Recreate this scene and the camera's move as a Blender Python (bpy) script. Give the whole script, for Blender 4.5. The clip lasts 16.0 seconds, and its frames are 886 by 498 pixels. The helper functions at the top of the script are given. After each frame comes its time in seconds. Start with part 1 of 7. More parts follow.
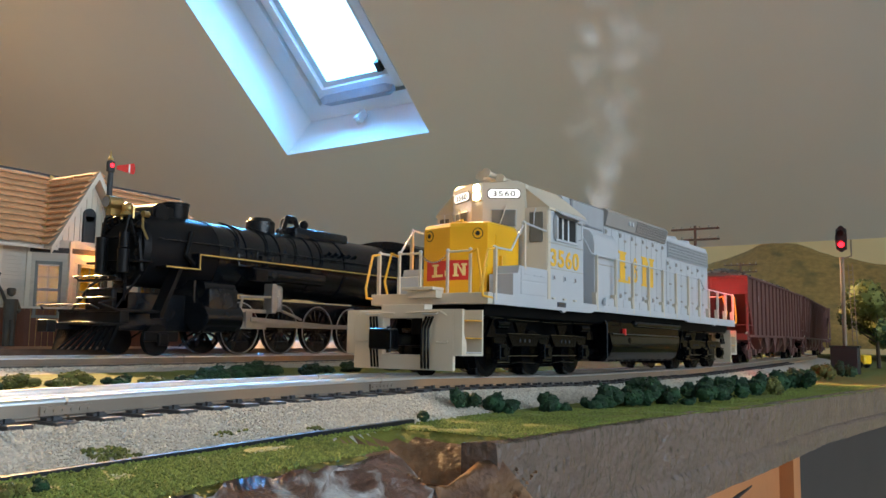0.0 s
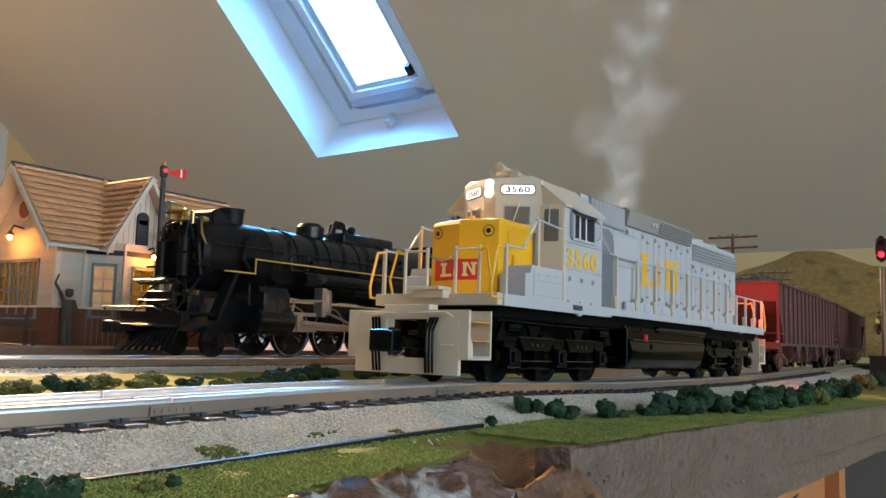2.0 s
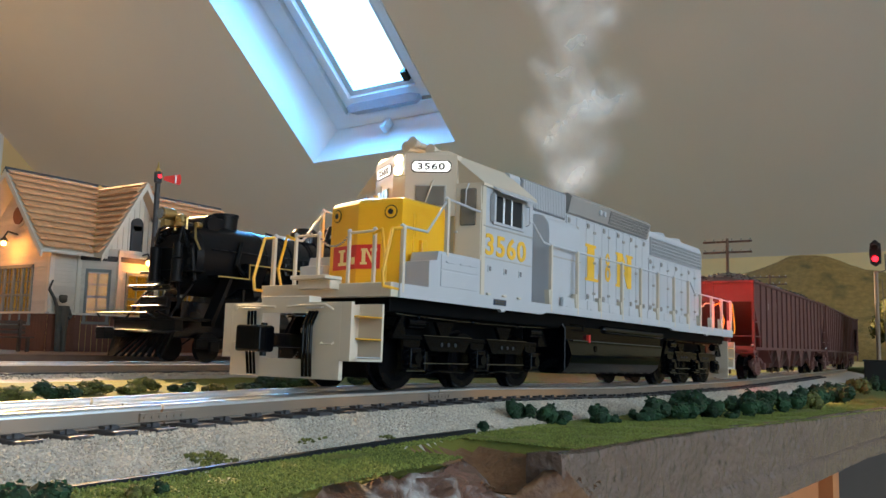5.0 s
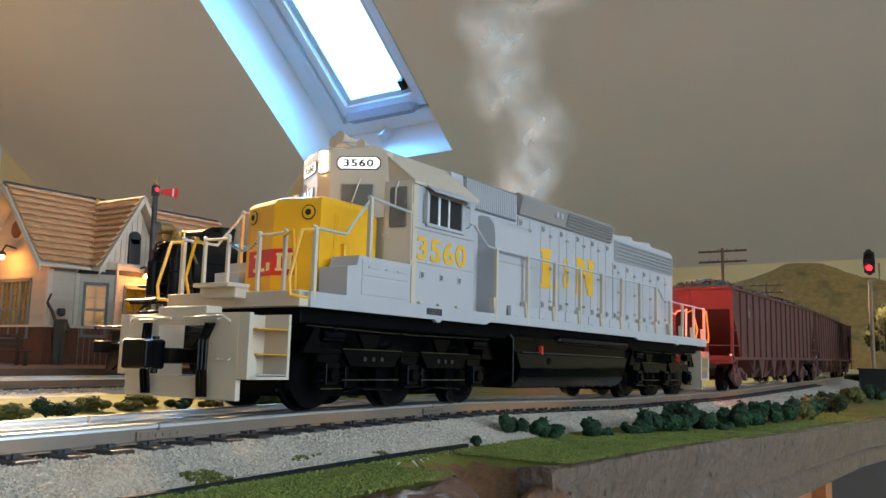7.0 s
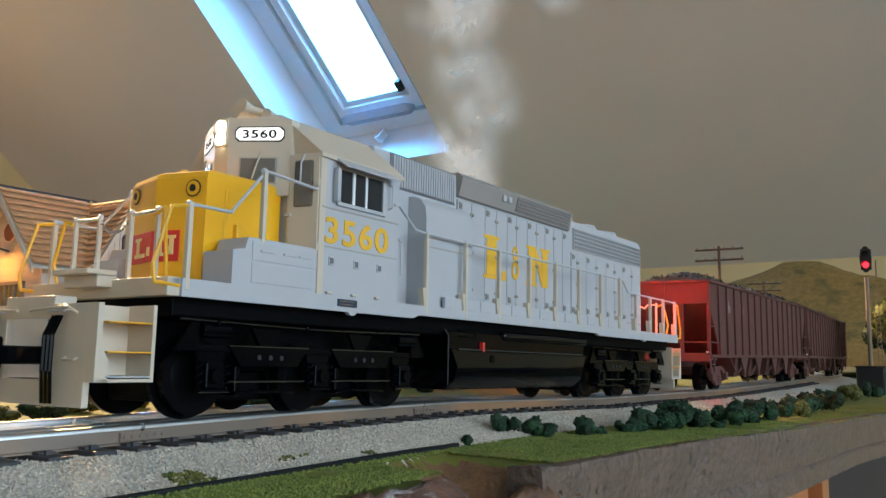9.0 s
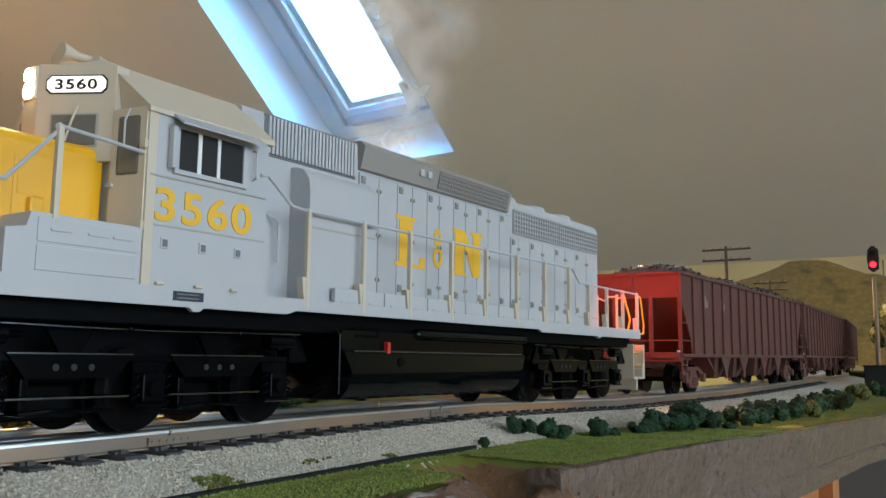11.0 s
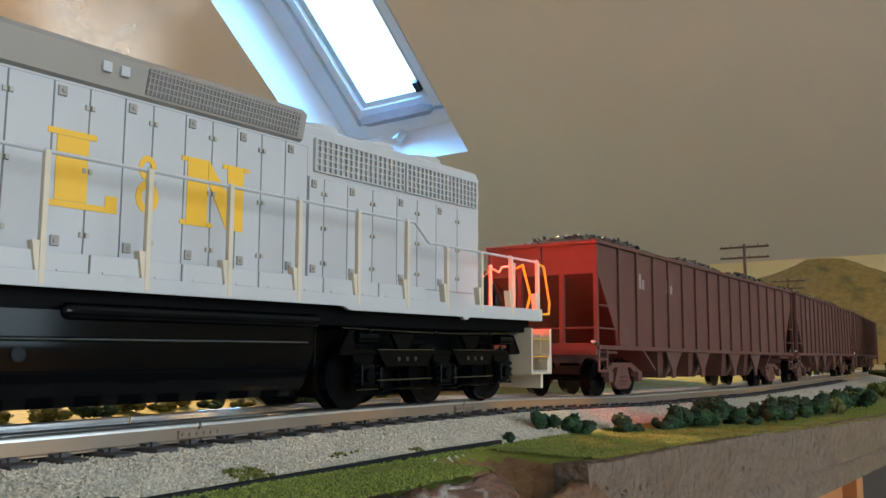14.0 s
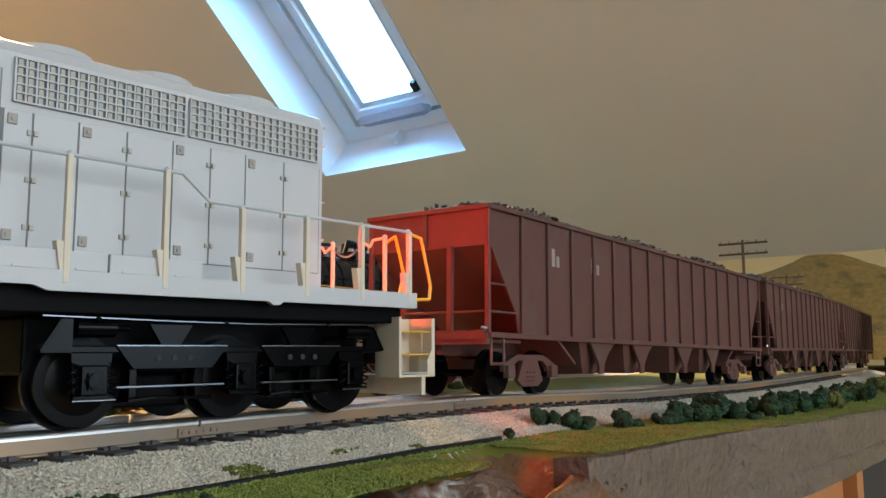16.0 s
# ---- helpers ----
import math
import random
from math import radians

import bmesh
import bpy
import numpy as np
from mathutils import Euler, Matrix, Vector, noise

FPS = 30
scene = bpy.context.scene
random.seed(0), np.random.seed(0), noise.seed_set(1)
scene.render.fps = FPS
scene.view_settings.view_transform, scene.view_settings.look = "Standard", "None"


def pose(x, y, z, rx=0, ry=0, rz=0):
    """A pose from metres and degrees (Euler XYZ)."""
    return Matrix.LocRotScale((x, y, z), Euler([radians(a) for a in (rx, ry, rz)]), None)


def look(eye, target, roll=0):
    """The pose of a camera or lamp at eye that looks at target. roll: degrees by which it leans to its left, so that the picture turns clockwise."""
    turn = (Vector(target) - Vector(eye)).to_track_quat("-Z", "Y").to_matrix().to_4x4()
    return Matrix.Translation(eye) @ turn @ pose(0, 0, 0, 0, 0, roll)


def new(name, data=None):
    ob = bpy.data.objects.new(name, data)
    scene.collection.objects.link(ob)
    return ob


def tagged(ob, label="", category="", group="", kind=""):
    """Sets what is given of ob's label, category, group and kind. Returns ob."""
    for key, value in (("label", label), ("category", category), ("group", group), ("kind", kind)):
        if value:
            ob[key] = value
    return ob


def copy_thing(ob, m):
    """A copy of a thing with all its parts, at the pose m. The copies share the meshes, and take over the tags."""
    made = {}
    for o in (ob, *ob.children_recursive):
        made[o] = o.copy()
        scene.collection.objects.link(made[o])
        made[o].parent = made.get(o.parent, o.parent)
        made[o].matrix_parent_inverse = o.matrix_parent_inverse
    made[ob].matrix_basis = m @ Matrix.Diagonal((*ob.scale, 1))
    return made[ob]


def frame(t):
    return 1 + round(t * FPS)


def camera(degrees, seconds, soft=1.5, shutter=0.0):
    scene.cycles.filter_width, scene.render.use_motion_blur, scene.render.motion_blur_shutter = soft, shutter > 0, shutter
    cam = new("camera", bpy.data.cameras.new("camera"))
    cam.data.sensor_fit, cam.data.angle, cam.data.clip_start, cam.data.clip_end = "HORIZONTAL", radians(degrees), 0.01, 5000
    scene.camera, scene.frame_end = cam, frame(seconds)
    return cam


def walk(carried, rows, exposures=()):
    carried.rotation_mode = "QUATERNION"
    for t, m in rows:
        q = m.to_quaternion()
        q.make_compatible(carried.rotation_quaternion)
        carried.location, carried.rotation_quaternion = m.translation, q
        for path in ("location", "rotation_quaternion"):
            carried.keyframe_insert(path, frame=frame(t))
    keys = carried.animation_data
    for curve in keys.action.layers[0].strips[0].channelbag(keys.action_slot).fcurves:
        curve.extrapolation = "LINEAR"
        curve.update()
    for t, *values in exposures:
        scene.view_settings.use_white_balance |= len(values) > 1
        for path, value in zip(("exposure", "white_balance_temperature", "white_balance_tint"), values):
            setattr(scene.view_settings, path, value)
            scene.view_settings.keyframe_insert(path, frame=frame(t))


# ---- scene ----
# A model railway under a sloped attic ceiling; z = 0 is the rail head, x runs along the main track.
cam = camera(55.47, 16.0)
walk(cam, [
    (0, look((-0.0682, -0.2069, 0.0165), (0.7746, 0.3206, 0.1235), 0.77)),
    (0.5, look((-0.0768, -0.2062, 0.0181), (0.7606, 0.3296, 0.1263), 1.00)),
    (1, look((-0.0823, -0.2044, 0.0182), (0.7506, 0.3381, 0.1274), 1.20)),
    (1.5, look((-0.0879, -0.2017, 0.0182), (0.7412, 0.3465, 0.1277), 1.44)),
    (2, look((-0.0866, -0.1996, 0.0178), (0.7403, 0.3519, 0.1274), 1.56)),
    (2.5, look((-0.0859, -0.2007, 0.0184), (0.7404, 0.3517, 0.1283), 1.62)),
    (3, look((-0.0859, -0.2029, 0.0180), (0.7409, 0.3486, 0.1282), 1.59)),
    (5.5, look((-0.0861, -0.2012, 0.0180), (0.7423, 0.3464, 0.1359), 1.36)),
    (6, look((-0.0869, -0.2030, 0.0188), (0.7414, 0.3441, 0.1393), 1.29)),
    (6.5, look((-0.0881, -0.2043, 0.0202), (0.7404, 0.3421, 0.1432), 1.26)),
    (7, look((-0.0890, -0.2058, 0.0208), (0.7394, 0.3402, 0.1455), 1.17)),
    (7.5, look((-0.0877, -0.2070, 0.0203), (0.7406, 0.3389, 0.1463), 1.07)),
    (8, look((-0.0873, -0.2066, 0.0196), (0.7406, 0.3397, 0.1461), 0.95)),
    (8.5, look((-0.0881, -0.2067, 0.0197), (0.7401, 0.3392, 0.1462), 0.84)),
    (9, look((-0.0851, -0.2073, 0.0199), (0.7439, 0.3375, 0.1463), 0.74)),
    (11.5, look((-0.0916, -0.2054, 0.0213), (0.7343, 0.3443, 0.1468), 0.48)),
    (12, look((-0.0885, -0.2049, 0.0189), (0.7358, 0.3474, 0.1430), 0.59)),
    (12.5, look((-0.0930, -0.2002, 0.0181), (0.7292, 0.3553, 0.1416), 0.71)),
    (13, look((-0.0918, -0.1975, 0.0170), (0.7283, 0.3612, 0.1404), 0.78)),
    (13.5, look((-0.0930, -0.2000, 0.0189), (0.7254, 0.3609, 0.1438), 0.58)),
    (14, look((-0.0928, -0.2021, 0.0192), (0.7250, 0.3595, 0.1455), 0.43)),
    (14.5, look((-0.0958, -0.2028, 0.0197), (0.7218, 0.3588, 0.1466), 0.29)),
    (15, look((-0.0937, -0.2016, 0.0186), (0.7240, 0.3600, 0.1451), 0.13)),
    (15.5, look((-0.0929, -0.2027, 0.0179), (0.7253, 0.3581, 0.1441), -0.00)),
    (16, look((-0.0927, -0.2023, 0.0181), (0.7258, 0.3581, 0.1443), -0.11)),
], [(0.0, 0.38, 5880, 10), (9.0, 0.30, 5830, 9), (12.0, 0.36, 6300, 10), (16.0, 0.40, 6700, 11)])

# seconds and how far the train still has to run along the track
TRAIN = [(0, 0.2184), (0.5, 0.2085), (1, 0.1992), (1.5, 0.1884), (2, 0.1779), (2.5, 0.1678), (3, 0.1572), (4.25, 0.1303), (5.5, 0.1033), (6, 0.0929), (6.5, 0.0822), (7, 0.072), (7.5, 0.0617), (8, 0.0505), (8.5, 0.0397), (9, 0.0282), (10.25, -0.0099), (11.5, -0.0681), (12, -0.0898), (12.5, -0.1128), (13, -0.1364), (13.5, -0.1598), (14, -0.1825), (14.5, -0.2054), (15, -0.229), (15.5, -0.2529), (16, -0.2761)]
CURVE_S = [-0.05, 0.12, 0.22, 0.36, 0.55, 0.9]
CURVE_K = [1.684, -0.103, -0.285, -0.051, 0.287, 0.048]
CURVE_Z = [-0.0, 0.0019, 0.0019, -0.0011, -0.0017, -0.0001]

# ---- world and light ----
world = bpy.data.worlds.new("sky")
scene.world = world
world.use_nodes = True
sky = world.node_tree.nodes.new("ShaderNodeTexSky")
sky.sky_type, sky.sun_disc = "NISHITA", False
sky.sun_elevation, sky.sun_rotation = radians(32), radians(200)
sky.air_density, sky.dust_density = 1.0, 3.0
world.node_tree.links.new(sky.outputs[0], world.node_tree.nodes["Background"].inputs[0])
world.node_tree.nodes["Background"].inputs[1].default_value = 0.15


def lamp(name, kind, watts, colour, place, size=0.05, target=None, size_y=0.0, spread=180):
    d = bpy.data.lights.new(name, kind)
    d.energy, d.color = watts, colour
    if kind == "AREA":
        d.shape, d.size, d.size_y, d.spread = "RECTANGLE", size, size_y or size, radians(spread)
    else:
        d.shadow_soft_size = size
    ob = new(name, d)
    ob.matrix_world = look(place, target) if target else Matrix.Translation(place)
    return ob


# daylight in the window opening behind the camera, and in the skylight
lamp("window_daylight", "AREA", 48, (0.52, 0.79, 1.0), (-0.25, -3.08, 0.55), 3.5, (-0.10, 0, 0.4), 1.35)
lamp("skylight_daylight", "AREA", 118, (0.11, 0.47, 1.0), tuple(Vector((2.03 * 0.0506, 2.03 * 0.9987, 0)) + Vector((2.996, -0.1518, 0.3662)) + 1.31 * Vector((-0.7491, 0.0380, 0.6613)) + 0.36 * Vector((0.6605, -0.0335, 0.7501))), 0.62, tuple(Vector((2.03 * 0.0506, 2.03 * 0.9987, 0)) + Vector((2.996, -0.1518, 0.3662)) + 1.31 * Vector((-0.7491, 0.0380, 0.6613))), 1.15, spread=150)
# gable window out of view, put in for the blue sheen on the rails
lamp("gable_daylight", "AREA", 7, (0.55, 0.79, 1.0), tuple(Vector((0.9987, -0.0506, 0)) * 1.45 + Vector((0.0506, 0.9987, 0)) * 4.42 + Vector((0, 0, 0.62))), 1.3, (0.3, 0.0, -0.1), 1.0, spread=70)
# unseen warm ceiling lamp over the layout's far side, as bulb and spot
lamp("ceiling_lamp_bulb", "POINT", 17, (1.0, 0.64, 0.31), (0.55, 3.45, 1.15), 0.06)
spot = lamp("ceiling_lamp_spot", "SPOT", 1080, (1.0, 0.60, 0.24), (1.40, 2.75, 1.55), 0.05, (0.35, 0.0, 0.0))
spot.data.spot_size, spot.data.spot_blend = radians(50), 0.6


# ---- materials ----
def mat(name, col, rough=0.5, metal=0.0, vary=0.15, scale=60.0, bump=0.0, bscale=800.0, coat=0.0, dirt_or_sheen=None, dirt_or_sheen_at=0.6, dscale=25.0, random_island=0.0, random_object=0.0, spec=0.5):
    m = bpy.data.materials.new(name)
    m.use_nodes = True
    nt = m.node_tree
    N, Lk = nt.nodes, nt.links
    b = N["Principled BSDF"]
    b.inputs["Roughness"].default_value, b.inputs["Metallic"].default_value = rough, metal
    b.inputs["Coat Weight"].default_value = coat
    b.inputs["Coat Roughness"].default_value = 0.12
    b.inputs["Specular IOR Level"].default_value = spec
    tc = N.new("ShaderNodeTexCoord")
    n1 = N.new("ShaderNodeTexNoise")
    n1.inputs["Scale"].default_value, n1.inputs["Detail"].default_value = scale, 5
    Lk.new(tc.outputs["Object"], n1.inputs["Vector"])
    mix = N.new("ShaderNodeMix")
    mix.data_type = "RGBA"
    mix.inputs["A"].default_value = (*[c * (1 - vary) for c in col], 1)
    mix.inputs["B"].default_value = (*[min(1, c * (1 + vary)) for c in col], 1)
    Lk.new(n1.outputs["Fac"], mix.inputs["Factor"])
    out = mix.outputs["Result"]
    if random_island or random_object:
        g = N.new("ShaderNodeNewGeometry" if random_island else "ShaderNodeObjectInfo")
        hs = N.new("ShaderNodeHueSaturation")
        mr = N.new("ShaderNodeMapRange")
        k = random_island or random_object
        mr.inputs["To Min"].default_value, mr.inputs["To Max"].default_value = 1 - k, 1 + k
        Lk.new(g.outputs["Random Per Island" if random_island else "Random"], mr.inputs["Value"])
        Lk.new(mr.outputs[0], hs.inputs["Value"])
        Lk.new(out, hs.inputs["Color"])
        out = hs.outputs["Color"]
    if dirt_or_sheen:
        n2 = N.new("ShaderNodeTexNoise")
        n2.inputs["Scale"].default_value, n2.inputs["Detail"].default_value = dscale, 8
        Lk.new(tc.outputs["Object"], n2.inputs["Vector"])
        r = N.new("ShaderNodeMapRange")
        r.inputs["From Min"].default_value, r.inputs["From Max"].default_value = dirt_or_sheen_at, dirt_or_sheen_at + 0.12
        Lk.new(n2.outputs["Fac"], r.inputs["Value"])
        mx = N.new("ShaderNodeMix")
        mx.data_type = "RGBA"
        mx.inputs["B"].default_value = (*dirt_or_sheen, 1)
        Lk.new(r.outputs[0], mx.inputs["Factor"])
        Lk.new(out, mx.inputs["A"])
        out = mx.outputs["Result"]
    Lk.new(out, b.inputs["Base Color"])
    if bump:
        n3 = N.new("ShaderNodeTexNoise")
        n3.inputs["Scale"].default_value, n3.inputs["Detail"].default_value = bscale, 4
        Lk.new(tc.outputs["Object"], n3.inputs["Vector"])
        bp = N.new("ShaderNodeBump")
        bp.inputs["Strength"].default_value, bp.inputs["Distance"].default_value = bump, 0.5 / bscale
        Lk.new(n3.outputs["Fac"], bp.inputs["Height"])
        Lk.new(bp.outputs[0], b.inputs["Normal"])
    return m


def glow(name, col, power):
    m = bpy.data.materials.new(name)
    m.use_nodes = True
    b = m.node_tree.nodes["Principled BSDF"]
    b.inputs["Base Color"].default_value = (*col, 1)
    b.inputs["Emission Color"].default_value = (*col, 1)
    b.inputs["Emission Strength"].default_value = power
    return m


def glass(name, tint=(1, 1, 1), gloss=0.07):
    m = bpy.data.materials.new(name)
    m.use_nodes = True
    nt = m.node_tree
    nt.nodes.clear()
    o, t, g, mx = (nt.nodes.new("ShaderNode" + k) for k in ("OutputMaterial", "BsdfTransparent", "BsdfGlossy", "MixShader"))
    t.inputs[0].default_value = (*tint, 1)
    g.inputs["Roughness"].default_value = 0.03
    mx.inputs[0].default_value = gloss
    nt.links.new(t.outputs[0], mx.inputs[1])
    nt.links.new(g.outputs[0], mx.inputs[2])
    nt.links.new(mx.outputs[0], o.inputs[0])
    return m


M_GREY = mat("pale_grey_paint", (0.46, 0.475, 0.50), 0.42, vary=0.04, scale=90, bump=0.06, bscale=1800, dirt_or_sheen=(0.46, 0.45, 0.43), dirt_or_sheen_at=0.66, dscale=60)
# beige of the fittings; on the cab front, grey with warm light mixed in
M_BEIGE = mat("beige_with_warm_light", (0.58, 0.515, 0.41), 0.42, vary=0.05, scale=90, bump=0.05, bscale=1800)
M_YELLOW = mat("yellow_paint", (0.86, 0.45, 0.008), 0.30, vary=0.05, scale=70, bump=0.04, bscale=1500)
M_RAILYEL = mat("yellow_handrail_paint", (0.78, 0.42, 0.02), 0.4, vary=0.05)
M_LETTER = mat("golden_yellow_lettering", (0.80, 0.46, 0.03), 0.5, vary=0.05)
M_RED = mat("red_emblem_paint", (0.62, 0.03, 0.02), 0.45, vary=0.05)
M_BLACK = mat("gloss_black_paint", (0.002, 0.0023, 0.0032), 0.10, vary=0.2, coat=0.0, spec=0.22)
M_TRUCK = mat("satin_black_metal", (0.0018, 0.0021, 0.003), 0.13, vary=0.3, bump=0.03, bscale=900, spec=0.10)
# bright metal that puts highlight lines on black rods and edges
M_GLINT = mat("glint_steel", (0.15, 0.16, 0.18), 0.2, 1.0, vary=0.3, scale=200)
M_UNDER = mat("matt_black_underframe", (0.0016, 0.0018, 0.0024), 0.5, vary=0.3, spec=0.06)
M_DARK = mat("dark_opening", (0.012, 0.012, 0.012), 0.7, vary=0.1)
M_STEEL = mat("worn_steel", (0.45, 0.45, 0.46), 0.26, 1.0, vary=0.12, scale=200)
M_WHEEL = mat("dark_wheel_steel", (0.0035, 0.0035, 0.0042), 0.22, 0.0, vary=0.2, scale=200, spec=0.06)
M_CABGLASS = mat("dim_cab_glass", (0.17, 0.155, 0.13), 0.12, vary=0.25, scale=120)
M_EMBLEM = mat("cream_yellow_emblem_paint", (0.86, 0.70, 0.30), 0.5, vary=0.05)
M_EDGE = mat("black_roadbed_rubber", (0.010, 0.011, 0.012), 0.45, vary=0.3, spec=0.25)
M_GRILLE = mat("grey_grille_paint", (0.40, 0.38, 0.34), 0.5, vary=0.06, scale=90)
M_SCREEN = mat("grey_brown_housing_paint", (0.30, 0.28, 0.26), 0.5, vary=0.06, scale=90)
M_SEAM = mat("dark_door_seams", (0.16, 0.16, 0.17), 0.6, vary=0.1)
M_WINDOW = glass("window_glass", (0.75, 0.78, 0.78))
M_PANE = glass("old_station_glass", (0.80, 0.78, 0.70), 0.015)
M_LAMP = glow("headlight_glow", (1.0, 0.86, 0.5), 22)
M_BOARD = glow("number_board_glow", (1.0, 0.97, 0.88), 0.85)
M_REDLAMP = glow("red_marker_glow", (1.0, 0.03, 0.01), 2600)
M_REDSIG = glow("red_signal_glow", (1.0, 0.012, 0.02), 4.5)
M_BROWN = mat("weathered_red_brown_paint", (0.098, 0.037, 0.031), 0.6, vary=0.2, scale=60, bump=0.08, bscale=1500, dirt_or_sheen=(0.10, 0.06, 0.05), dirt_or_sheen_at=0.58, dscale=50)
M_COAL = mat("black_coal", (0.02, 0.02, 0.022), 0.35, vary=0.4, scale=400, random_island=0.5)
M_RAIL = mat("nickel_silver_rail", (0.80, 0.80, 0.80), 0.36, 1.0, vary=0.08, scale=150, bump=0.03, bscale=600)
# the orange blotches paint a warm reflection onto the rail side
M_WEB = mat("weathered_rail_side_with_sheen", (0.27, 0.22, 0.18), 0.34, 0.45, vary=0.15, scale=60, dirt_or_sheen=(0.46, 0.28, 0.16), dirt_or_sheen_at=0.52, dscale=6)
# brighter copy of the rail side, toned for the daylight it reflects
M_INNER = mat("daylit_inner_rail_side", (0.66, 0.67, 0.68), 0.42, 0.9, vary=0.08, scale=80)
M_TIE = mat("dark_plastic_tie", (0.045, 0.042, 0.045), 0.55, vary=0.25, scale=200, bump=0.15, bscale=900)
M_STONE = mat("grey_tan_ballast", (0.53, 0.48, 0.40), 0.85, vary=0.2, scale=60, random_island=0.24)
M_BED = mat("ballast_bed", (0.50, 0.47, 0.42), 0.9, vary=0.35, scale=900, bump=0.9, bscale=700)
M_GRASS = mat("green_ground_foam", (0.15, 0.17, 0.03), 0.9, vary=0.5, scale=160, bump=0.8, bscale=900, dirt_or_sheen=(0.17, 0.17, 0.02), dirt_or_sheen_at=0.52, dscale=30)
M_TUFT = mat("ground_foam_tufts", (0.17, 0.205, 0.040), 0.9, vary=0.35, scale=40, random_island=0.4)
M_BUSH = mat("dark_green_foliage", (0.014, 0.046, 0.016), 0.85, vary=0.5, scale=150, random_island=0.5)
M_OLIVE = mat("olive_foliage", (0.11, 0.115, 0.022), 0.85, vary=0.5, scale=90, random_island=0.5)
M_SOIL = mat("brown_soil", (0.19, 0.10, 0.045), 0.6, vary=0.35, scale=120, bump=0.9, bscale=500, dirt_or_sheen=(0.10, 0.045, 0.02), dirt_or_sheen_at=0.5, dscale=60)
# pale blotches hold the rock's mottling and its white glints, painted in
M_ROCK = mat("painted_plaster_rock", (0.12, 0.062, 0.042), 0.3, vary=0.5, scale=90, bump=1.0, bscale=300, dirt_or_sheen=(0.46, 0.45, 0.44), dirt_or_sheen_at=0.52, dscale=80)
M_FASCIA = mat("brown_painted_plaster", (0.135, 0.098, 0.080), 0.15, vary=0.3, scale=60, bump=1.0, bscale=280, dirt_or_sheen=(0.035, 0.026, 0.02), dirt_or_sheen_at=0.62, dscale=260, spec=0.6)
M_PINE = mat("orange_pine_wood", (0.42, 0.17, 0.06), 0.5, vary=0.25, scale=25, bump=0.1, bscale=200)
M_CEIL = mat("ceiling_paint", (0.80, 0.71, 0.61), 0.9, vary=0.03, scale=3, bump=0.15, bscale=120)
M_WHITE = mat("white_reveal_paint", (0.80, 0.82, 0.84), 0.6, vary=0.02, scale=10)
M_ALU = mat("blue_grey_window_frame", (0.62, 0.66, 0.70), 0.35, vary=0.05, scale=10)
M_WALL = mat("cream_wall_paint", (0.80, 0.64, 0.34), 0.9, vary=0.04, scale=4, bump=0.1, bscale=100)


# ---- mesh helpers ----
class Shape:
    def __init__(self):
        self.bm = bmesh.new()

    def box(self, x0, x1, y0, y1, z0, z1, bevel=0.0):
        g = bmesh.ops.create_cube(self.bm, size=1, matrix=Matrix.Translation(((x0 + x1) / 2, (y0 + y1) / 2, (z0 + z1) / 2)) @ Matrix.Diagonal((abs(x1 - x0), abs(y1 - y0), abs(z1 - z0), 1)))
        if bevel:
            es = list({e for v in g["verts"] for e in v.link_edges})
            bmesh.ops.bevel(self.bm, geom=es, offset=bevel, segments=2, affect="EDGES", profile=0.5)
        return self

    def cyl(self, p, q, r, n=12, r2=None):
        p, q = Vector(p), Vector(q)
        d = q - p
        m = Matrix.Translation((p + q) / 2) @ d.to_track_quat("Z", "Y").to_matrix().to_4x4()
        bmesh.ops.create_cone(self.bm, cap_ends=True, segments=n, radius1=r, radius2=r if r2 is None else r2, depth=d.length, matrix=m)
        return self

    def ball(self, p, r, n=1, stretch=(1, 1, 1)):
        bmesh.ops.create_icosphere(self.bm, subdivisions=n, radius=r, matrix=Matrix.Translation(p) @ Matrix.Diagonal((*stretch, 1)))
        return self

    def tube(self, pts, r, n=6):
        for a, b in zip(pts, pts[1:]):
            self.cyl(a, b, r, n)
        for p in pts[1:-1]:
            self.ball(p, r * 1.02)
        return self

    def prism(self, pts, axis, a, b):
        """An outline of (u, v) drawn out along axis from a to b; u, v are the other two axes in order."""
        def at(u, v, w):
            return {"x": (w, u, v), "y": (u, w, v), "z": (u, v, w)}[axis]
        lo = [self.bm.verts.new(at(u, v, a)) for u, v in pts]
        hi = [self.bm.verts.new(at(u, v, b)) for u, v in pts]
        fs = [self.bm.faces.new(lo), self.bm.faces.new(hi)]
        for i in range(len(pts)):
            j = (i + 1) % len(pts)
            fs.append(self.bm.faces.new((lo[i], lo[j], hi[j], hi[i])))
        bmesh.ops.recalc_face_normals(self.bm, faces=fs)
        return self

    def hull(self, pts):
        vs = [self.bm.verts.new(p) for p in pts]
        bmesh.ops.convex_hull(self.bm, input=vs)
        return self

    def loft(self, rings, closed=True, caps=True):
        rs = [[self.bm.verts.new(p) for p in ring] for ring in rings]
        n = len(rs[0])
        for a, b in zip(rs, rs[1:]):
            for i in range(n if closed else n - 1):
                j = (i + 1) % n
                self.bm.faces.new((a[i], a[j], b[j], b[i]))
        if caps and closed:
            self.bm.faces.new(rs[0])
            self.bm.faces.new(rs[-1])
        bmesh.ops.recalc_face_normals(self.bm, faces=self.bm.faces[:])
        return self


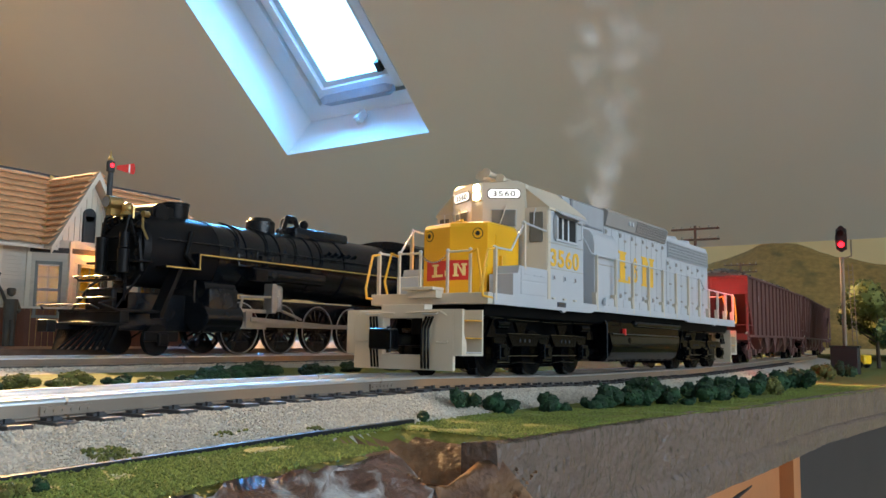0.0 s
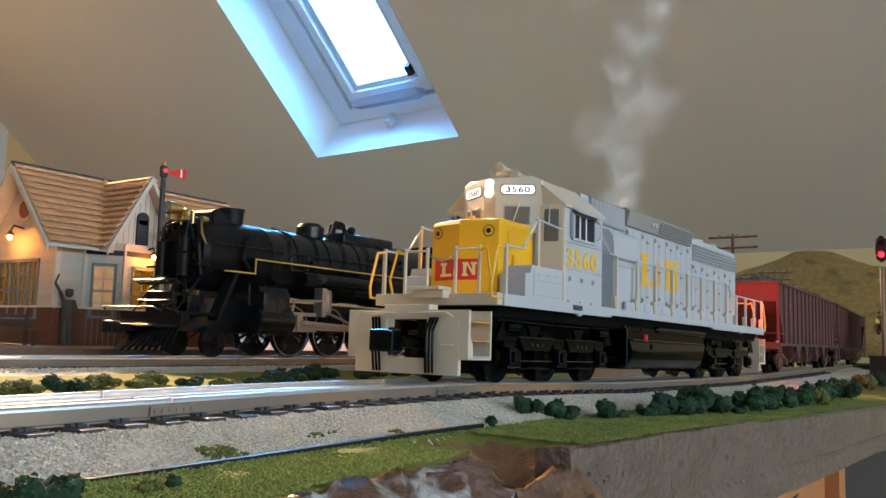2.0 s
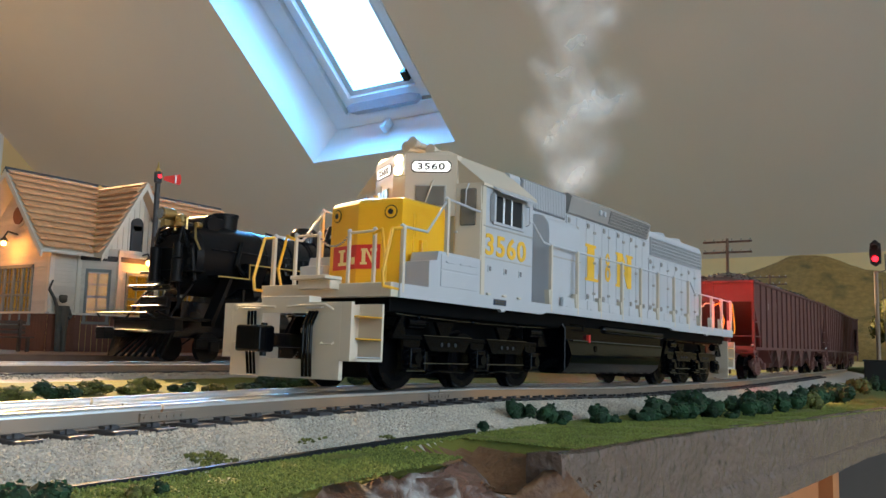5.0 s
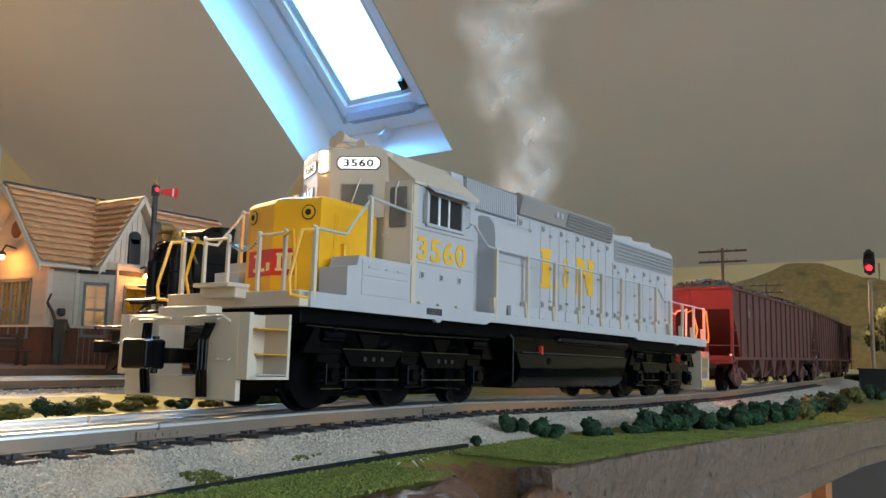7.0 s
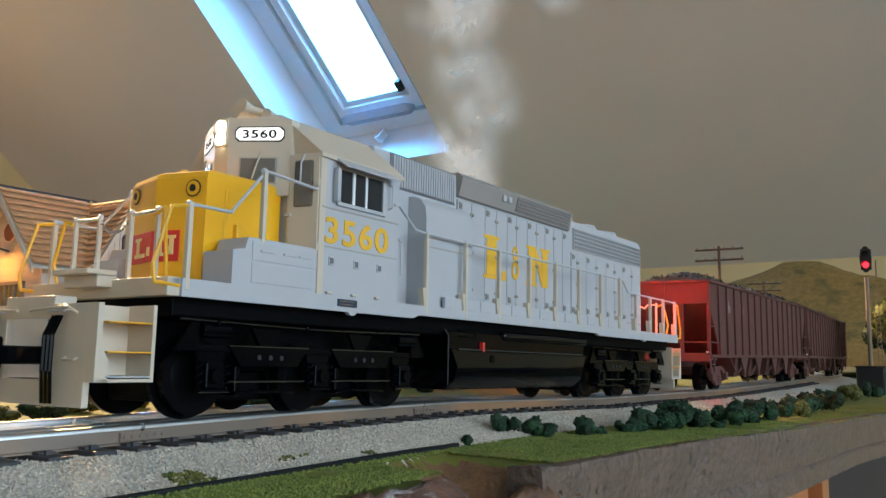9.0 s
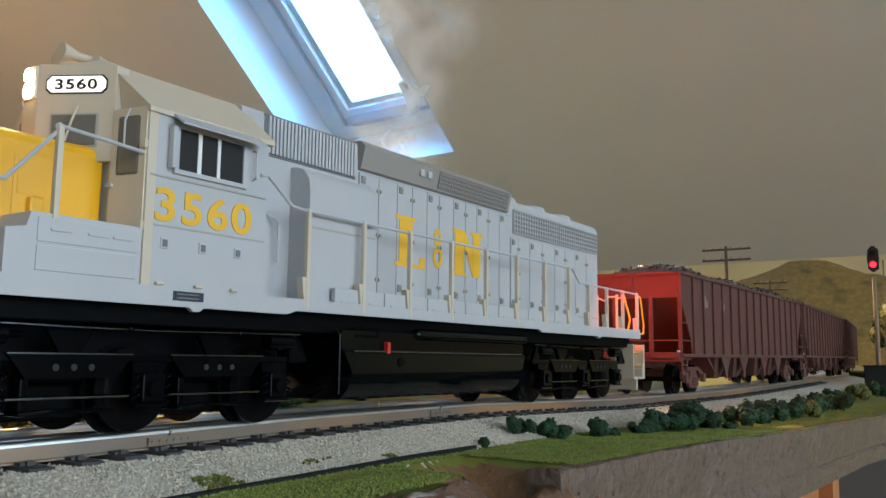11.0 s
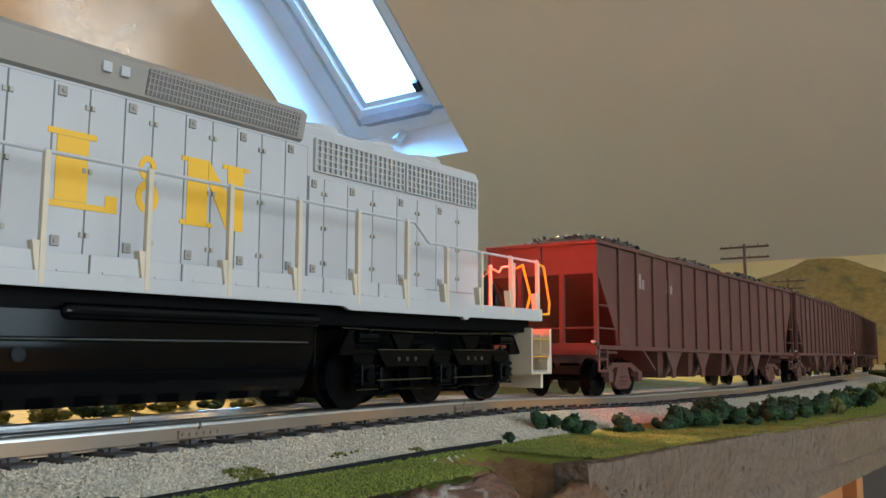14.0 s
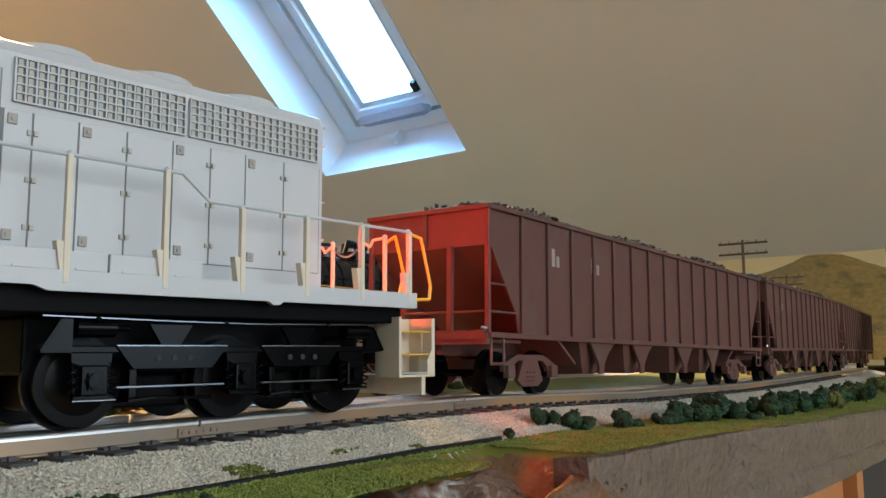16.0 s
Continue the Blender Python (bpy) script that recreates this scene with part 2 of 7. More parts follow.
def mesh_of(name, shape, *mats, smooth=False):
    me = bpy.data.meshes.new(name)
    shape.bm.to_mesh(me)
    shape.bm.free()
    for m in mats:
        me.materials.append(m)
    if smooth:
        me.polygons.foreach_set("use_smooth", [True] * len(me.polygons))
        me.set_sharp_from_angle(angle=radians(40))
    return me


def part(name, shape, material, parent=None, label="", smooth=False):
    ob = new(name, mesh_of(name, shape, material, smooth=smooth))
    ob.parent = parent
    if label:
        tagged(ob, label)
    return ob


def share(name, me, parent, m, label=""):
    """One more object on a mesh that is there already."""
    ob = new(name, me)
    ob.parent = parent
    ob.matrix_basis = m
    if label:
        tagged(ob, label)
    return ob


def thing(name, label, category, group="", kind=""):
    ob = new(name)
    return tagged(ob, label, category, group, kind)


def lettering(name, text, width, height, m, material, parent, extrude=0.00015, bold=0.03):
    """Text set to the given width and height."""
    c = bpy.data.curves.new(name, "FONT")
    c.offset, c.space_character = bold * height, 1.12
    c.body, c.size, c.extrude, c.align_x, c.align_y = text, height * 1.4, extrude, "CENTER", "CENTER"
    ob = bpy.data.objects.new(name, c)
    scene.collection.objects.link(ob)
    dg = bpy.context.evaluated_depsgraph_get()
    me = bpy.data.meshes.new_from_object(ob.evaluated_get(dg))
    bpy.data.objects.remove(ob)
    bpy.data.curves.remove(c)
    co = np.array([v.co for v in me.vertices])
    lo, hi = co.min(0), co.max(0)
    mid = (lo + hi) / 2
    me.transform(m @ Matrix.Diagonal((width / (hi[0] - lo[0]), height / (hi[1] - lo[1]), 1, 1)) @ Matrix.Translation((-mid[0], -mid[1], 0)))
    me.materials.clear()
    me.materials.append(material)
    o = new(name, me)
    o.parent = parent
    return o


# ---- track line ----
GRID = np.arange(-0.8, 2.6, 0.004)
_k = np.interp(GRID, CURVE_S + [1.3, 1.5], CURVE_K + [0.1, 1.1])
_h = np.cumsum(_k) * 0.004
_i = int(np.argmin(abs(GRID - 0.1)))
_h -= _h[_i]
_X, _Y = np.cumsum(np.cos(_h)) * 0.004, np.cumsum(np.sin(_h)) * 0.004
_X += 0.1 - _X[_i]
_Y -= _Y[_i]


def on_track(s, side=0.0, z=0.0):
    h = np.interp(s, GRID, _h)
    return Vector((np.interp(s, GRID, _X) - side * np.sin(h), np.interp(s, GRID, _Y) + side * np.cos(h), z + np.interp(s, CURVE_S, CURVE_Z)))


def riding(s, a, b):
    """The pose of a vehicle whose zero is at s, with its trucks at a and b behind that."""
    p, q = on_track(s + a), on_track(s + b)
    d = q - p
    side = Vector((0, 0, 1)).cross(d).normalized()
    up = d.cross(side).normalized()
    d = d.normalized()
    m = Matrix((d, side, up)).transposed().to_4x4()
    m.translation = p
    return m @ Matrix.Translation((-a, 0, 0))


# ---- the attic room ----
_a = radians(-2.9)
N_WALL = Vector((math.cos(_a), math.sin(_a), 0))
U = Vector((-N_WALL.y, N_WALL.x, 0))
SLOPE = radians(41.4)
N_CEIL = N_WALL * math.sin(SLOPE) + Vector((0, 0, math.cos(SLOPE)))
V = -N_WALL * math.cos(SLOPE) + Vector((0, 0, math.sin(SLOPE)))
EAVE = N_WALL * 3.0 + Vector((0, 0, 0.3662))
FLOOR = -1.05


def incl(u, v, w=0.0):
    return EAVE + U * u + V * v + N_CEIL * w


def slab(shape, u0, u1, v0, v1, w0, w1):
    return shape.hull([incl(u, v, w) for u in (u0, u1) for v in (v0, v1) for w in (w0, w1)])


def slope_ceiling():
    s = Shape()
    top = 2.75
    for u0, u1, v0, v1 in ((-3.2, 1.65, 0, top), (2.41, 4.47, 0, top), (1.65, 2.41, 0, 0.665), (1.65, 2.41, 1.95, top)):
        slab(s, u0, u1, v0, v1, 0, 0.03)
    part("ceiling_slope", s, M_CEIL)
    tagged(bpy.data.objects["ceiling_slope"], "sloped attic ceiling in matt beige paint", "ceiling", kind="structure")
    ridge = incl(0, top)
    s = Shape()
    r = [incl(u, top) for u in (-3.2, 4.47)]
    far = -N_WALL * 1.6
    s.hull([p + o + Vector((0, 0, h)) for p in r for o in (Vector(), far) for h in (0, 0.03)])
    tagged(part("ceiling_flat", s, M_CEIL), "flat attic ceiling in matt beige paint", "ceiling", kind="structure")
    s = Shape()
    s.hull([p + far + o + Vector((0, 0, h)) for p in r for o, h in ((Vector(), 0), (Vector(), 0.03), (-N_WALL * 2.2, -1.95), (-N_WALL * 2.2, -1.92))])
    tagged(part("ceiling_back", s, M_CEIL), "sloped attic ceiling in matt beige paint", "ceiling", kind="structure")


slope_ceiling()


def walls():
    def wall(name, p, q, z0, z1, t, material, label):
        d = (q - p).normalized()
        n = Vector((d.y, -d.x, 0)) * t
        s = Shape().hull([c + o + Vector((0, 0, z)) for c in (p, q) for o in (Vector(), n) for z in (z0, z1)])
        return tagged(part(name, s, material), label, "wall", kind="structure")
    a, b = N_WALL * 3.0 + U * -3.2, N_WALL * 3.0 + U * 4.47
    wall("wall_knee", b, a, FLOOR, 0.40, -0.1, M_WALL, "low knee wall painted warm cream yellow")
    c, d = N_WALL * -3.3 + U * -3.2, N_WALL * -3.3 + U * 4.47
    g = U * 4.47
    for k0, k1, z0, z1 in ((-3.3, 0.75, FLOOR, 2.3), (2.15, 3.0, FLOOR, 2.3), (0.75, 2.15, FLOOR, 0.08), (0.75, 2.15, 1.16, 2.3)):
        wall("wall_gable", N_WALL * k0 + g, N_WALL * k1 + g, z0, z1, -0.1, M_WALL, "gable wall painted warm cream")
    wall("wall_back", d, c, FLOOR, 0.5, 0.1, M_WALL, "low back wall painted warm cream")
    # the wall behind the camera has a window opening
    e = a * 0 + U * -3.2
    for i, (k0, k1, z0, z1) in enumerate(((-3.3, -1.95, FLOOR, 2.3), (1.80, 3.0, FLOOR, 2.3), (-1.95, 1.80, FLOOR, -0.2), (-1.95, 1.80, 1.3, 2.3))):
        wall("wall_window_side", N_WALL * k0 + e, N_WALL * k1 + e, z0, z1, 0.1, M_WALL, "window wall painted warm cream")
    # unseen floor; its dark grey keeps brown bounce off the undersides
    f = Shape().hull([N_WALL * k + U * u + Vector((0, 0, FLOOR + h)) for k in (-3.5, 3.2) for u in (-3.4, 4.6) for h in (-0.05, 0)])
    tagged(part("floor", f, mat("dark_unseen_floor", (0.10, 0.10, 0.11), 0.9, vary=0.2, scale=30)), "attic floor out of view, toned dark grey against brown bounce light", "floor", kind="structure")


walls()


def skylight():
    w = thing("window_1", "roof window with white splayed reveal, grey frame and bright daylight in the glass", "skylight", kind="structure")
    o = [(1.65, 0.665), (2.41, 0.665), (2.41, 1.95), (1.65, 1.95)]
    i = [(1.70, 0.705), (2.36, 0.705), (2.36, 1.915), (1.70, 1.915)]
    for k in range(4):
        j = (k + 1) % 4
        s = Shape().hull([incl(*o[k], 0), incl(*o[j], 0), incl(*i[j], 0.2), incl(*i[k], 0.2)] + [incl(p[0] + (0.03 if p[0] > 2 else -0.03), p[1] + (0.03 if p[1] > 1 else -0.03), z) for p, z in ((o[k], 0.004), (o[j], 0.004), (i[j], 0.2), (i[k], 0.2))])
        part("reveal", s, M_WHITE, w)

    def ring(name, a0, a1, b0, b1, w0, w1, material):
        for u0, u1, v0, v1 in ((a0, b0, a1, 3.62 - a1 - 1.0), (4.06 - b0, 4.06 - a0, a1, 3.62 - a1 - 1.0), (b0, 4.06 - b0, a1, b1), (b0, 4.06 - b0, 2.62 - b1, 2.62 - a1)):
            part(name, slab(Shape(), u0, u1, v0, v1, w0, w1), material, w)
    ring("window_frame", 1.70, 0.705, 1.795, 0.77, 0.18, 0.23, M_WHITE)
    ring("frame_groove", 1.795, 0.77, 1.808, 0.783, 0.215, 0.24, M_ALU)
    ring("sash", 1.808, 0.783, 1.848, 0.838, 0.19, 0.25, M_WHITE)
    ring("glazing_bead", 1.848, 0.838, 1.878, 0.860, 0.21, 0.24, M_ALU)
    p = part("pane", slab(Shape(), 1.878, 2.182, 0.860, 1.760, 0.222, 0.226), M_WINDOW, w)
    p.visible_shadow = False
    # handle bar and ventilation flap on the lower sash
    s = Shape().hull([incl(2.03 + a * 0.20, 0.795 + b * 0.028, 0.165 + c * 0.02) for a, b, c in ((-1, -0.3, 0), (-0.8, -1, 0), (0.8, -1, 0), (1, -0.3, 0), (1, 0.5, 0), (0.8, 1, 0), (-0.8, 1, 0), (-1, 0.5, 0), (-0.9, 0, -1), (0.9, 0, -1))])
    part("vent_flap", s, mat("blue_grey_plastic", (0.30, 0.36, 0.44), 0.35), w, "blue-grey plastic ventilation flap")
    part("latch", slab(Shape(), 1.868, 1.892, 0.862, 0.905, 0.19, 0.220), M_DARK, w)
    part("latch", slab(Shape(), 2.02, 2.04, 0.70, 0.735, 0.09, 0.15), M_ALU, w)


skylight()


def sky_backdrop():
    """Plain bright sky outside the roof window."""
    s = slab(Shape(), -0.5, 4.6, -1.5, 4.2, 1.6, 1.62)
    tagged(part("backdrop_sky", s, glow("bright_overcast_sky", (0.66, 0.87, 1.0), 3.0)), "plain bright overcast sky outside the roof window", "sky", kind="structure")


sky_backdrop()


# unseen window around the gable daylight, put in for the rails' sheen
def gable_window():
    w = thing("window_3", "white gable window out of view, put in for blue rail sheen", "window", kind="structure")
    g = U * 4.47
    for k0, k1, z0, z1 in ((0.75, 0.81, 0.08, 1.16), (2.09, 2.15, 0.08, 1.16), (1.42, 1.48, 0.14, 1.10), (0.81, 2.09, 0.08, 0.14), (0.81, 2.09, 1.10, 1.16)):
        part("frame", Shape().hull([N_WALL * k + g + U * h + Vector((0, 0, z)) for k in (k0, k1) for h in (0.0, 0.06) for z in (z0, z1)]), M_WHITE, w)


gable_window()


def window_frame_behind():
    w = thing("window_2", "white casement window with clear panes in the wall behind", "window", kind="structure")
    e = U * -3.2
    for k0, k1, z0, z1 in ((-1.95, -1.88, -0.2, 1.3), (1.73, 1.80, -0.2, 1.3), (-0.69, -0.63, -0.13, 1.23), (0.51, 0.57, -0.13, 1.23), (-1.88, 1.73, -0.2, -0.13), (-1.88, 1.73, 1.23, 1.3)):
        s = Shape().hull([N_WALL * k + e + U * h + Vector((0, 0, z)) for k in (k0, k1) for h in (-0.07, 0.0) for z in (z0, z1)])
        part("frame", s, M_WHITE, w)


window_frame_behind()


# ---- the layout: ground, roadbed, tracks ----
def edge_y(x):
    """The front edge of the scenery."""
    return np.interp(x, [-0.6, -0.05, 0.03, 0.06, 0.10, 0.118, 0.130, 0.146, 0.25, 0.3666, 0.4564, 0.62, 0.9, 1.3, 2.9], [-0.075, -0.080, -0.082, -0.078, -0.078, -0.076, -0.072, -0.091, -0.1008, -0.123, -0.1346, -0.16, -0.21, -0.27, -0.4])


_sx = np.array([on_track(s).x for s in GRID])
_sy = np.array([on_track(s).y for s in GRID])


def ground_z(x, y):
    c = np.interp(x, _sx, _sy)
    zt = np.interp(x, CURVE_S, CURVE_Z)
    d = y - c
    prof = np.interp(d, [-0.052, -0.0475, -0.028, -0.023, 0.023, 0.028, 0.045, 0.10, 0.17, 0.19, 0.20, 0.264, 0.275, 0.30, 0.34, 3.0], [-0.0125, -0.0118, -0.0062, -0.0064, -0.0064, -0.0062, -0.008, -0.004, -0.003, -0.0035, -0.0015, -0.0015, 0.0, 0.004, 0.0065, 0.0065])
    blend = np.interp(d, [-0.05, -0.03, 0.03, 0.1], [0.4, 1, 1, 0])
    z = prof + zt * blend
    far = np.interp(x, [0.8, 1.6, 2.6], [0, 0.004, 0.01])
    return z + (far if d > 0.05 else 0)


def fbm(x, y, k, seed=0.0):
    return noise.fractal(Vector((x * k, y * k, seed)), 1.0, 2.0, 5)


def ground():
    xs = np.concatenate([np.arange(-0.6, -0.12, 0.02), np.arange(-0.12, 0.40, 0.0035), np.arange(0.40, 0.9, 0.012), np.arange(0.9, 2.95, 0.05)])
    vs = np.concatenate([np.linspace(-0.075, 0, 34), np.linspace(0.002, 0.10, 46), np.linspace(0.105, 0.5, 50), np.linspace(0.55, 3.2, 20)])
    bm = bmesh.new()
    grid = []
    for x in xs:
        e = edge_y(x)
        col = []
        gully = max(0.0, 1 - abs(x - 0.134) / 0.022)
        rocky = x < 0.119
        for v in vs:
            y = e + v
            if v <= 0:
                # the rock face and soil bank fall off in front of the edge, the plastered board stands upright
                t = -v / 0.075
                if x < 0.147:
                    z = -0.0125 - t * (0.075 if not rocky else 0.06 + 0.012 * fbm(x, y, 30, 3)) - 0.004 * abs(fbm(x, y, 90, 1))
                    y += 0.009 * fbm(x, t, 25, 5) + 0.0035 * fbm(x, t, 95, 15) if rocky else 0
                    if not rocky:
                        z -= 0.008 * gully - 0.0060 * fbm(x, y, 110, 8)
                        y += 0.006 * fbm(x, t, 70, 6)
                else:
                    z = -0.0135 - t * 0.004
                    y = e + 0.003
            else:
                z = ground_z(x, y) + 0.0008 * fbm(x, y, 60) * (1 if y < -0.05 else 0.5)
                if x < 0.147 and v < 0.02:
                    z -= 0.003 * (1 - v / 0.02)
                if y < -0.047 and gully > 0:
                    z -= gully * 0.02 * min(1, max(0, -0.047 - y) / 0.02)
            col.append(bm.verts.new((x, y, z)))
        grid.append(col)
    for i in range(len(xs) - 1):
        for j in range(len(vs) - 1):
            f = bm.faces.new((grid[i][j], grid[i + 1][j], grid[i + 1][j + 1], grid[i][j + 1]))
            c = f.calc_center_median()
            d = c.y - float(np.interp(c.x, _sx, _sy))
            soil = 0.116 < c.x < 0.156 and d < -0.05
            if vs[j] < 0.0005 or (soil and c.z < -0.0145):
                f.material_index = 3 if (0.119 < c.x) else 2
            elif abs(d) < 0.0485 or 0.185 < d < 0.28:
                f.material_index = 1
            elif d > 0.29:
                f.material_index = 4
            f.smooth = True
    me = bpy.data.meshes.new("ground")
    bm.to_mesh(me)
    for m in (M_GRASS, M_BED, M_ROCK, M_SOIL, mat("tan_platform_ground", (0.16, 0.11, 0.07), 0.9, vary=0.3, scale=100, bump=0.5, bscale=500)):
        me.materials.append(m)
    tagged(new("ground", me), "scenic layout base with grass foam, ballast, rock face and brown soil", "ground", kind="structure")


ground()


def fascia():
    """The plastered front board of the table, and the pine frame below."""
    xs = np.linspace(0.146, 0.62, 120)
    rings = []
    for x in xs:
        e = float(edge_y(x)) - 0.001
        h = float(np.interp(x, [0.146, 0.25, 0.37, 0.46, 0.62], [0.042, 0.037, 0.0295, 0.0255, 0.024]))
        w = 0.0009 * fbm(x, 0, 40, 2)
        ring = [(x, e + 0.012, -0.0132), (x, e + 0.0025, -0.0122 + w), (x, e + 0.0005, -0.0130 + w)]
        for k in range(1, 9):
            z = -0.0130 - (h * 0.62) * k / 8
            ring.append((x, e + 0.0008 * fbm(x, z, 70, 7), z))
        ring.append((x, e + 0.0016, -0.0130 - h * 0.64))
        for k in range(1, 5):
            z = -0.0130 - h * (0.64 + 0.36 * k / 4)
            ring.append((x, e + 0.0006 * fbm(x, z, 70, 7), z))
        ring.append((x, e + 0.012, -0.0130 - h))
        rings.append(ring)
    tagged(part("table_edge", Shape().loft(rings), M_FASCIA, smooth=True), "layout table edge of rough brown-painted plaster with a crack", "table edge", kind="structure")
    t = thing("table_frame", "orange pine frame boards and leg below the layout table", "table frame", kind="structure")
    def beam(p, q, dy, z0, z1):
        return Shape().hull([(c[0], c[1] + o, z) for c in (p, q) for o in (0, dy) for z in (z0, z1)])
    e = lambda x: float(edge_y(x))
    part("beam", beam((0.16, e(0.16) + 0.028), (0.470, e(0.470) + 0.030), 0.02, -0.110, -0.030), M_PINE, t)
    part("cross_beam", Shape().box(0.585, 0.640, e(0.6) + 0.026, 0.6, -0.0475, -0.030), M_PINE, t)
    part("leg", Shape().box(0.470, 0.492, e(0.47) + 0.022, e(0.47) + 0.057, FLOOR, -0.030), M_PINE, t)
    part("leg", Shape().box(-0.35, -0.315, 0.0, 0.035, FLOOR, -0.09), M_PINE, t)
    part("leg", Shape().box(2.2, 2.24, 1.6, 1.64, FLOOR, -0.0), M_PINE, t)
    tagged(part("table_skirt", beam((0.55, e(0.55) + 0.11), (2.00, e(2.0) + 0.06), 0.012, FLOOR, -0.036), mat("grey_brown_panel", (0.040, 0.033, 0.030), 0.7, vary=0.2, scale=20)), "grey-brown panel below the layout table", "panel", kind="structure")
    # next table section
    s = Shape().loft([[(x, float(edge_y(x)) + o, z) for o, z in ((0.014, -0.0125), (0.001, -0.0125), (0.0, -0.014), (0.0, -0.034), (0.014, -0.034))] for x in np.linspace(0.63, 2.9, 40)])
    tagged(part("table_edge_far", s, M_FASCIA), "brown-painted edge of the next table section", "table edge", kind="structure")
    s = Shape().tube([(0.20 + 0.02 * i, e(0.2 + 0.02 * i) + 0.022 + 0.0008 * i, -0.069 + 0.00028 * (i - 6) ** 2) for i in range(14)], 0.0012)
    tagged(part("cable", s, M_DARK), "thin black cable hanging below the table", "cable")


fascia()


def rails(line, s0, s1, label, joints, webmat):
    """Two running rails and a middle rail, each in lengths with a gap at every joint."""
    t = thing("track", label, "railway track", kind="structure")
    cuts = [s0] + joints + [s1]
    for side, w, h in ((-0.0168, 0.0024, 0.005), (0.0168, 0.0024, 0.005), (0.0, 0.0014, 0.0042)):
        sg = 1 if side <= 0 else -1
        for a, b in zip(cuts, cuts[1:]):
            top, web = [], []
            for s in np.linspace(a + 0.0004, b - 0.0004, max(3, int((b - a) / 0.012))):
                f = lambda o, z: line(s, side + sg * o, z)
                z0 = -0.0008 if side == 0 else 0
                top.append([f(0, z0 - 0.0010), f(0.0001, z0 - 0.0006), f(0.0003, z0 - 0.00028), f(0.0006, z0 - 0.0001), f(0.0010, z0), f(w - 0.0004, z0), f(w - 0.0001, z0 - 0.0002), f(w, z0 - 0.0005), f(w, z0 - 0.0013), f(0, z0 - 0.0013)])
                web.append([f(0.0004, z0 - 0.0013), f(w - 0.0004, z0 - 0.0013), f(w - 0.0004, -h + 0.0006), f(w + 0.0004, -h + 0.0004), f(w + 0.0004, -h), f(-0.0008, -h), f(-0.0008, -h + 0.0004), f(0.0004, -h + 0.0006)])
            r = part("rail", Shape().loft(top), M_RAIL, t, smooth=True)
            part("rail_web", Shape().loft(web), webmat if side < 0 else M_INNER, r)
    return t


JOINT_1, JOINT_2 = 0.1926, 0.0619
main = rails(on_track, -0.7, 2.2, "main track with shiny tall steel rails on dark ties in grey ballast", [JOINT_2, JOINT_1, 0.5, 0.9], M_WEB)
Z2 = 0.0045


def on_siding(s, side=0.0, z=0.0):
    return Vector((s, 0.232 + side, Z2 + z))


siding = rails(on_siding, -0.6, 1.3, "station track with shiny steel rails in tan ballast", [0.3], M_WEB)


def fishplates():
    for s in (JOINT_1, JOINT_2):
        p, q = on_track(s - 0.007, -0.0169, -0.0031), on_track(s + 0.007, -0.0169, -0.0031)
        sh = Shape().hull([c + Vector((0, o, h)) for c in (p, q) for o in (-0.0003, 0.0006) for h in (-0.0011, 0.0011)])
        for k in range(6):
            c = on_track(s - 0.0058 + 0.00232 * k, -0.0172, -0.0031)
            sh.cyl(c, c + Vector((0, -0.0004, 0)), 0.0005, 6)
        part("joint_bar", sh, M_WEB, main)


fishplates()


def ties(line, s0, s1, z, parent, near):
    me = mesh_of("tie", Shape().box(-0.0031, 0.0031, -0.0262, 0.0262, -0.0016, 0, 0.0003), M_TIE)
    plate = mesh_of("tie_plate", Shape().box(-0.0020, 0.0020, -0.0014, 0.0014, 0, 0.0007).box(-0.0008, 0.0008, -0.0022, -0.0012, 0, 0.0011), M_TIE)
    for s in np.arange(s0, s1, 0.0118):
        p = line(s, 0, z)
        d = line(s + 0.002, 0, z) - line(s - 0.002, 0, z)
        m = Matrix.Translation(p + Vector((0, 0, random.uniform(-0.0002, 0.0002)))) @ pose(0, 0, 0, 0, 0, math.degrees(math.atan2(d.y, d.x)) + random.uniform(-1, 1))
        tie = share("tie", me, parent, m)
        if near:
            share("tie_plate", plate, tie, pose(0, -0.0188, 0))


ties(on_track, -0.25, 1.0, -0.0050, main, True)
ties(on_siding, -0.1, 0.9, -0.0050, siding, False)


def crumbs(name, points, size, material, label, category, flatten=0.8):
    """One mesh of many small irregular stones or tufts at the given points."""
    n = len(points)
    rng = np.random.default_rng(len(points))
    base = np.array([(1, 0, 0), (0, 1, 0), (-1, 0, 0), (0, -1, 0), (0, 0, 1), (0, 0, -1)], float)
    tri = np.array([(0, 1, 4), (1, 2, 4), (2, 3, 4), (3, 0, 4), (1, 0, 5), (2, 1, 5), (3, 2, 5), (0, 3, 5)])
    r = size * rng.uniform(0.6, 1.3, (n, 1, 1)) * rng.uniform(0.6, 1.3, (n, 6, 1))
    a = rng.uniform(0, 6.28, n)
    ca, sa = np.cos(a)[:, None], np.sin(a)[:, None]
    b = np.repeat(base[None], n, 0)
    b = np.stack([b[..., 0] * ca - b[..., 1] * sa, b[..., 0] * sa + b[..., 1] * ca, b[..., 2] * flatten + b[..., 0] * rng.uniform(-0.5, 0.5, (n, 1))], -1)
    v = (np.asarray(points)[:, None] + b * r).reshape(-1, 3)
    f = (tri[None] + 6 * np.arange(n)[:, None, None]).reshape(-1, 3)
    me = bpy.data.meshes.new(name)
    me.from_pydata(v.tolist(), [], f.tolist())
    me.materials.append(material)
    return tagged(new(name, me), label, category, kind="stuff")


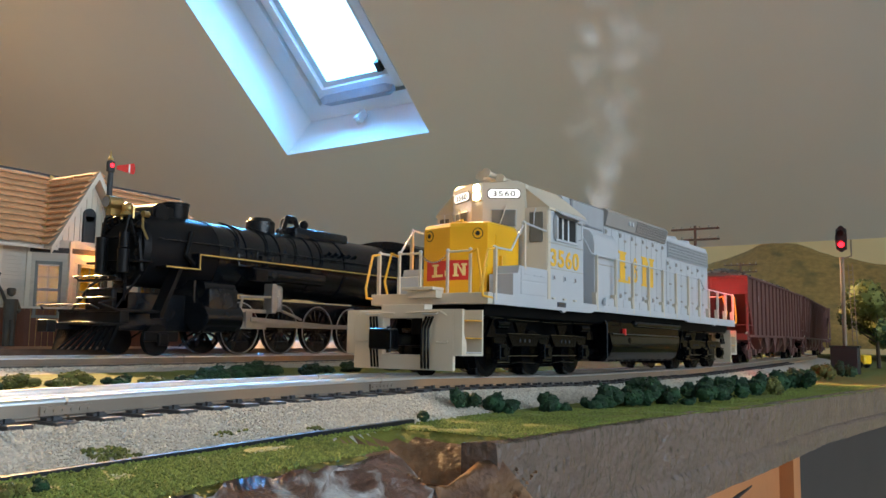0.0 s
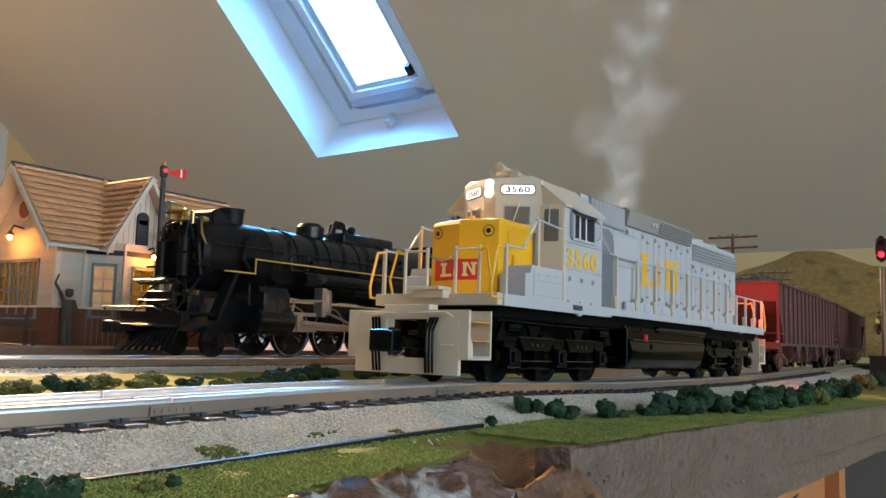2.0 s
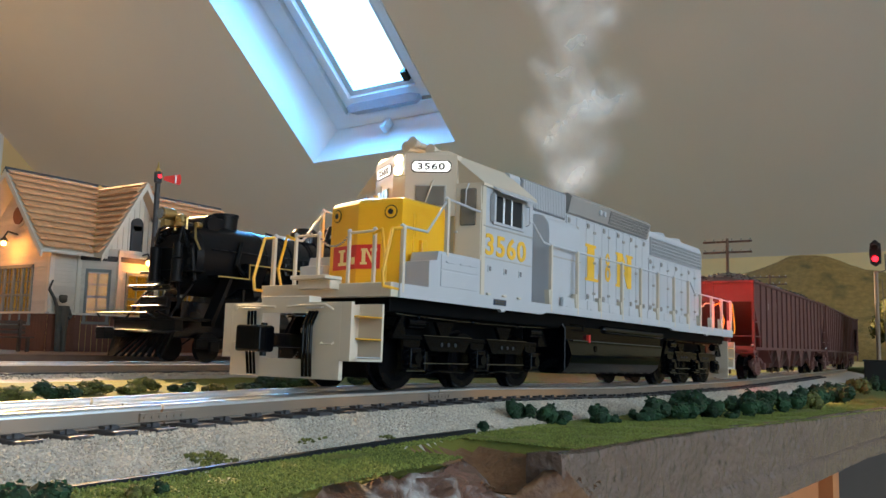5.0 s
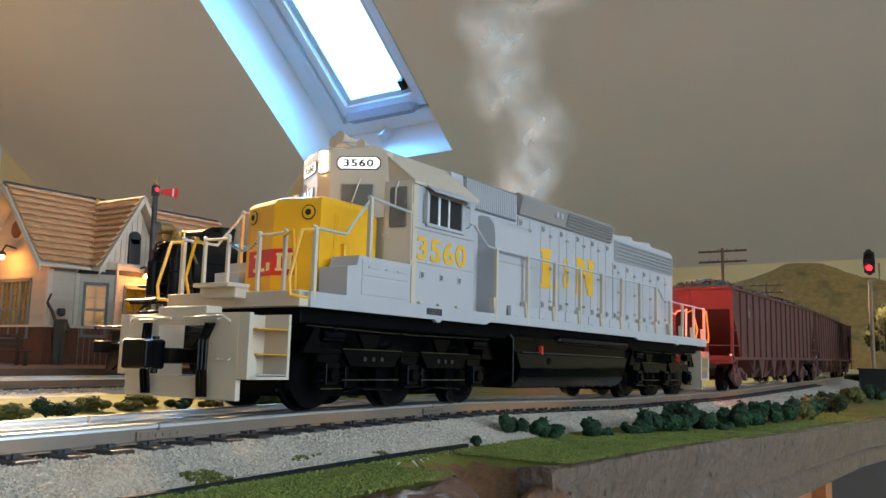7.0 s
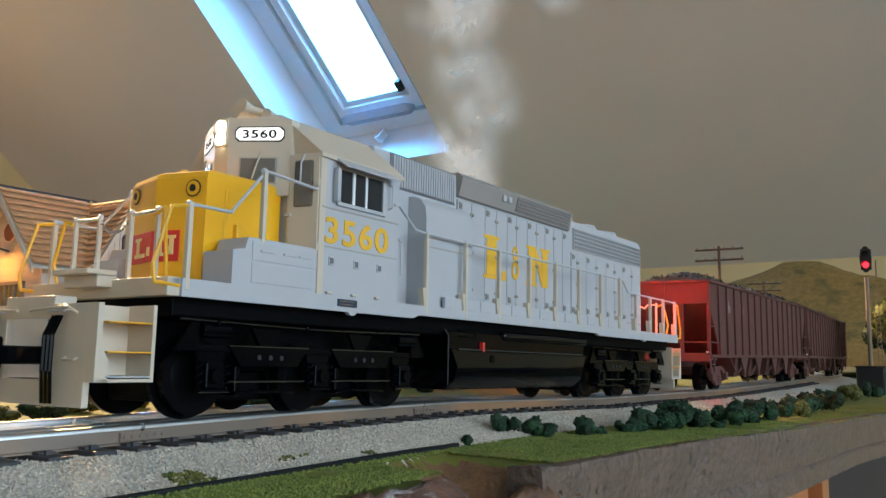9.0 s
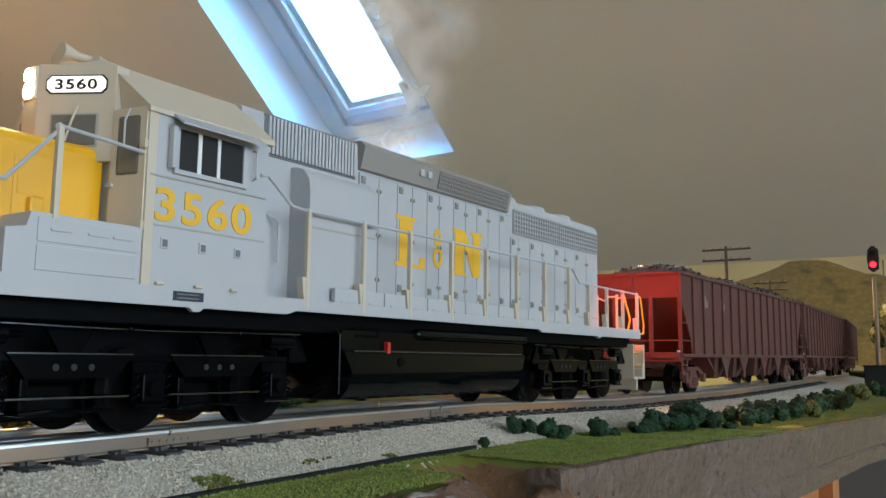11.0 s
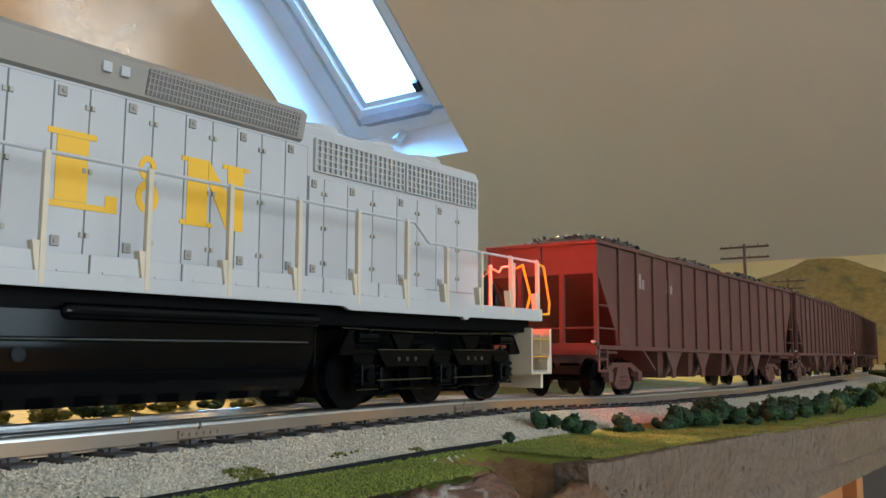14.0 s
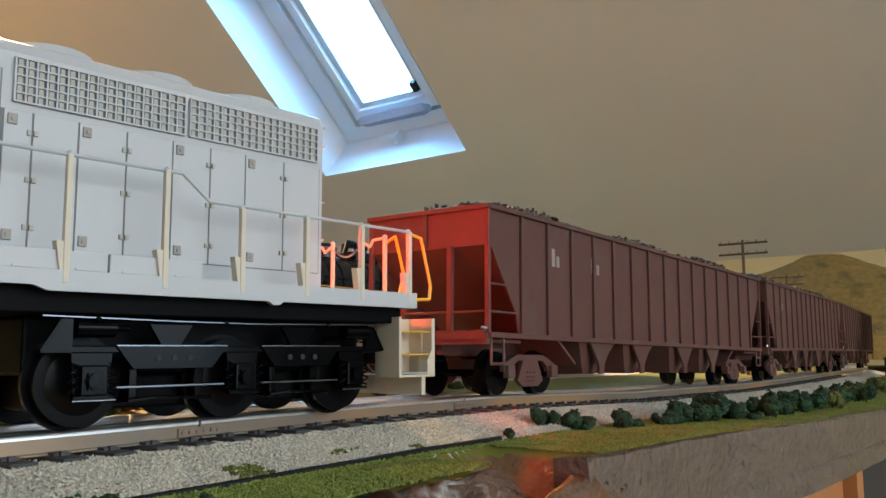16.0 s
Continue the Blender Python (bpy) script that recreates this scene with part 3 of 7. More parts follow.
def strew():
    rng = np.random.default_rng(4)
    pts = []
    for _ in range(42000):
        s = rng.uniform(-0.16, 0.34) if rng.random() < 0.82 else rng.uniform(0.34, 0.75)
        d = -rng.uniform(0.0185, 0.0478) if rng.random() < 0.93 else rng.uniform(-0.018, 0.03)
        p = on_track(s, d)
        pts.append((p.x, p.y, ground_z(p.x, p.y) + 0.0002))
    crumbs("ballast_stones", pts, 0.00048, M_STONE, "crushed grey and tan ballast stones along the main track", "ballast")
    pts = []
    for _ in range(5000):
        x, y = rng.uniform(-0.05, 0.6), rng.uniform(0.195, 0.212)
        pts.append((x, y, ground_z(x, y) + 0.0002))
    crumbs("siding_ballast", pts, 0.0008, M_STONE, "tan ballast stones along the station track", "ballast")
    pts = []
    while len(pts) < 60000:
        x = rng.uniform(-0.15, 0.62)
        e = float(edge_y(x))
        c = float(np.interp(x, _sx, _sy))
        y = rng.uniform(e - 0.001, c - 0.0485)
        if 0.114 < x < 0.154 and y < c - 0.052:
            continue
        if rng.random() < 0.12 * (1 + fbm(x, y, 40, 9)):
            continue
        pts.append((x, y, ground_z(x, y) + 0.0001))
    crumbs("grass_foam", pts, 0.00042, M_TUFT, "short green and olive ground-foam grass", "grass", 0.9)
    pts = []
    for _ in range(1000):
        s, d = rng.uniform(0.05, 0.125), -rng.uniform(0.0405, 0.0475)
        if fbm(s, d, 60, 4) > 0.02:
            p = on_track(s, d)
            pts.append((p.x, p.y, ground_z(p.x, p.y) + 0.0006))
    crumbs("moss_tufts", pts, 0.0006, M_OLIVE, "sparse olive weeds on the ballast shoulder", "weeds")
    pts = []
    for _ in range(900):
        x = rng.uniform(0.114, 0.152)
        y = float(edge_y(x)) + rng.uniform(-0.01, 0.035)
        pts.append((x, y, ground_z(x, y) - 0.004 - 0.02 * max(0.0, 1 - abs(x - 0.134) / 0.022) * min(1, max(0, -0.047 - y) / 0.02)))
    crumbs("soil_crumbs", pts, 0.0006, M_SOIL, "crumbs of brown soil in the bank", "soil")


strew()


def road_edge_strip():
    """The dark cork edge of the roadbed that shows below the stones."""
    rings = []
    for s in np.linspace(-0.02, 0.168, 40):
        z = -0.0120
        rings.append([on_track(s, -0.0478, z + 0.0004), on_track(s, -0.0488, z + 0.0002), on_track(s, -0.0490, z - 0.002), on_track(s, -0.0478, z - 0.002)])
    tagged(part("roadbed_edge", Shape().loft(rings), M_EDGE), "dark roadbed edge strip below the ballast", "edge strip", kind="structure")


road_edge_strip()


# ---- bushes, trees, hill ----
def clump(r, h, n, leaf, seed):
    rng = random.Random(seed)
    pts, tris = [], []
    lobes = [Vector((rng.gauss(0, r * 0.38), rng.gauss(0, r * 0.38), rng.uniform(0.3, 0.75) * h)) for _ in range(7)]
    for _ in range(n):
        c = rng.choice(lobes)
        d = Vector((rng.gauss(0, 1), rng.gauss(0, 1), rng.gauss(0, 1))).normalized()
        p = c + d * r * 0.5 * rng.uniform(0.6, 1.05)
        p.z = max(p.z, 0.0002)
        t = Vector((rng.gauss(0, 1), rng.gauss(0, 1), rng.gauss(0, 1))).normalized()
        b = d.cross(t).normalized()
        k = len(pts)
        s = leaf * rng.uniform(0.6, 1.4)
        pts += [p + t * s * 0.7, p + b * s, p - t * s * 0.7, p - b * s * 0.8, p + d * s * 0.7]
        tris += [(k, k + 1, k + 4), (k + 1, k + 2, k + 4), (k + 2, k + 3, k + 4), (k + 3, k, k + 4)]
    for c in lobes:
        q = bmesh.new()
        bmesh.ops.create_icosphere(q, subdivisions=2, radius=r * 0.45, matrix=Matrix.Translation(c))
        k = len(pts)
        for v in q.verts:
            pts.append(v.co + v.normal * r * 0.12 * noise.noise(v.co * 600))
        tris += [tuple(k + v.index for v in f.verts) for f in q.faces]
        q.free()
    me = bpy.data.meshes.new("foliage")
    me.from_pydata([tuple(p) for p in pts], [], tris)
    return me


def bushes():
    kinds = []
    for i in range(4):
        me = clump(0.0075, 0.012, 420, 0.0011, i)
        me.materials.append(M_BUSH if i < 3 else M_OLIVE)
        kinds.append(me)
    rng = random.Random(3)
    row = [(0.2075, -0.0440, .8, 0), (0.2235, -0.0500, .8, 1), (0.2290, -0.0520, .7, 2), (0.2480, -0.0600, .8, 2), (0.2560, -0.0640, .45, 1), (0.2740, -0.0680, .55, 0), (0.2860, -0.0700, 1.1, 1), (0.3020, -0.0800, 1.2, 0), (0.3200, -0.0740, 1.3, 2), (0.3300, -0.0840, .9, 1), (0.3330, -0.0930, .5, 0), (0.3500, -0.0950, 1.25, 0), (0.3800, -0.0960, 1.0, 1), (0.4050, -0.0930, 1.3, 2), (0.4300, -0.1030, 1.2, 0), (0.4500, -0.1060, 1.0, 3), (0.4800, -0.1060, 1.3, 1), (0.520, -0.112, 1.2, 0), (0.30, -0.068, .8, 3), (0.56, -0.10, 1.2, 3), (0.175, -0.0475, .4, 1), (-0.0005, -0.066, .75, 2), (-0.010, -0.068, .8, 0), (0.021, -0.062, .33, 3), (0.027, -0.061, .28, 1), (0.70, -0.10, 1.3, 3), (0.76, -0.11, 1.3, 0), (0.66, -0.085, 1.2, 1)]
    for x, y, k, i in row:
        b = new("bush", kinds[i])
        b.matrix_basis = pose(x, y, ground_z(x, y) - 0.0008, 0, 0, rng.uniform(0, 360)) @ Matrix.Diagonal((k * 0.9, k * 0.9, k * rng.uniform(0.78, 0.98), 1))
        tagged(b, "rounded dark green foam bush beside the track" if i < 3 else "olive green foam bush beside the track", "bush", "bushes along the track")
    mid = [(0.06, 0.092, 3), (0.078, 0.085, 3), (0.095, 0.083, 0), (0.12, 0.10, 3), (0.135, 0.095, 3), (0.148, 0.105, 3), (0.158, 0.09, 0), (0.172, 0.085, 3), (0.19, 0.082, 0), (0.205, 0.088, 2), (0.222, 0.095, 0), (0.245, 0.105, 1), (0.262, 0.11, 0), (0.285, 0.10, 1), (0.31, 0.11, 0), (0.34, 0.115, 2), (0.38, 0.11, 1), (0.42, 0.12, 0)]
    for x, y, i in mid:
        k = rng.uniform(0.45, 0.8) if i == 3 else rng.uniform(0.6, 1.0)
        b = new("bush", kinds[i])
        b.matrix_basis = pose(x, y, ground_z(x, y) - 0.0008, 0, 0, rng.uniform(0, 360)) @ Matrix.Diagonal((k * 1.3, k, k * 0.75, 1))
        tagged(b, "low green foam bush between the two tracks", "bush", "bushes between the tracks")


bushes()


def trees():
    bark = mat("brown_bark", (0.07, 0.05, 0.035), 0.9, vary=0.3, scale=300, bump=0.5, bscale=900)
    rng = random.Random(8)
    for k, (x, y, h, m) in enumerate(((1.15, -0.105, 0.115, M_OLIVE), (1.22, -0.155, 0.13, M_OLIVE), (1.08, -0.150, 0.085, M_BUSH), (1.10, -0.18, 0.10, M_OLIVE), (1.50, -0.10, 0.09, M_OLIVE))):
        t = thing("tree", "leafy model tree with olive green crown on a thin brown trunk", "tree", "trees beside the far track")
        s = Shape()
        s.cyl((0, 0, 0), (0.002, 0, h * 0.55), 0.0028, 8, 0.0016)
        for i in range(7):
            a = i * 0.9
            s.cyl((0, 0, h * (0.28 + 0.04 * i)), (0.3 * h * math.cos(a), 0.3 * h * math.sin(a), h * (0.5 + 0.05 * i)), 0.0012, 6, 0.0005)
        part("trunk", s, bark, t)
        crown = clump(h * 0.40, h * 0.85, 2600, 0.0028, 20 + k)
        crown.transform(Matrix.Translation((0, 0, h * 0.16)))
        crown.materials.append(m)
        o = new("crown", crown)
        o.parent = t
        t.matrix_basis = pose(x, y, ground_z(x, max(y, -0.1)) - 0.001, 0, 0, rng.uniform(0, 360))


trees()


def hill():
    bm = bmesh.new()
    grid = []
    us = np.linspace(-1.4, 1.9, 130)
    for x in np.linspace(1.66, 2.5, 46):
        row = []
        for y in us:
            yy = y + 0.03
            h = np.interp(yy, [-1.4, -0.5, -0.28, -0.10, 0.00, 0.08, 0.145, 0.21, 0.27, 0.33, 0.42, 0.55, 0.8, 1.2, 1.9], [0.14, 0.15, 0.165, 0.168, 0.175, 0.20, 0.228, 0.225, 0.20, 0.186, 0.165, 0.12, 0.09, 0.08, 0.06])
            k = np.interp(x, [1.66, 1.9, 2.1, 2.5], [0.0, 1.0, 1.0, 0.4])
            z = 0.01 + (h + 0.002) * k ** 0.8 + 0.006 * fbm(x, y, 14, 2) * k + 0.0025 * fbm(x, y, 60, 2) * k
            row.append(bm.verts.new((x, y, z)))
        grid.append(row)
    for a, b in zip(grid, grid[1:]):
        for j in range(len(us) - 1):
            bm.faces.new((a[j], b[j], b[j + 1], a[j + 1])).smooth = True
    me = bpy.data.meshes.new("hill")
    bm.to_mesh(me)
    me.materials.append(mat("olive_scrub_hillside", (0.25, 0.165, 0.045), 0.95, vary=0.5, scale=90, bump=0.8, bscale=160, dirt_or_sheen=(0.13, 0.10, 0.03), dirt_or_sheen_at=0.54, dscale=20))
    tagged(new("hill", me), "scenic hill covered in dry olive scrub before the wall", "hill", kind="structure")


hill()


# ---- the diesel locomotive: x runs back from the front coupler, z up from the rail ----
def diesel():
    L = thing("diesel_locomotive", "pale grey and yellow six-axle model diesel locomotive with lit headlight", "locomotive")
    P = lambda name, s, m, label="", smooth=False, parent=L: part(name, s, m, parent, label, smooth)
    # underframe and side sills
    P("underframe", Shape().box(0.034, 0.4065, -0.0270, 0.0270, 0.0270, 0.0338, 0.0004), M_UNDER)
    P("deck", Shape().box(0.0300, 0.4085, -0.0318, 0.0318, 0.0345, 0.0366, 0.0002), M_GREY)
    # black sheet added for the shade below the deck
    P("under_deck_shade", Shape().box(0.0345, 0.4070, -0.0311, 0.0311, 0.0336, 0.0344), M_UNDER)
    for sd in (-1, 1):
        s = Shape()
        y0, y1 = sd * 0.0312, sd * 0.0326
        s.prism([(0.0325, 0.0318), (0.0975, 0.0318), (0.0990, 0.0308), (0.1010, 0.0308), (0.1025, 0.0318), (0.1330, 0.0318), (0.1365, 0.0330), (0.2880, 0.0330), (0.2910, 0.0318), (0.3505, 0.0318), (0.3520, 0.0308), (0.3540, 0.0308), (0.3555, 0.0318), (0.4080, 0.0318), (0.4080, 0.0366), (0.0325, 0.0366)], "y", min(y0, y1), max(y0, y1))
        P("side_sill", s, M_GREY)
        # hinged covers along the walkway
        x = 0.1365
        me = mesh_of("walkway_cover", Shape().box(0, 0.0247, -0.0014, 0.0002, 0, 0.0046, 0.0002).box(0.003, 0.0075, -0.0017, -0.0011, 0.0002, 0.0007).box(0.017, 0.0215, -0.0017, -0.0011, 0.0002, 0.0007), M_GREY)
        for i in range(7):
            share("walkway_cover", me, L, pose(0.1545 + 0.0252 * i, -0.0301, 0.0366) if sd < 0 else pose(0.1545 + 0.0252 * i + 0.0247, 0.0301, 0.0366, 0, 0, 180))
    # front and rear end plates
    P("front_end_plate", Shape().box(0.0285, 0.0325, -0.0318, 0.0318, 0.0318, 0.0368, 0.0003), M_BEIGE)
    P("rear_end_plate", Shape().box(0.4080, 0.4095, -0.0318, 0.0318, 0.0318, 0.0368, 0.0003), M_BEIGE)

    def pilot(x, d):
        """A pilot plate with coupler opening, hoses and side steps; d: +1 where the steps lie behind it."""
        p = P("pilot", Shape().box(x, x + 0.0018 * d, -0.0262, -0.0105, 0.0035, 0.0288, 0.0002).box(x, x + 0.0018 * d, 0.0105, 0.0262, 0.0035, 0.0288, 0.0002).box(x, x + 0.0018 * d, -0.0106, 0.0106, 0.0035, 0.0098).box(x, x + 0.0018 * d, -0.0106, 0.0106, 0.0252, 0.0288).box(x, x + 0.006 * d, -0.0115, 0.0115, 0.0285, 0.0310, 0.0003), M_BEIGE, "beige pilot plate with square coupler opening")
        for sd in (-1, 1):
            st = Shape()
            xa, xb = sorted((x + 0.0008 * d, x + 0.0165 * d))
            prof = [(x + 0.001 * d, 0.0097), (x + 0.0165 * d, 0.0097), (x + 0.0165 * d, 0.0290), (x + 0.0155 * d, 0.0290), (x + 0.0155 * d, 0.0105), (x + 0.001 * d, 0.0105)]
            st.prism(prof, "y", sd * 0.0195 if sd > 0 else -0.0305, 0.0305 if sd > 0 else -0.0195)
            st.prism([(x, 0.0097), (x + 0.0035 * d, 0.0097), (x + 0.0035 * d, 0.0150), (x + 0.0015 * d, 0.0185), (x + 0.0015 * d, 0.0288), (x, 0.0288)], "y", min(sd * 0.0262, sd * 0.0305), max(sd * 0.0262, sd * 0.0305))
            st.box(xa, xb, sd * 0.0193, sd * 0.0203, 0.0097, 0.0288)
            P("step_box", st, M_BEIGE, parent=p)
            for z in (0.0112, 0.0172, 0.0245):
                a, b = sorted((sd * 0.0210, sd * 0.0308))
                P("step_tread", Shape().box(x + 0.003 * d, x + 0.0155 * d, a, b, z - 0.0004, z, 0.0001), M_RAILYEL if z > 0.0118 else M_GREY, "yellow-edged step tread" if z > 0.0118 else "", parent=p)
            for i in range(3):
                y = sd * (0.0118 + 0.0017 * i)
                P("air_hose", Shape().tube([(x - 0.001 * d, y * 0.96 + sd * 0.002, 0.0258), (x - 0.0022 * d, y, 0.021), (x - 0.0022 * d, y, 0.012), (x - 0.0014 * d, y * 0.98, 0.0042)], 0.00055), M_TRUCK, parent=p)
            P("grab_iron", Shape().tube([(x - 0.0002 * d, sd * 0.0118, 0.0272), (x - 0.0016 * d, sd * 0.0118, 0.0268), (x - 0.0016 * d, sd * 0.0185, 0.0268), (x - 0.0002 * d, sd * 0.0185, 0.0272)], 0.0003), M_GREY, parent=p)
            P("grab_iron", Shape().tube([(x - 0.0002 * d, sd * 0.0185, 0.0155), (x - 0.0012 * d, sd * 0.0185, 0.0150), (x - 0.0012 * d, sd * 0.0235, 0.0150), (x - 0.0002 * d, sd * 0.0235, 0.0155)], 0.0003), M_BEIGE, parent=p)
            P("uncoupling_lever", Shape().tube([(x - 0.0015 * d, sd * 0.003, 0.0272), (x - 0.0022 * d, sd * 0.010, 0.0275), (x - 0.0022 * d, sd * 0.021, 0.0278), (x - 0.001 * d, sd * 0.0235, 0.0262)], 0.0004), M_BEIGE, parent=p)
        c = Shape().box(min(x - 0.0105 * d, x + 0.012 * d), max(x - 0.0105 * d, x + 0.012 * d), -0.0030, 0.0030, 0.0135, 0.0182, 0.0006)
        xa, xb = sorted((x - 0.0165 * d, x - 0.0085 * d))
        c.box(xa, xb, -0.0052, 0.0052, 0.0118, 0.0205, 0.0009).box(xa, xa + 0.003, -0.0065, -0.0035, 0.0122, 0.020, 0.0005).cyl((x - 0.008 * d, 0.0008, 0.0105), (x - 0.008 * d, 0.0008, 0.0215), 0.0011, 8)
        P("coupler", c, M_TRUCK, "black knuckle coupler", parent=p)

    pilot(0.0105, 1)
    pilot(0.4190, -1)
    # short hood: shallow pointed front
    nose = Shape()
    b = [(0.0460, 0), (0.0505, -0.0178), (0.0800, -0.0178), (0.0800, 0.0178), (0.0505, 0.0178)]
    nose.loft([[(x, y, 0.0366) for x, y in b], [(x + 0.0002, y, 0.0690) for x, y in b], [(x + 0.0010, y * 0.975, 0.0706) for x, y in b], [(x + 0.0035, y * 0.90, 0.0716) for x, y in b]])
    P("short_hood", nose, M_YELLOW, "yellow short hood with shallow pointed front")
    ang = math.degrees(math.atan2(0.0045, 0.0178))
    for sd in (-1, 1):
        m = lambda y, z: Matrix.Translation((0.0460 + 0.0045 * abs(y) / 0.0178 - 0.0001, y, z)) @ pose(0, 0, 0, 0, 0, sd * ang * -1) @ pose(0, 0, 0, 0, -90, 0)
        for r, dpt, mm, nm in ((0.0026, 0.0002, M_DARK, "lamp_ring"), (0.0022, 0.0004, M_YELLOW, "lamp_bezel"), (0.0011, 0.0006, M_DARK, "lamp_lens")):
            o = P(nm, Shape().cyl((0, 0, 0), (0, 0, dpt), r, 24), mm)
            o.matrix_basis = m(sd * 0.0135, 0.0655)
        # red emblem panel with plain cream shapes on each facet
        ey = lambda y, k: 0.0460 + 0.0045 * y / 0.0178 - k
        wide = 0.0098 if sd < 0 else 0.0150
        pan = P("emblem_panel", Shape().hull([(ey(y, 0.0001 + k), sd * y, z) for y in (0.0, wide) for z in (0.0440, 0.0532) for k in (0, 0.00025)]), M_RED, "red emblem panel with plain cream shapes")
        bars = [[(0.0026, 0.0462), (0.0040, 0.0462), (0.0040, 0.0512), (0.0026, 0.0512)], [(0.0020, 0.0456), (0.0047, 0.0456), (0.0047, 0.0465), (0.0020, 0.0465)], [(0.0022, 0.0508), (0.0042, 0.0508), (0.0042, 0.0517), (0.0022, 0.0517)], [(0.0040, 0.0512), (0.0068, 0.0460), (0.0078, 0.0460), (0.0045, 0.0517)], [(0.0066, 0.0460), (0.0080, 0.0460), (0.0080, 0.0512), (0.0066, 0.0512)], [(0.0060, 0.0508), (0.0087, 0.0508), (0.0087, 0.0517), (0.0060, 0.0517)]] if sd < 0 else [[(0.0080, 0.0462), (0.0100, 0.0462), (0.0100, 0.0512), (0.0080, 0.0512)], [(0.0040, 0.0456), (0.0112, 0.0456), (0.0112, 0.0468), (0.0040, 0.0468)], [(0.0070, 0.0508), (0.0112, 0.0508), (0.0112, 0.0517), (0.0070, 0.0517)], [(0.0006, 0.0458), (0.0026, 0.0458), (0.0026, 0.0485), (0.0006, 0.0485)]]
        for q in bars:
            P("emblem_shape", Shape().hull([(ey(y, 0.00035 + k), sd * y, z) for y, z in q for k in (0, 0.0002)]), M_EMBLEM, parent=pan)
        P("nose_door", Shape().box(0.0575, 0.0690, min(sd * 0.0178, sd * 0.0181), max(sd * 0.0178, sd * 0.0181), 0.0385, 0.0660, 0.0001), M_YELLOW)
        P("door_recess", Shape().box(0.0585, 0.0660, min(sd * 0.0180, sd * 0.01825), max(sd * 0.0180, sd * 0.01825), 0.0565, 0.0655), M_YELLOW)
        P("sand_box", Shape().box(0.0610, 0.0645, min(sd * 0.0178, sd * 0.0198), max(sd * 0.0178, sd * 0.0198), 0.0390, 0.0560, 0.0004), M_YELLOW)
        P("nose_step", Shape().box(0.063, 0.079, min(sd * 0.019, sd * 0.031), max(sd * 0.019, sd * 0.031), 0.0405, 0.0413), M_GREY)
    P("sand_hatch", Shape().box(0.0535, 0.0585, -0.002, 0.002, 0.0712, 0.0730, 0.0005).cyl((0.056, 0, 0.0725), (0.056, 0, 0.0738), 0.0011, 10), M_YELLOW)
    # battery boxes below the cab
    for sd in (-1, 1):
        y0, y1 = sorted((sd * 0.0200, sd * 0.0324))
        s = Shape().prism([(0.0490, 0.0366), (0.0825, 0.0366), (0.0825, 0.0504), (0.0545, 0.0504), (0.0535, 0.0470), (0.0490, 0.0462)], "y", y0, y1)
        P("battery_box", s, M_GREY)
        yo = sorted((sd * 0.0324, sd * 0.0327))
        P("battery_door", Shape().box(0.0560, 0.0812, *yo, 0.0440, 0.0494, 0.0001), M_GREY)
        P("battery_door", Shape().box(0.0560, 0.0812, *yo, 0.0376, 0.0433, 0.0001), M_GREY)
        for x in (0.0590, 0.0680, 0.0745):
            P("louvre", Shape().box(x, x + 0.005, *sorted((sd * 0.0327, sd * 0.0331)), 0.0466, 0.0471), M_GREY)
    # cab
    cab = Shape()
    half = [(0.0812, -0.0205), (0.0834, -0.0322), (0.1235, -0.0322)]
    base = half + [(x, -y) for x, y in half[::-1]]
    cab.loft([[(x, y, 0.0366) for x, y in base], [(x, y, 0.0805) for x, y in base]], caps=True)
    P("cab_body", cab, M_GREY)
    front = Shape()
    front.prism([(0.0700, -0.0032), (0.0804, -0.0212), (0.0860, -0.0212), (0.0860, 0.0212), (0.0804, 0.0212), (0.0700, 0.0032)], "z", 0.0680, 0.0845)
    for sd in (-1, 1):
        front.prism([(0.0804, sd * 0.0205), (0.0829, sd * 0.0325), (0.0855, sd * 0.0325), (0.0855, sd * 0.0205)], "z", 0.0366, 0.0812)
    P("cab_front", front, M_BEIGE, "wedge-shaped cab front, pale grey with warm light in its colour")
    roof = Shape()
    prof = [(-0.0332, 0.0800), (-0.0332, 0.0812), (-0.0172, 0.0946), (-0.0120, 0.0958), (0.0120, 0.0958), (0.0172, 0.0946), (0.0332, 0.0812), (0.0332, 0.0800)]
    roof.loft([[(0.0800 + max(0, abs(y) - 0.0172) * 0.15, y, z) for y, z in prof], [(0.1250, y, z) for y, z in prof]])
    P("cab_roof", roof, M_BEIGE, "beige cab roof with sloping sides")
    AB = math.radians(30)
    bx = lambda y: 0.0700 + max(0.0, abs(y) - 0.0032) * math.tan(AB)
    ys = [-0.0212, -0.0032, 0.0032, 0.0212]
    P("number_board_box", Shape().loft([[(bx(y), y, z + (0.0008 if abs(y) < 0.01 else 0)) for y in ys] + [(0.0840, 0.0212, z), (0.0840, -0.0212, z)] for z in (0.0838, 0.0930)]).hull([(bx(y), y, 0.0930) for y in ys] + [(0.0790, -0.0172, 0.0950), (0.0790, 0.0172, 0.0950), (0.0840, -0.0212, 0.0930), (0.0840, 0.0212, 0.0930)]), M_BEIGE)
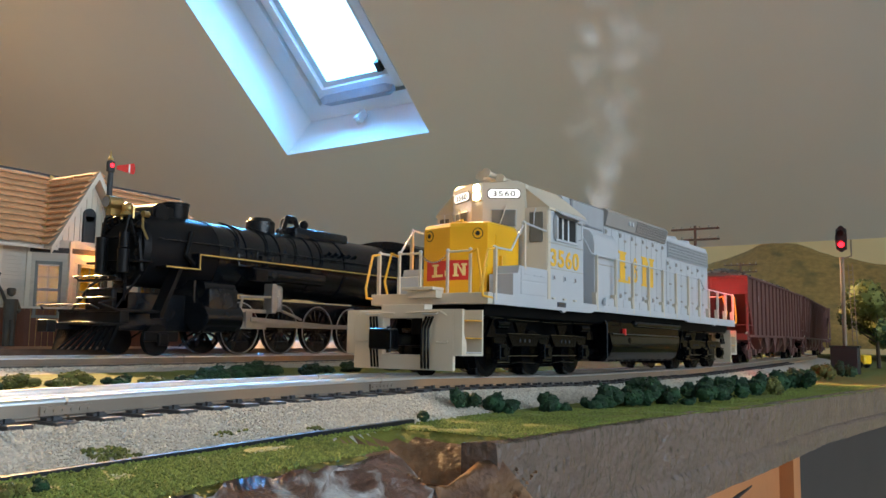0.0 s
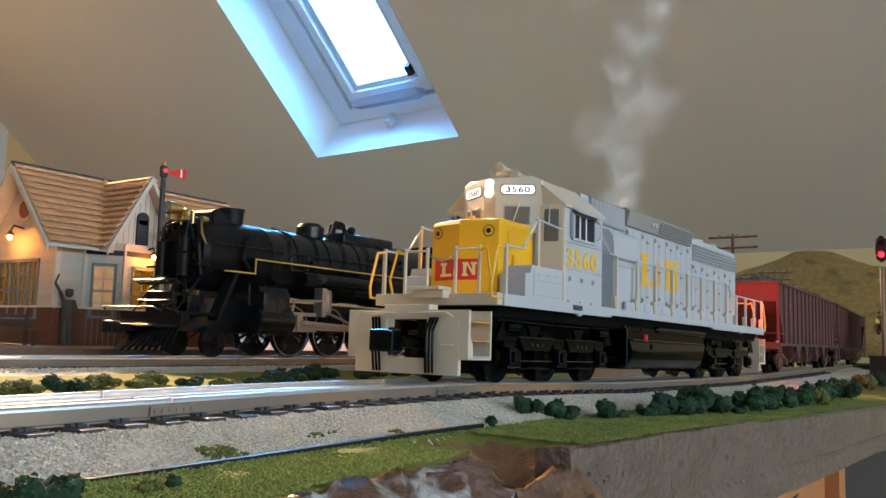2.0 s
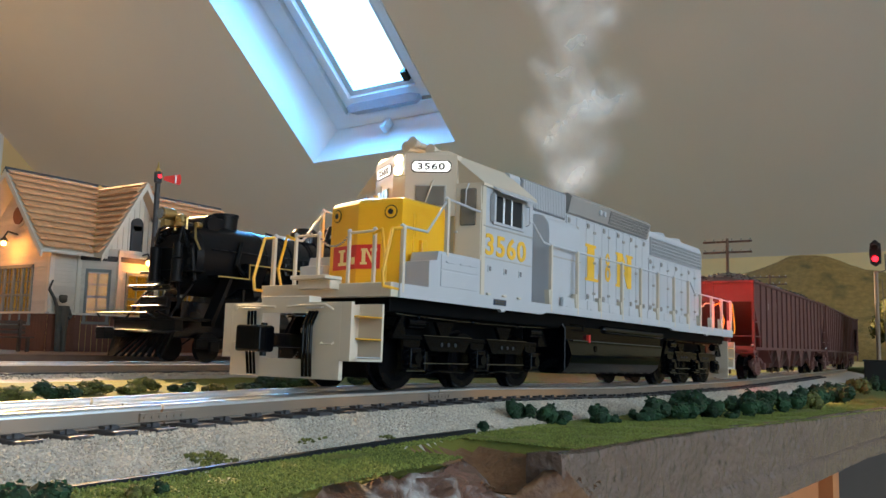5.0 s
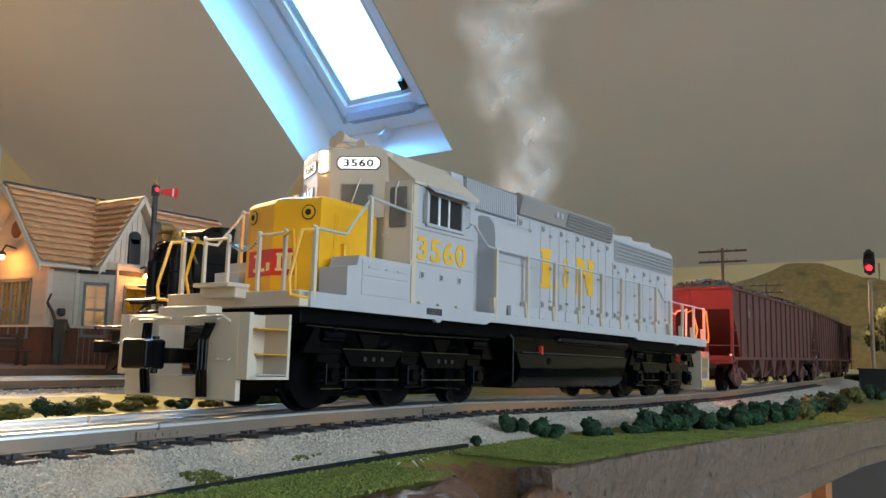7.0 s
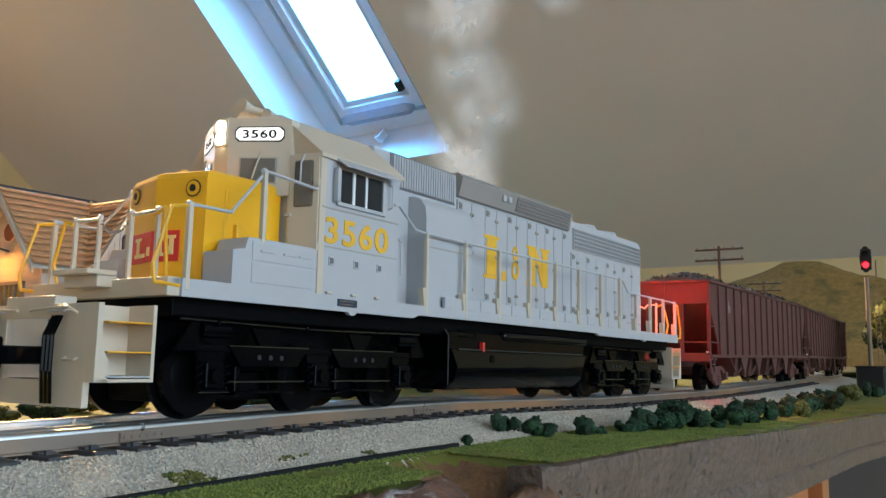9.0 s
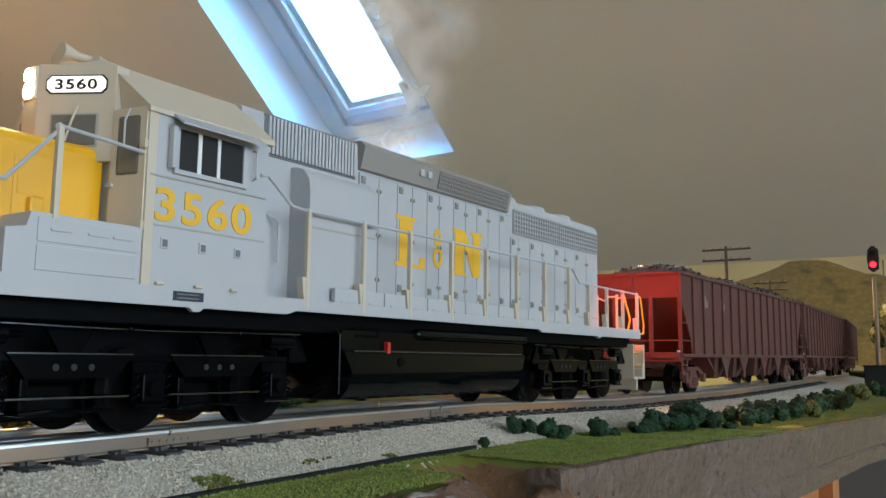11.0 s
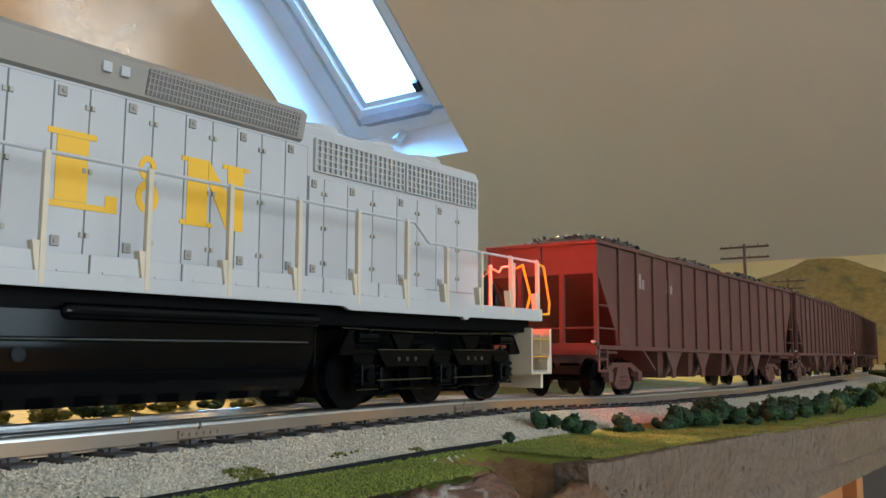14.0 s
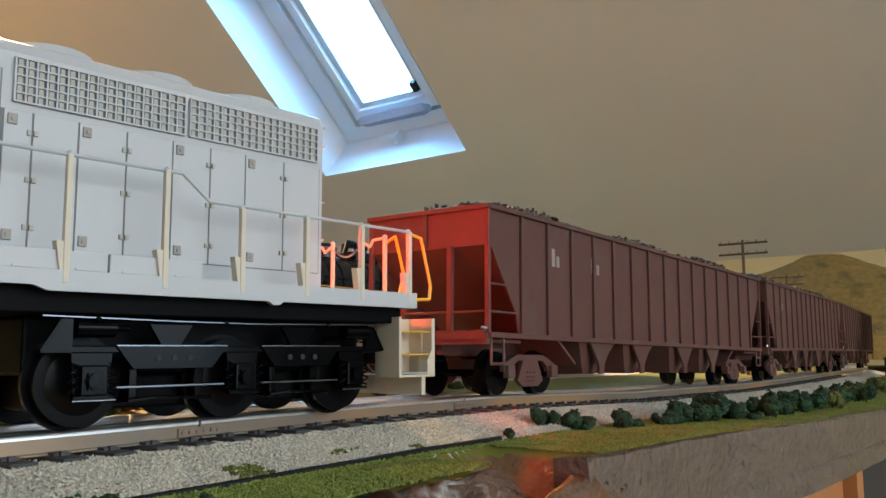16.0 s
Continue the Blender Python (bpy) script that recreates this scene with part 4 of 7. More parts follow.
    for sd in (-1, 1):
        fm = Matrix.Translation((bx(0.0122), sd * 0.0122, 0.0882)) @ pose(0, 0, 0, 0, 0, -sd * math.degrees(AB))
        for r, x0, mm, nm in ((0.0, -0.0002, M_DARK, "board_frame"), (0.0004, -0.0004, M_BOARD, "number_board")):
            y0, y1, z0, z1, c = -0.0082 + r, 0.0082 - r, -0.0025 + r, 0.0025 - r, 0.0012
            o = P(nm, Shape().prism([(y0 + c, z0), (y1 - c, z0), (y1, z0 + c), (y1, z1 - c), (y1 - c, z1), (y0 + c, z1), (y0, z1 - c), (y0, z0 + c)], "x", x0, 0.0003), mm, "glowing white number board" if mm is M_BOARD else "")
            o.matrix_basis = fm
        lettering("board_number", "3560", 0.0112, 0.0028, fm @ Matrix.Translation((-0.00045, 0, 0)) @ pose(0, 0, 0, 90, 0, -90), M_DARK, L, 0.0001, 0.03)
        # front windows, doors and wipers
        for nm, sh, mm in (("front_window", Shape().box(-0.0003, 0.0004, -0.0064, 0.0064, -0.0165, -0.0076, 0.0002), M_GRILLE), ("front_pane", Shape().box(-0.0006, 0.0, -0.0058, 0.0058, -0.0160, -0.0081, 0.0002), M_CABGLASS), ("wiper", Shape().tube([(-0.0008, sd * 0.001, -0.0060), (-0.0013, -sd * 0.0002, -0.0100), (-0.0010, -sd * 0.0018, -0.0150)], 0.00032), M_BEIGE)):
            o = P(nm, sh, mm)
            o.matrix_basis = fm
        dm = Matrix.Translation((0.0816, sd * 0.0267, 0)) @ pose(0, 0, 0, 0, 0, sd * -12.5)
        for nm, s, mm in (("cab_door", Shape().box(-0.0004, 0.0003, -0.0054, 0.0054, 0.0425, 0.0812, 0.0001), M_BEIGE), ("door_window", Shape().box(-0.0007, 0.0, -0.0034, 0.0034, 0.0640, 0.0790, 0.0006), M_CABGLASS), ("door_hinge", Shape().box(-0.0011, 0.0, sd * 0.0050 - 0.0008, sd * 0.0050 + 0.0008, 0.0705, 0.0727).box(-0.0011, 0.0, sd * 0.0050 - 0.0008, sd * 0.0050 + 0.0008, 0.0500, 0.0522), M_BEIGE), ("wiper", Shape().tube([(-0.0006, 0.0, 0.0810), (-0.0012, -sd * 0.0008, 0.0780), (-0.0010, -sd * 0.001, 0.0715)], 0.0003), M_GREY), ("door_handle", Shape().box(-0.0012, 0.0, -sd * 0.0052 - 0.001, -sd * 0.0052 + 0.001, 0.0612, 0.0620), M_GREY)):
            o = P(nm, s, mm)
            o.matrix_basis = dm
        # side window with awning, posts and sliding panes
        yo = lambda a, b: sorted((sd * a, sd * b))
        w = P("side_window", Shape().box(0.0920, 0.1135, *yo(0.0318, 0.0325), 0.0668, 0.0776), M_DARK, "open cab side window")
        P("window_post", Shape().box(0.0980, 0.0992, *yo(0.0325, 0.0328), 0.0668, 0.0776), M_WHITE, parent=w)
        P("window_post", Shape().box(0.1045, 0.1055, *yo(0.0325, 0.0328), 0.0668, 0.0776), M_WHITE, parent=w)
        P("window_frame", Shape().box(0.0905, 0.0920, *yo(0.0322, 0.0331), 0.0655, 0.0790, 0.0002).box(0.1135, 0.1150, *yo(0.0322, 0.0331), 0.0655, 0.0790, 0.0002).box(0.0905, 0.1150, *yo(0.0322, 0.0332), 0.0655, 0.0668, 0.0002).box(0.0905, 0.1150, *yo(0.0322, 0.0330), 0.0776, 0.0790, 0.0002), M_GREY, parent=w)
        P("awning", Shape().prism([(sd * 0.0326, 0.0806), (sd * 0.0372, 0.0776), (sd * 0.0374, 0.0781), (sd * 0.0326, 0.0813)], "x", 0.0895, 0.1185), M_GREY, "sheet-metal window awning", parent=w)
        P("wind_deflector", Shape().box(0.0888, 0.0902, *yo(0.0325, 0.0345), 0.0665, 0.0775, 0.0002), M_GREY, parent=w)
        P("grab_iron", Shape().tube([(0.1175, sd * 0.0322, 0.0770), (0.1175, sd * 0.0340, 0.0765), (0.1175, sd * 0.0340, 0.0690), (0.1175, sd * 0.0322, 0.0685)], 0.0003), M_GREY)
        P("side_panel_seam", Shape().box(0.0840, 0.1228, *yo(0.0321, 0.0326), 0.0640, 0.0645), M_GRILLE)
        P("side_panel_seam", Shape().box(0.0834, 0.1228, *yo(0.0321, 0.03245), 0.0516, 0.0520), M_GRILLE)
        for x in (0.0880, 0.1000, 0.1120):
            la = P("latch", Shape().box(x, x + 0.0024, *yo(0.0321, 0.0326), 0.0460, 0.0488, 0.0002), M_GREY)
            P("latch_recess", Shape().box(x + 0.0005, x + 0.0019, *yo(0.0322, 0.0328), 0.0465, 0.0483), M_SEAM, parent=la)
            P("door_hinge", Shape().box(x - 0.0012, x + 0.0012, *yo(0.0323, 0.0334), 0.0368, 0.0376, 0.0002), M_BEIGE)
        P("underside_plate", Shape().box(0.0925, 0.1020, *yo(0.0326, 0.0328), 0.0333, 0.0357), mat("blue_black_plate", (0.02, 0.03, 0.06), 0.4), "small dark builder plate with illegible bars")
        for z in (0.0340, 0.0350):
            P("plate_bar", Shape().box(0.0935, 0.1005, *yo(0.0328, 0.03285), z - 0.0002, z + 0.0002), M_STEEL)
    lettering("cab_number", "3560", 0.0318, 0.0088, Matrix.Translation((0.1018, -0.0323, 0.0572)) @ pose(0, 0, 0, 90, 0, 0), M_LETTER, L, 0.0002, 0.03)
    lettering("cab_number", "3560", 0.0318, 0.0088, Matrix.Translation((0.1018, 0.0323, 0.0572)) @ pose(0, 0, 0, 90, 0, 180), M_LETTER, L, 0.0002, 0.03)
    # headlight and horns
    h = P("headlight", Shape().box(0.0694, 0.0704, -0.0030, 0.0030, 0.0846, 0.0934, 0.0003), M_BEIGE)
    for z in (0.0868, 0.0911):
        P("headlight_lens", Shape().cyl((0.0688, 0, z), (0.0696, 0, z), 0.0019, 16), M_LAMP, "bright warm headlight lens", parent=h)
    horn = P("air_horn", Shape().box(0.0870, 0.0890, -0.0035, 0.0035, 0.0955, 0.0975), M_BEIGE, "grey three-chime air horn on the cab roof")
    for y, x0, z in ((0.0035, 0.0780, 0.0990), (-0.0005, 0.0770, 0.1003), (-0.0040, 0.0850, 0.0985)):
        P("horn_bell", Shape().cyl((x0, y, z), (x0 + 0.0045, y, z), 0.0024, 14, 0.0012).cyl((x0 + 0.0045, y, z), (x0 + 0.016, y, z), 0.0011, 10, 0.0009).cyl((x0 + 0.013, y, z - 0.003), (x0 + 0.013, y, z), 0.0008, 8), M_BEIGE, parent=horn)
    P("roof_eye", Shape().tube([(0.1240, -0.006, 0.0955), (0.1240, -0.006, 0.0972), (0.1240, -0.0045, 0.0972), (0.1240, -0.0045, 0.0955)], 0.0004), M_GREY)

    # long hood
    def shell(x0, x1, w, z1, r=0.004):
        pr = [(-w, 0.0366), (-w, z1 - r), (-w + r * 0.3, z1 - r * 0.3), (-w + r, z1), (w - r, z1), (w - r * 0.3, z1 - r * 0.3), (w, z1 - r), (w, 0.0366)]
        return Shape().loft([[(x0, y, z) for y, z in pr], [(x1, y, z) for y, z in pr]])
    P("long_hood", shell(0.1768, 0.3785, 0.0203, 0.0925), M_GREY, "long grey engine hood with access doors")
    P("filter_hood", shell(0.1235, 0.1768, 0.0203, 0.0948, 0.002), M_GREY)
    for sd in (-1, 1):
        yo = lambda a, b: sorted((sd * a, sd * b))
        # inertial filter grille of upright bars
        g = P("filter_grille", Shape().box(0.1325, 0.1756, *yo(0.0200, 0.0206), 0.0808, 0.0940, 0.0001), M_SEAM, "grille of fine upright bars")
        bar = mesh_of("grille_bar", Shape().box(-0.0005, 0.0005, -0.0008, 0.0002, 0.0, 0.0116), M_GREY)
        for i in range(26):
            share("grille_bar", bar, g, pose(0.1340 + 0.00161 * i, sd * 0.0207, 0.0816))
        # blower duct bulge
        pr = [(0.0203, 0.0368), (0.0290, 0.0368), (0.0290, 0.0700), (0.0284, 0.0745), (0.0260, 0.0778), (0.0225, 0.0790), (0.0203, 0.0790)]
        P("blower_duct", Shape().prism([(sd * y, z) for y, z in pr], "x", 0.1446, 0.1768), M_GREY, "rounded blower duct on the hood side", True)
        P("duct_seam", Shape().box(0.1450, 0.1768, *yo(0.0288, 0.0292), 0.0592, 0.0598), M_GRILLE)
        P("ladder_rail", Shape().tube([(0.1300, sd * 0.0205, 0.0640), (0.1352, sd * 0.0230, 0.0615), (0.1375, sd * 0.0230, 0.0600), (0.1375, sd * 0.0230, 0.0480)], 0.0004), M_GREY)
        # flared dynamic brake housing with sloped screen
        pr = [(0.0203, 0.0846), (0.0218, 0.0852), (0.0236, 0.0930), (0.0215, 0.0950), (0.0, 0.0952)]
        P("brake_housing", Shape().prism([(sd * y, z) for y, z in pr], "x", 0.1770, 0.2795), M_SCREEN, "flared brake housing with dark screens", False)
        scr = P("brake_screen", Shape().prism([(sd * 0.02205, 0.0858), (sd * 0.0236, 0.0924), (sd * 0.0238, 0.0924), (sd * 0.02225, 0.0858)], "x", 0.2230, 0.2770), M_SEAM)
        slat = mesh_of("screen_bar", Shape().prism([(sd * 0.0221, 0.0858), (sd * 0.0237, 0.0926), (sd * 0.0241, 0.0926), (sd * 0.0225, 0.0858)], "x", -0.00022, 0.00022), M_SCREEN)
        for i in range(44):
            share("screen_bar", slat, scr, pose(0.2236 + 0.00123 * i, 0, 0))
        for k in range(4):
            z = 0.0870 + 0.0015 * k
            y = 0.0222 + (z - 0.0858) * 0.242
            P("screen_bar", Shape().box(0.2230, 0.2770, *yo(y, y + 0.0005), z, z + 0.0003), M_SCREEN, parent=scr)
        for x in (0.2100, 0.2150):
            P("hatch", Shape().box(x, x + 0.0025, *yo(0.0228, 0.0238), 0.0885, 0.0912, 0.0002), M_GREY)
        # radiator grilles: a grid of bars over dark slats
        for x0, x1 in ((0.2858, 0.3300), (0.3316, 0.3758)):
            r = P("radiator_grille", Shape().box(x0, x1, *yo(0.0200, 0.0205), 0.0766, 0.0872), M_SEAM, "radiator grille with a grid of bars")
            n = 18
            up = mesh_of("grille_bar", Shape().box(-0.00022, 0.00022, -0.0006, 0.0006, 0, 0.0106), M_GREY)
            fat = mesh_of("grille_slat", Shape().box(-0.00055, 0.00055, -0.0003, 0.0003, 0, 0.0106), M_GRILLE)
            for i in range(n + 1):
                x = x0 + (x1 - x0) * i / n
                share("grille_bar", up, r, pose(x, sd * 0.0209, 0.0766))
                if i < n:
                    share("grille_slat", fat, r, pose(x + (x1 - x0) / n * 0.5, sd * 0.0206, 0.0766))
            for k in range(6):
                z = 0.0766 + 0.0106 * k / 5
                P("grille_bar", Shape().box(x0, x1, *yo(0.0205, 0.0215), z - 0.0002, z + 0.0002), M_GREY, parent=r)
        # access doors, hinges and latches
        latch = mesh_of("door_latch", Shape().box(-0.0011, 0.0011, -0.0004, 0.0004, -0.0013, 0.0013, 0.0002).box(-0.0004, 0.0004, -0.0008, 0.0008, -0.0005, 0.0003), M_SCREEN)
        hinge = mesh_of("door_hinge", Shape().box(-0.0013, -0.0004, -0.0004, 0.0004, -0.0006, 0.0006).box(0.0002, 0.0011, -0.0006, 0.0006, -0.0006, 0.0006), M_GRILLE)

        def door(a, b, z0, z1, k):
            d = P("hood_door", Shape().box(a + 0.00022, b - 0.00022, *yo(0.0201, 0.0207), z0, z1, 0.00008), M_GREY)
            if k % 2 == 0:
                for z in (z1 - 0.0022, z0 + 0.0030):
                    share("door_latch", latch, d, pose(a + 0.0020, sd * 0.0209, z))
            else:
                for z in (z0 + 0.005, (z0 + z1) / 2, z1 - 0.005):
                    share("door_hinge", hinge, d, pose(a, sd * 0.0209, z))
        P("seam_plate", Shape().box(0.1774, 0.3774, *yo(0.0200, 0.0204), 0.0418, 0.0746).box(0.1774, 0.2832, *yo(0.0200, 0.0204), 0.0746, 0.0840), M_SEAM)
        xs = [0.1777, 0.1885, 0.1995, 0.2088, 0.2185, 0.2268, 0.2370, 0.2460, 0.2548, 0.2640, 0.2735, 0.2830]
        for k, (a, b) in enumerate(zip(xs, xs[1:])):
            door(a, b, 0.0420, 0.0838, k)
        xs = [0.2838, 0.2905, 0.3015, 0.3140, 0.3270, 0.3385, 0.3500, 0.3635, 0.3772]
        for k, (a, b) in enumerate(zip(xs, xs[1:])):
            door(a, b, 0.0420, 0.0745, k)
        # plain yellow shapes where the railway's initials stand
        f = 0.02085
        def flatshape(pts):
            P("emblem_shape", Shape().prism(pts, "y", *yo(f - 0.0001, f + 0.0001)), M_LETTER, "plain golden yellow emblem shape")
        flatshape([(0.1985, 0.0708), (0.2110, 0.0708), (0.2110, 0.0723), (0.1985, 0.0723)])
        flatshape([(0.2008, 0.0549), (0.2090, 0.0549), (0.2090, 0.0707), (0.2008, 0.0707)])
        flatshape([(0.1985, 0.0533), (0.2172, 0.0533), (0.2172, 0.0576), (0.2140, 0.0576), (0.2140, 0.0548), (0.1985, 0.0548)])
        for cx, cz, ra, rb in ((0.2258, 0.0590, 0.0034, 0.0044), (0.2256, 0.0667, 0.0026, 0.0034)):
            for k in range(12):
                a, b = k * math.tau / 12, (k + 1) * math.tau / 12
                flatshape([(cx + ra * q * math.cos(t), cz + rb * q * math.sin(t)) for t, q in ((a, 0.5), (a, 1.0), (b, 1.0), (b, 0.5))])
        flatshape([(0.2380, 0.0533), (0.2448, 0.0533), (0.2448, 0.0722), (0.2380, 0.0722)])
        flatshape([(0.2449, 0.0660), (0.2515, 0.0535), (0.2515, 0.0640), (0.2449, 0.0722)])
        flatshape([(0.2516, 0.0533), (0.2574, 0.0533), (0.2574, 0.0722), (0.2516, 0.0722)])
        flatshape([(0.2449, 0.0533), (0.2466, 0.0533), (0.2466, 0.0546), (0.2449, 0.0546)])
        flatshape([(0.2498, 0.0709), (0.2515, 0.0709), (0.2515, 0.0722), (0.2498, 0.0722)])
        flatshape([(0.2360, 0.0533), (0.2379, 0.0533), (0.2379, 0.0546), (0.2360, 0.0546)])
        flatshape([(0.2360, 0.0709), (0.2379, 0.0709), (0.2379, 0.0722), (0.2360, 0.0722)])
        flatshape([(0.2575, 0.0709), (0.2594, 0.0709), (0.2594, 0.0722), (0.2575, 0.0722)])
    for x in (0.3010, 0.3310, 0.3605):
        fan = P("roof_fan", Shape().cyl((x, 0, 0.092), (x, 0, 0.0962), 0.0125, 28, 0.0115).cyl((x, 0, 0.0962), (x, 0, 0.0968), 0.0112, 28, 0.0085), M_GREY, "round roof fan")
    for x in (0.1980, 0.2420):
        P("roof_fan", Shape().cyl((x, 0, 0.0948), (x, 0, 0.0975), 0.0115, 28), M_GREY)
    P("exhaust_stack", Shape().box(0.2155, 0.2245, -0.0035, 0.0035, 0.0945, 0.0972, 0.0005), M_GRILLE)
    for y in (-0.006, 0.006):
        P("roof_eye", Shape().tube([(0.3765, y, 0.0915), (0.3765, y, 0.0945), (0.3780, y, 0.0945), (0.3780, y, 0.0915)], 0.0004), M_GREY)
    for z in (0.088, 0.082, 0.064, 0.052):
        P("rear_rung", Shape().tube([(0.3785, -0.0165, z), (0.3800, -0.0165, z + 0.0006), (0.3800, -0.0195, z + 0.0006), (0.3785, -0.0195, z)], 0.0003), M_GREY)
    for y in (-0.0168, 0.0168):
        P("red_marker", Shape().cyl((0.3784, y, 0.0762), (0.3802, y, 0.0762), 0.0013, 12), M_REDLAMP, "glowing red marker lamp")
    # handrails
    for sd in (-1, 1):
        y = sd * 0.0315
        xs = [0.1411, 0.1674, 0.1929, 0.2192, 0.2442, 0.2694, 0.2949, 0.3194]
        ys = [0.3419, 0.3637, 0.3849, 0.4055]
        posts = [(x, 0.0635) for x in xs] + [(x, 0.0566) for x in ys] + [(0.0341, 0.0566), (0.0600, 0.0706)]
        for x, z in posts:
            z0 = 0.0484 if x == 0.06 else 0.0335
            po = P("handrail_post", Shape().box(x - 0.0007, x + 0.0007, min(y - sd * 0.0004, y + sd * 0.0012), max(y - sd * 0.0004, y + sd * 0.0012), z0, z, 0.0002), M_BEIGE)
            P("post_cap", Shape().ball((x, y, z), 0.0011), M_GREY, parent=po)
            if x > 0.1:
                P("post_bracket", Shape().prism([(x - 0.0009, 0.0335), (x + 0.0009, 0.0335), (x + 0.0009, 0.0432), (x - 0.0024, 0.0432)], "y", *sorted((sd * 0.0300, sd * 0.0324))), M_BEIGE, parent=po)
        P("handrail", Shape().tube([(0.1205, sd * 0.0325, 0.0706), (0.1245, y, 0.0712), (0.1345, y, 0.0640), (0.1411, y, 0.0635), (0.3240, y, 0.0635), (0.3320, y, 0.0572), (0.4055, y, 0.0566)], 0.0005, 8), M_GREY, "thin grey side handrail")
        P("handrail", Shape().tube([(0.0341, y, 0.0566), (0.0485, y, 0.0566), (0.0608, y, 0.0708), (0.0850, y, 0.0692)], 0.0005, 8), M_GREY)
        for x, d in ((0.0335, -1), (0.4065, 1)):
            # yellow stirrup handrails at the steps, and end rails with chain
            P("stirrup_rail", Shape().tube([(x, y, 0.0560), (x + d * 0.0050, y, 0.0550), (x + d * 0.0095, y, 0.0395), (x + d * 0.0088, y, 0.0350), (x, y, 0.0345)], 0.00055, 8), M_RAILYEL, "yellow stirrup handrail at the steps")
            P("stirrup_rail", Shape().tube([(x + d * 0.001, sd * 0.0195, 0.0545), (x + d * 0.001, sd * 0.0235, 0.0560), (x + d * 0.002, sd * 0.0265, 0.0430), (x + d * 0.001, sd * 0.0255, 0.0370)], 0.00055, 8), M_RAILYEL, "yellow stirrup handrail at the steps")
            for yy in (0.0195, 0.0075):
                po = P("handrail_post", Shape().box(x - 0.0006, x + 0.0006, sd * yy - 0.0006, sd * yy + 0.0006, 0.0355, 0.0560, 0.0002), M_BEIGE)
                P("post_cap", Shape().ball((x, sd * yy, 0.0562), 0.0010), M_GREY, parent=po)
            P("end_rail", Shape().tube([(x, sd * 0.0195, 0.0558), (x, sd * 0.0135, 0.0556), (x, sd * 0.0120, 0.0535 if d > 0 else 0.0556), (x, sd * 0.0075, 0.0556)], 0.0005), M_BEIGE)
    for x in (0.0335, 0.4065):
        s = Shape()
        for i in range(15):
            t = i / 14
            zc = 0.0550 - 0.0040 * (1 - (2 * t - 1) ** 2)
            s.ball((x, -0.0075 + 0.015 * t, zc), 0.00062, 1, (1, 1.2, 0.7))
        P("chain", s, M_STEEL, "small safety chain")
    s = Shape().box(0.0205, 0.0295, -0.0085, 0.0085, 0.0378, 0.0392, 0.0003).box(0.0240, 0.0300, -0.0080, 0.0080, 0.0345, 0.0378, 0.0003)
    P("drop_step", s, M_BEIGE)
    P("drop_step", Shape().box(0.4095, 0.4160, -0.0085, 0.0085, 0.0368, 0.0380, 0.0003), M_BEIGE)
    # fuel tank and air reservoirs
    pr = [(-0.0300, 0.0282), (-0.0300, 0.0222), (-0.0312, 0.0214), (-0.0312, 0.0150), (-0.0295, 0.0095), (-0.0255, 0.0060), (0.0255, 0.0060), (0.0295, 0.0095), (0.0312, 0.0150), (0.0312, 0.0214), (0.0300, 0.0222), (0.0300, 0.0282)]
    P("fuel_tank", Shape().loft([[(0.1640 - (0.004 if z > 0.02 else 0), y, z) for y, z in pr], [(0.2750 + (0.003 if z > 0.02 else 0), y, z) for y, z in pr]]), M_BLACK, "glossy black fuel tank", True)
    for sd in (-1, 1):
        P("air_reservoir", Shape().cyl((0.2010, sd * 0.0295, 0.0280), (0.2790, sd * 0.0295, 0.0280), 0.0021, 14).ball((0.2010, sd * 0.0295, 0.0280), 0.0021, 2), M_BLACK, "black air reservoir tube", True)
        # bright line added as the highlight on the tank's ledge
        P("tank_highlight", Shape().cyl((0.1645, sd * 0.0311, 0.0215), (0.2745, sd * 0.0311, 0.0215), 0.0005, 8), M_GLINT)
        P("fuel_valve", Shape().box(0.1815, 0.1830, *sorted((sd * 0.0300, sd * 0.0318)), 0.0210, 0.0248, 0.0002), M_RED, "small red fuel cut-off tag")
        P("fuel_gauge", Shape().cyl((0.1895, sd * 0.0311, 0.0182), (0.1895, sd * 0.0316, 0.0182), 0.0016, 14), M_TRUCK)
        P("tank_step", Shape().tube([(0.1650, sd * 0.0300, 0.0290), (0.1780, sd * 0.0300, 0.0290), (0.1782, sd * 0.0300, 0.0265), (0.1665, sd * 0.0300, 0.0265)], 0.0004), M_TRUCK)
        P("tank_pipe", Shape().tube([(0.1580, sd * 0.0290, 0.0290), (0.1590, sd * 0.0300, 0.0270), (0.1590, sd * 0.0300, 0.0080)], 0.0005), M_TRUCK)

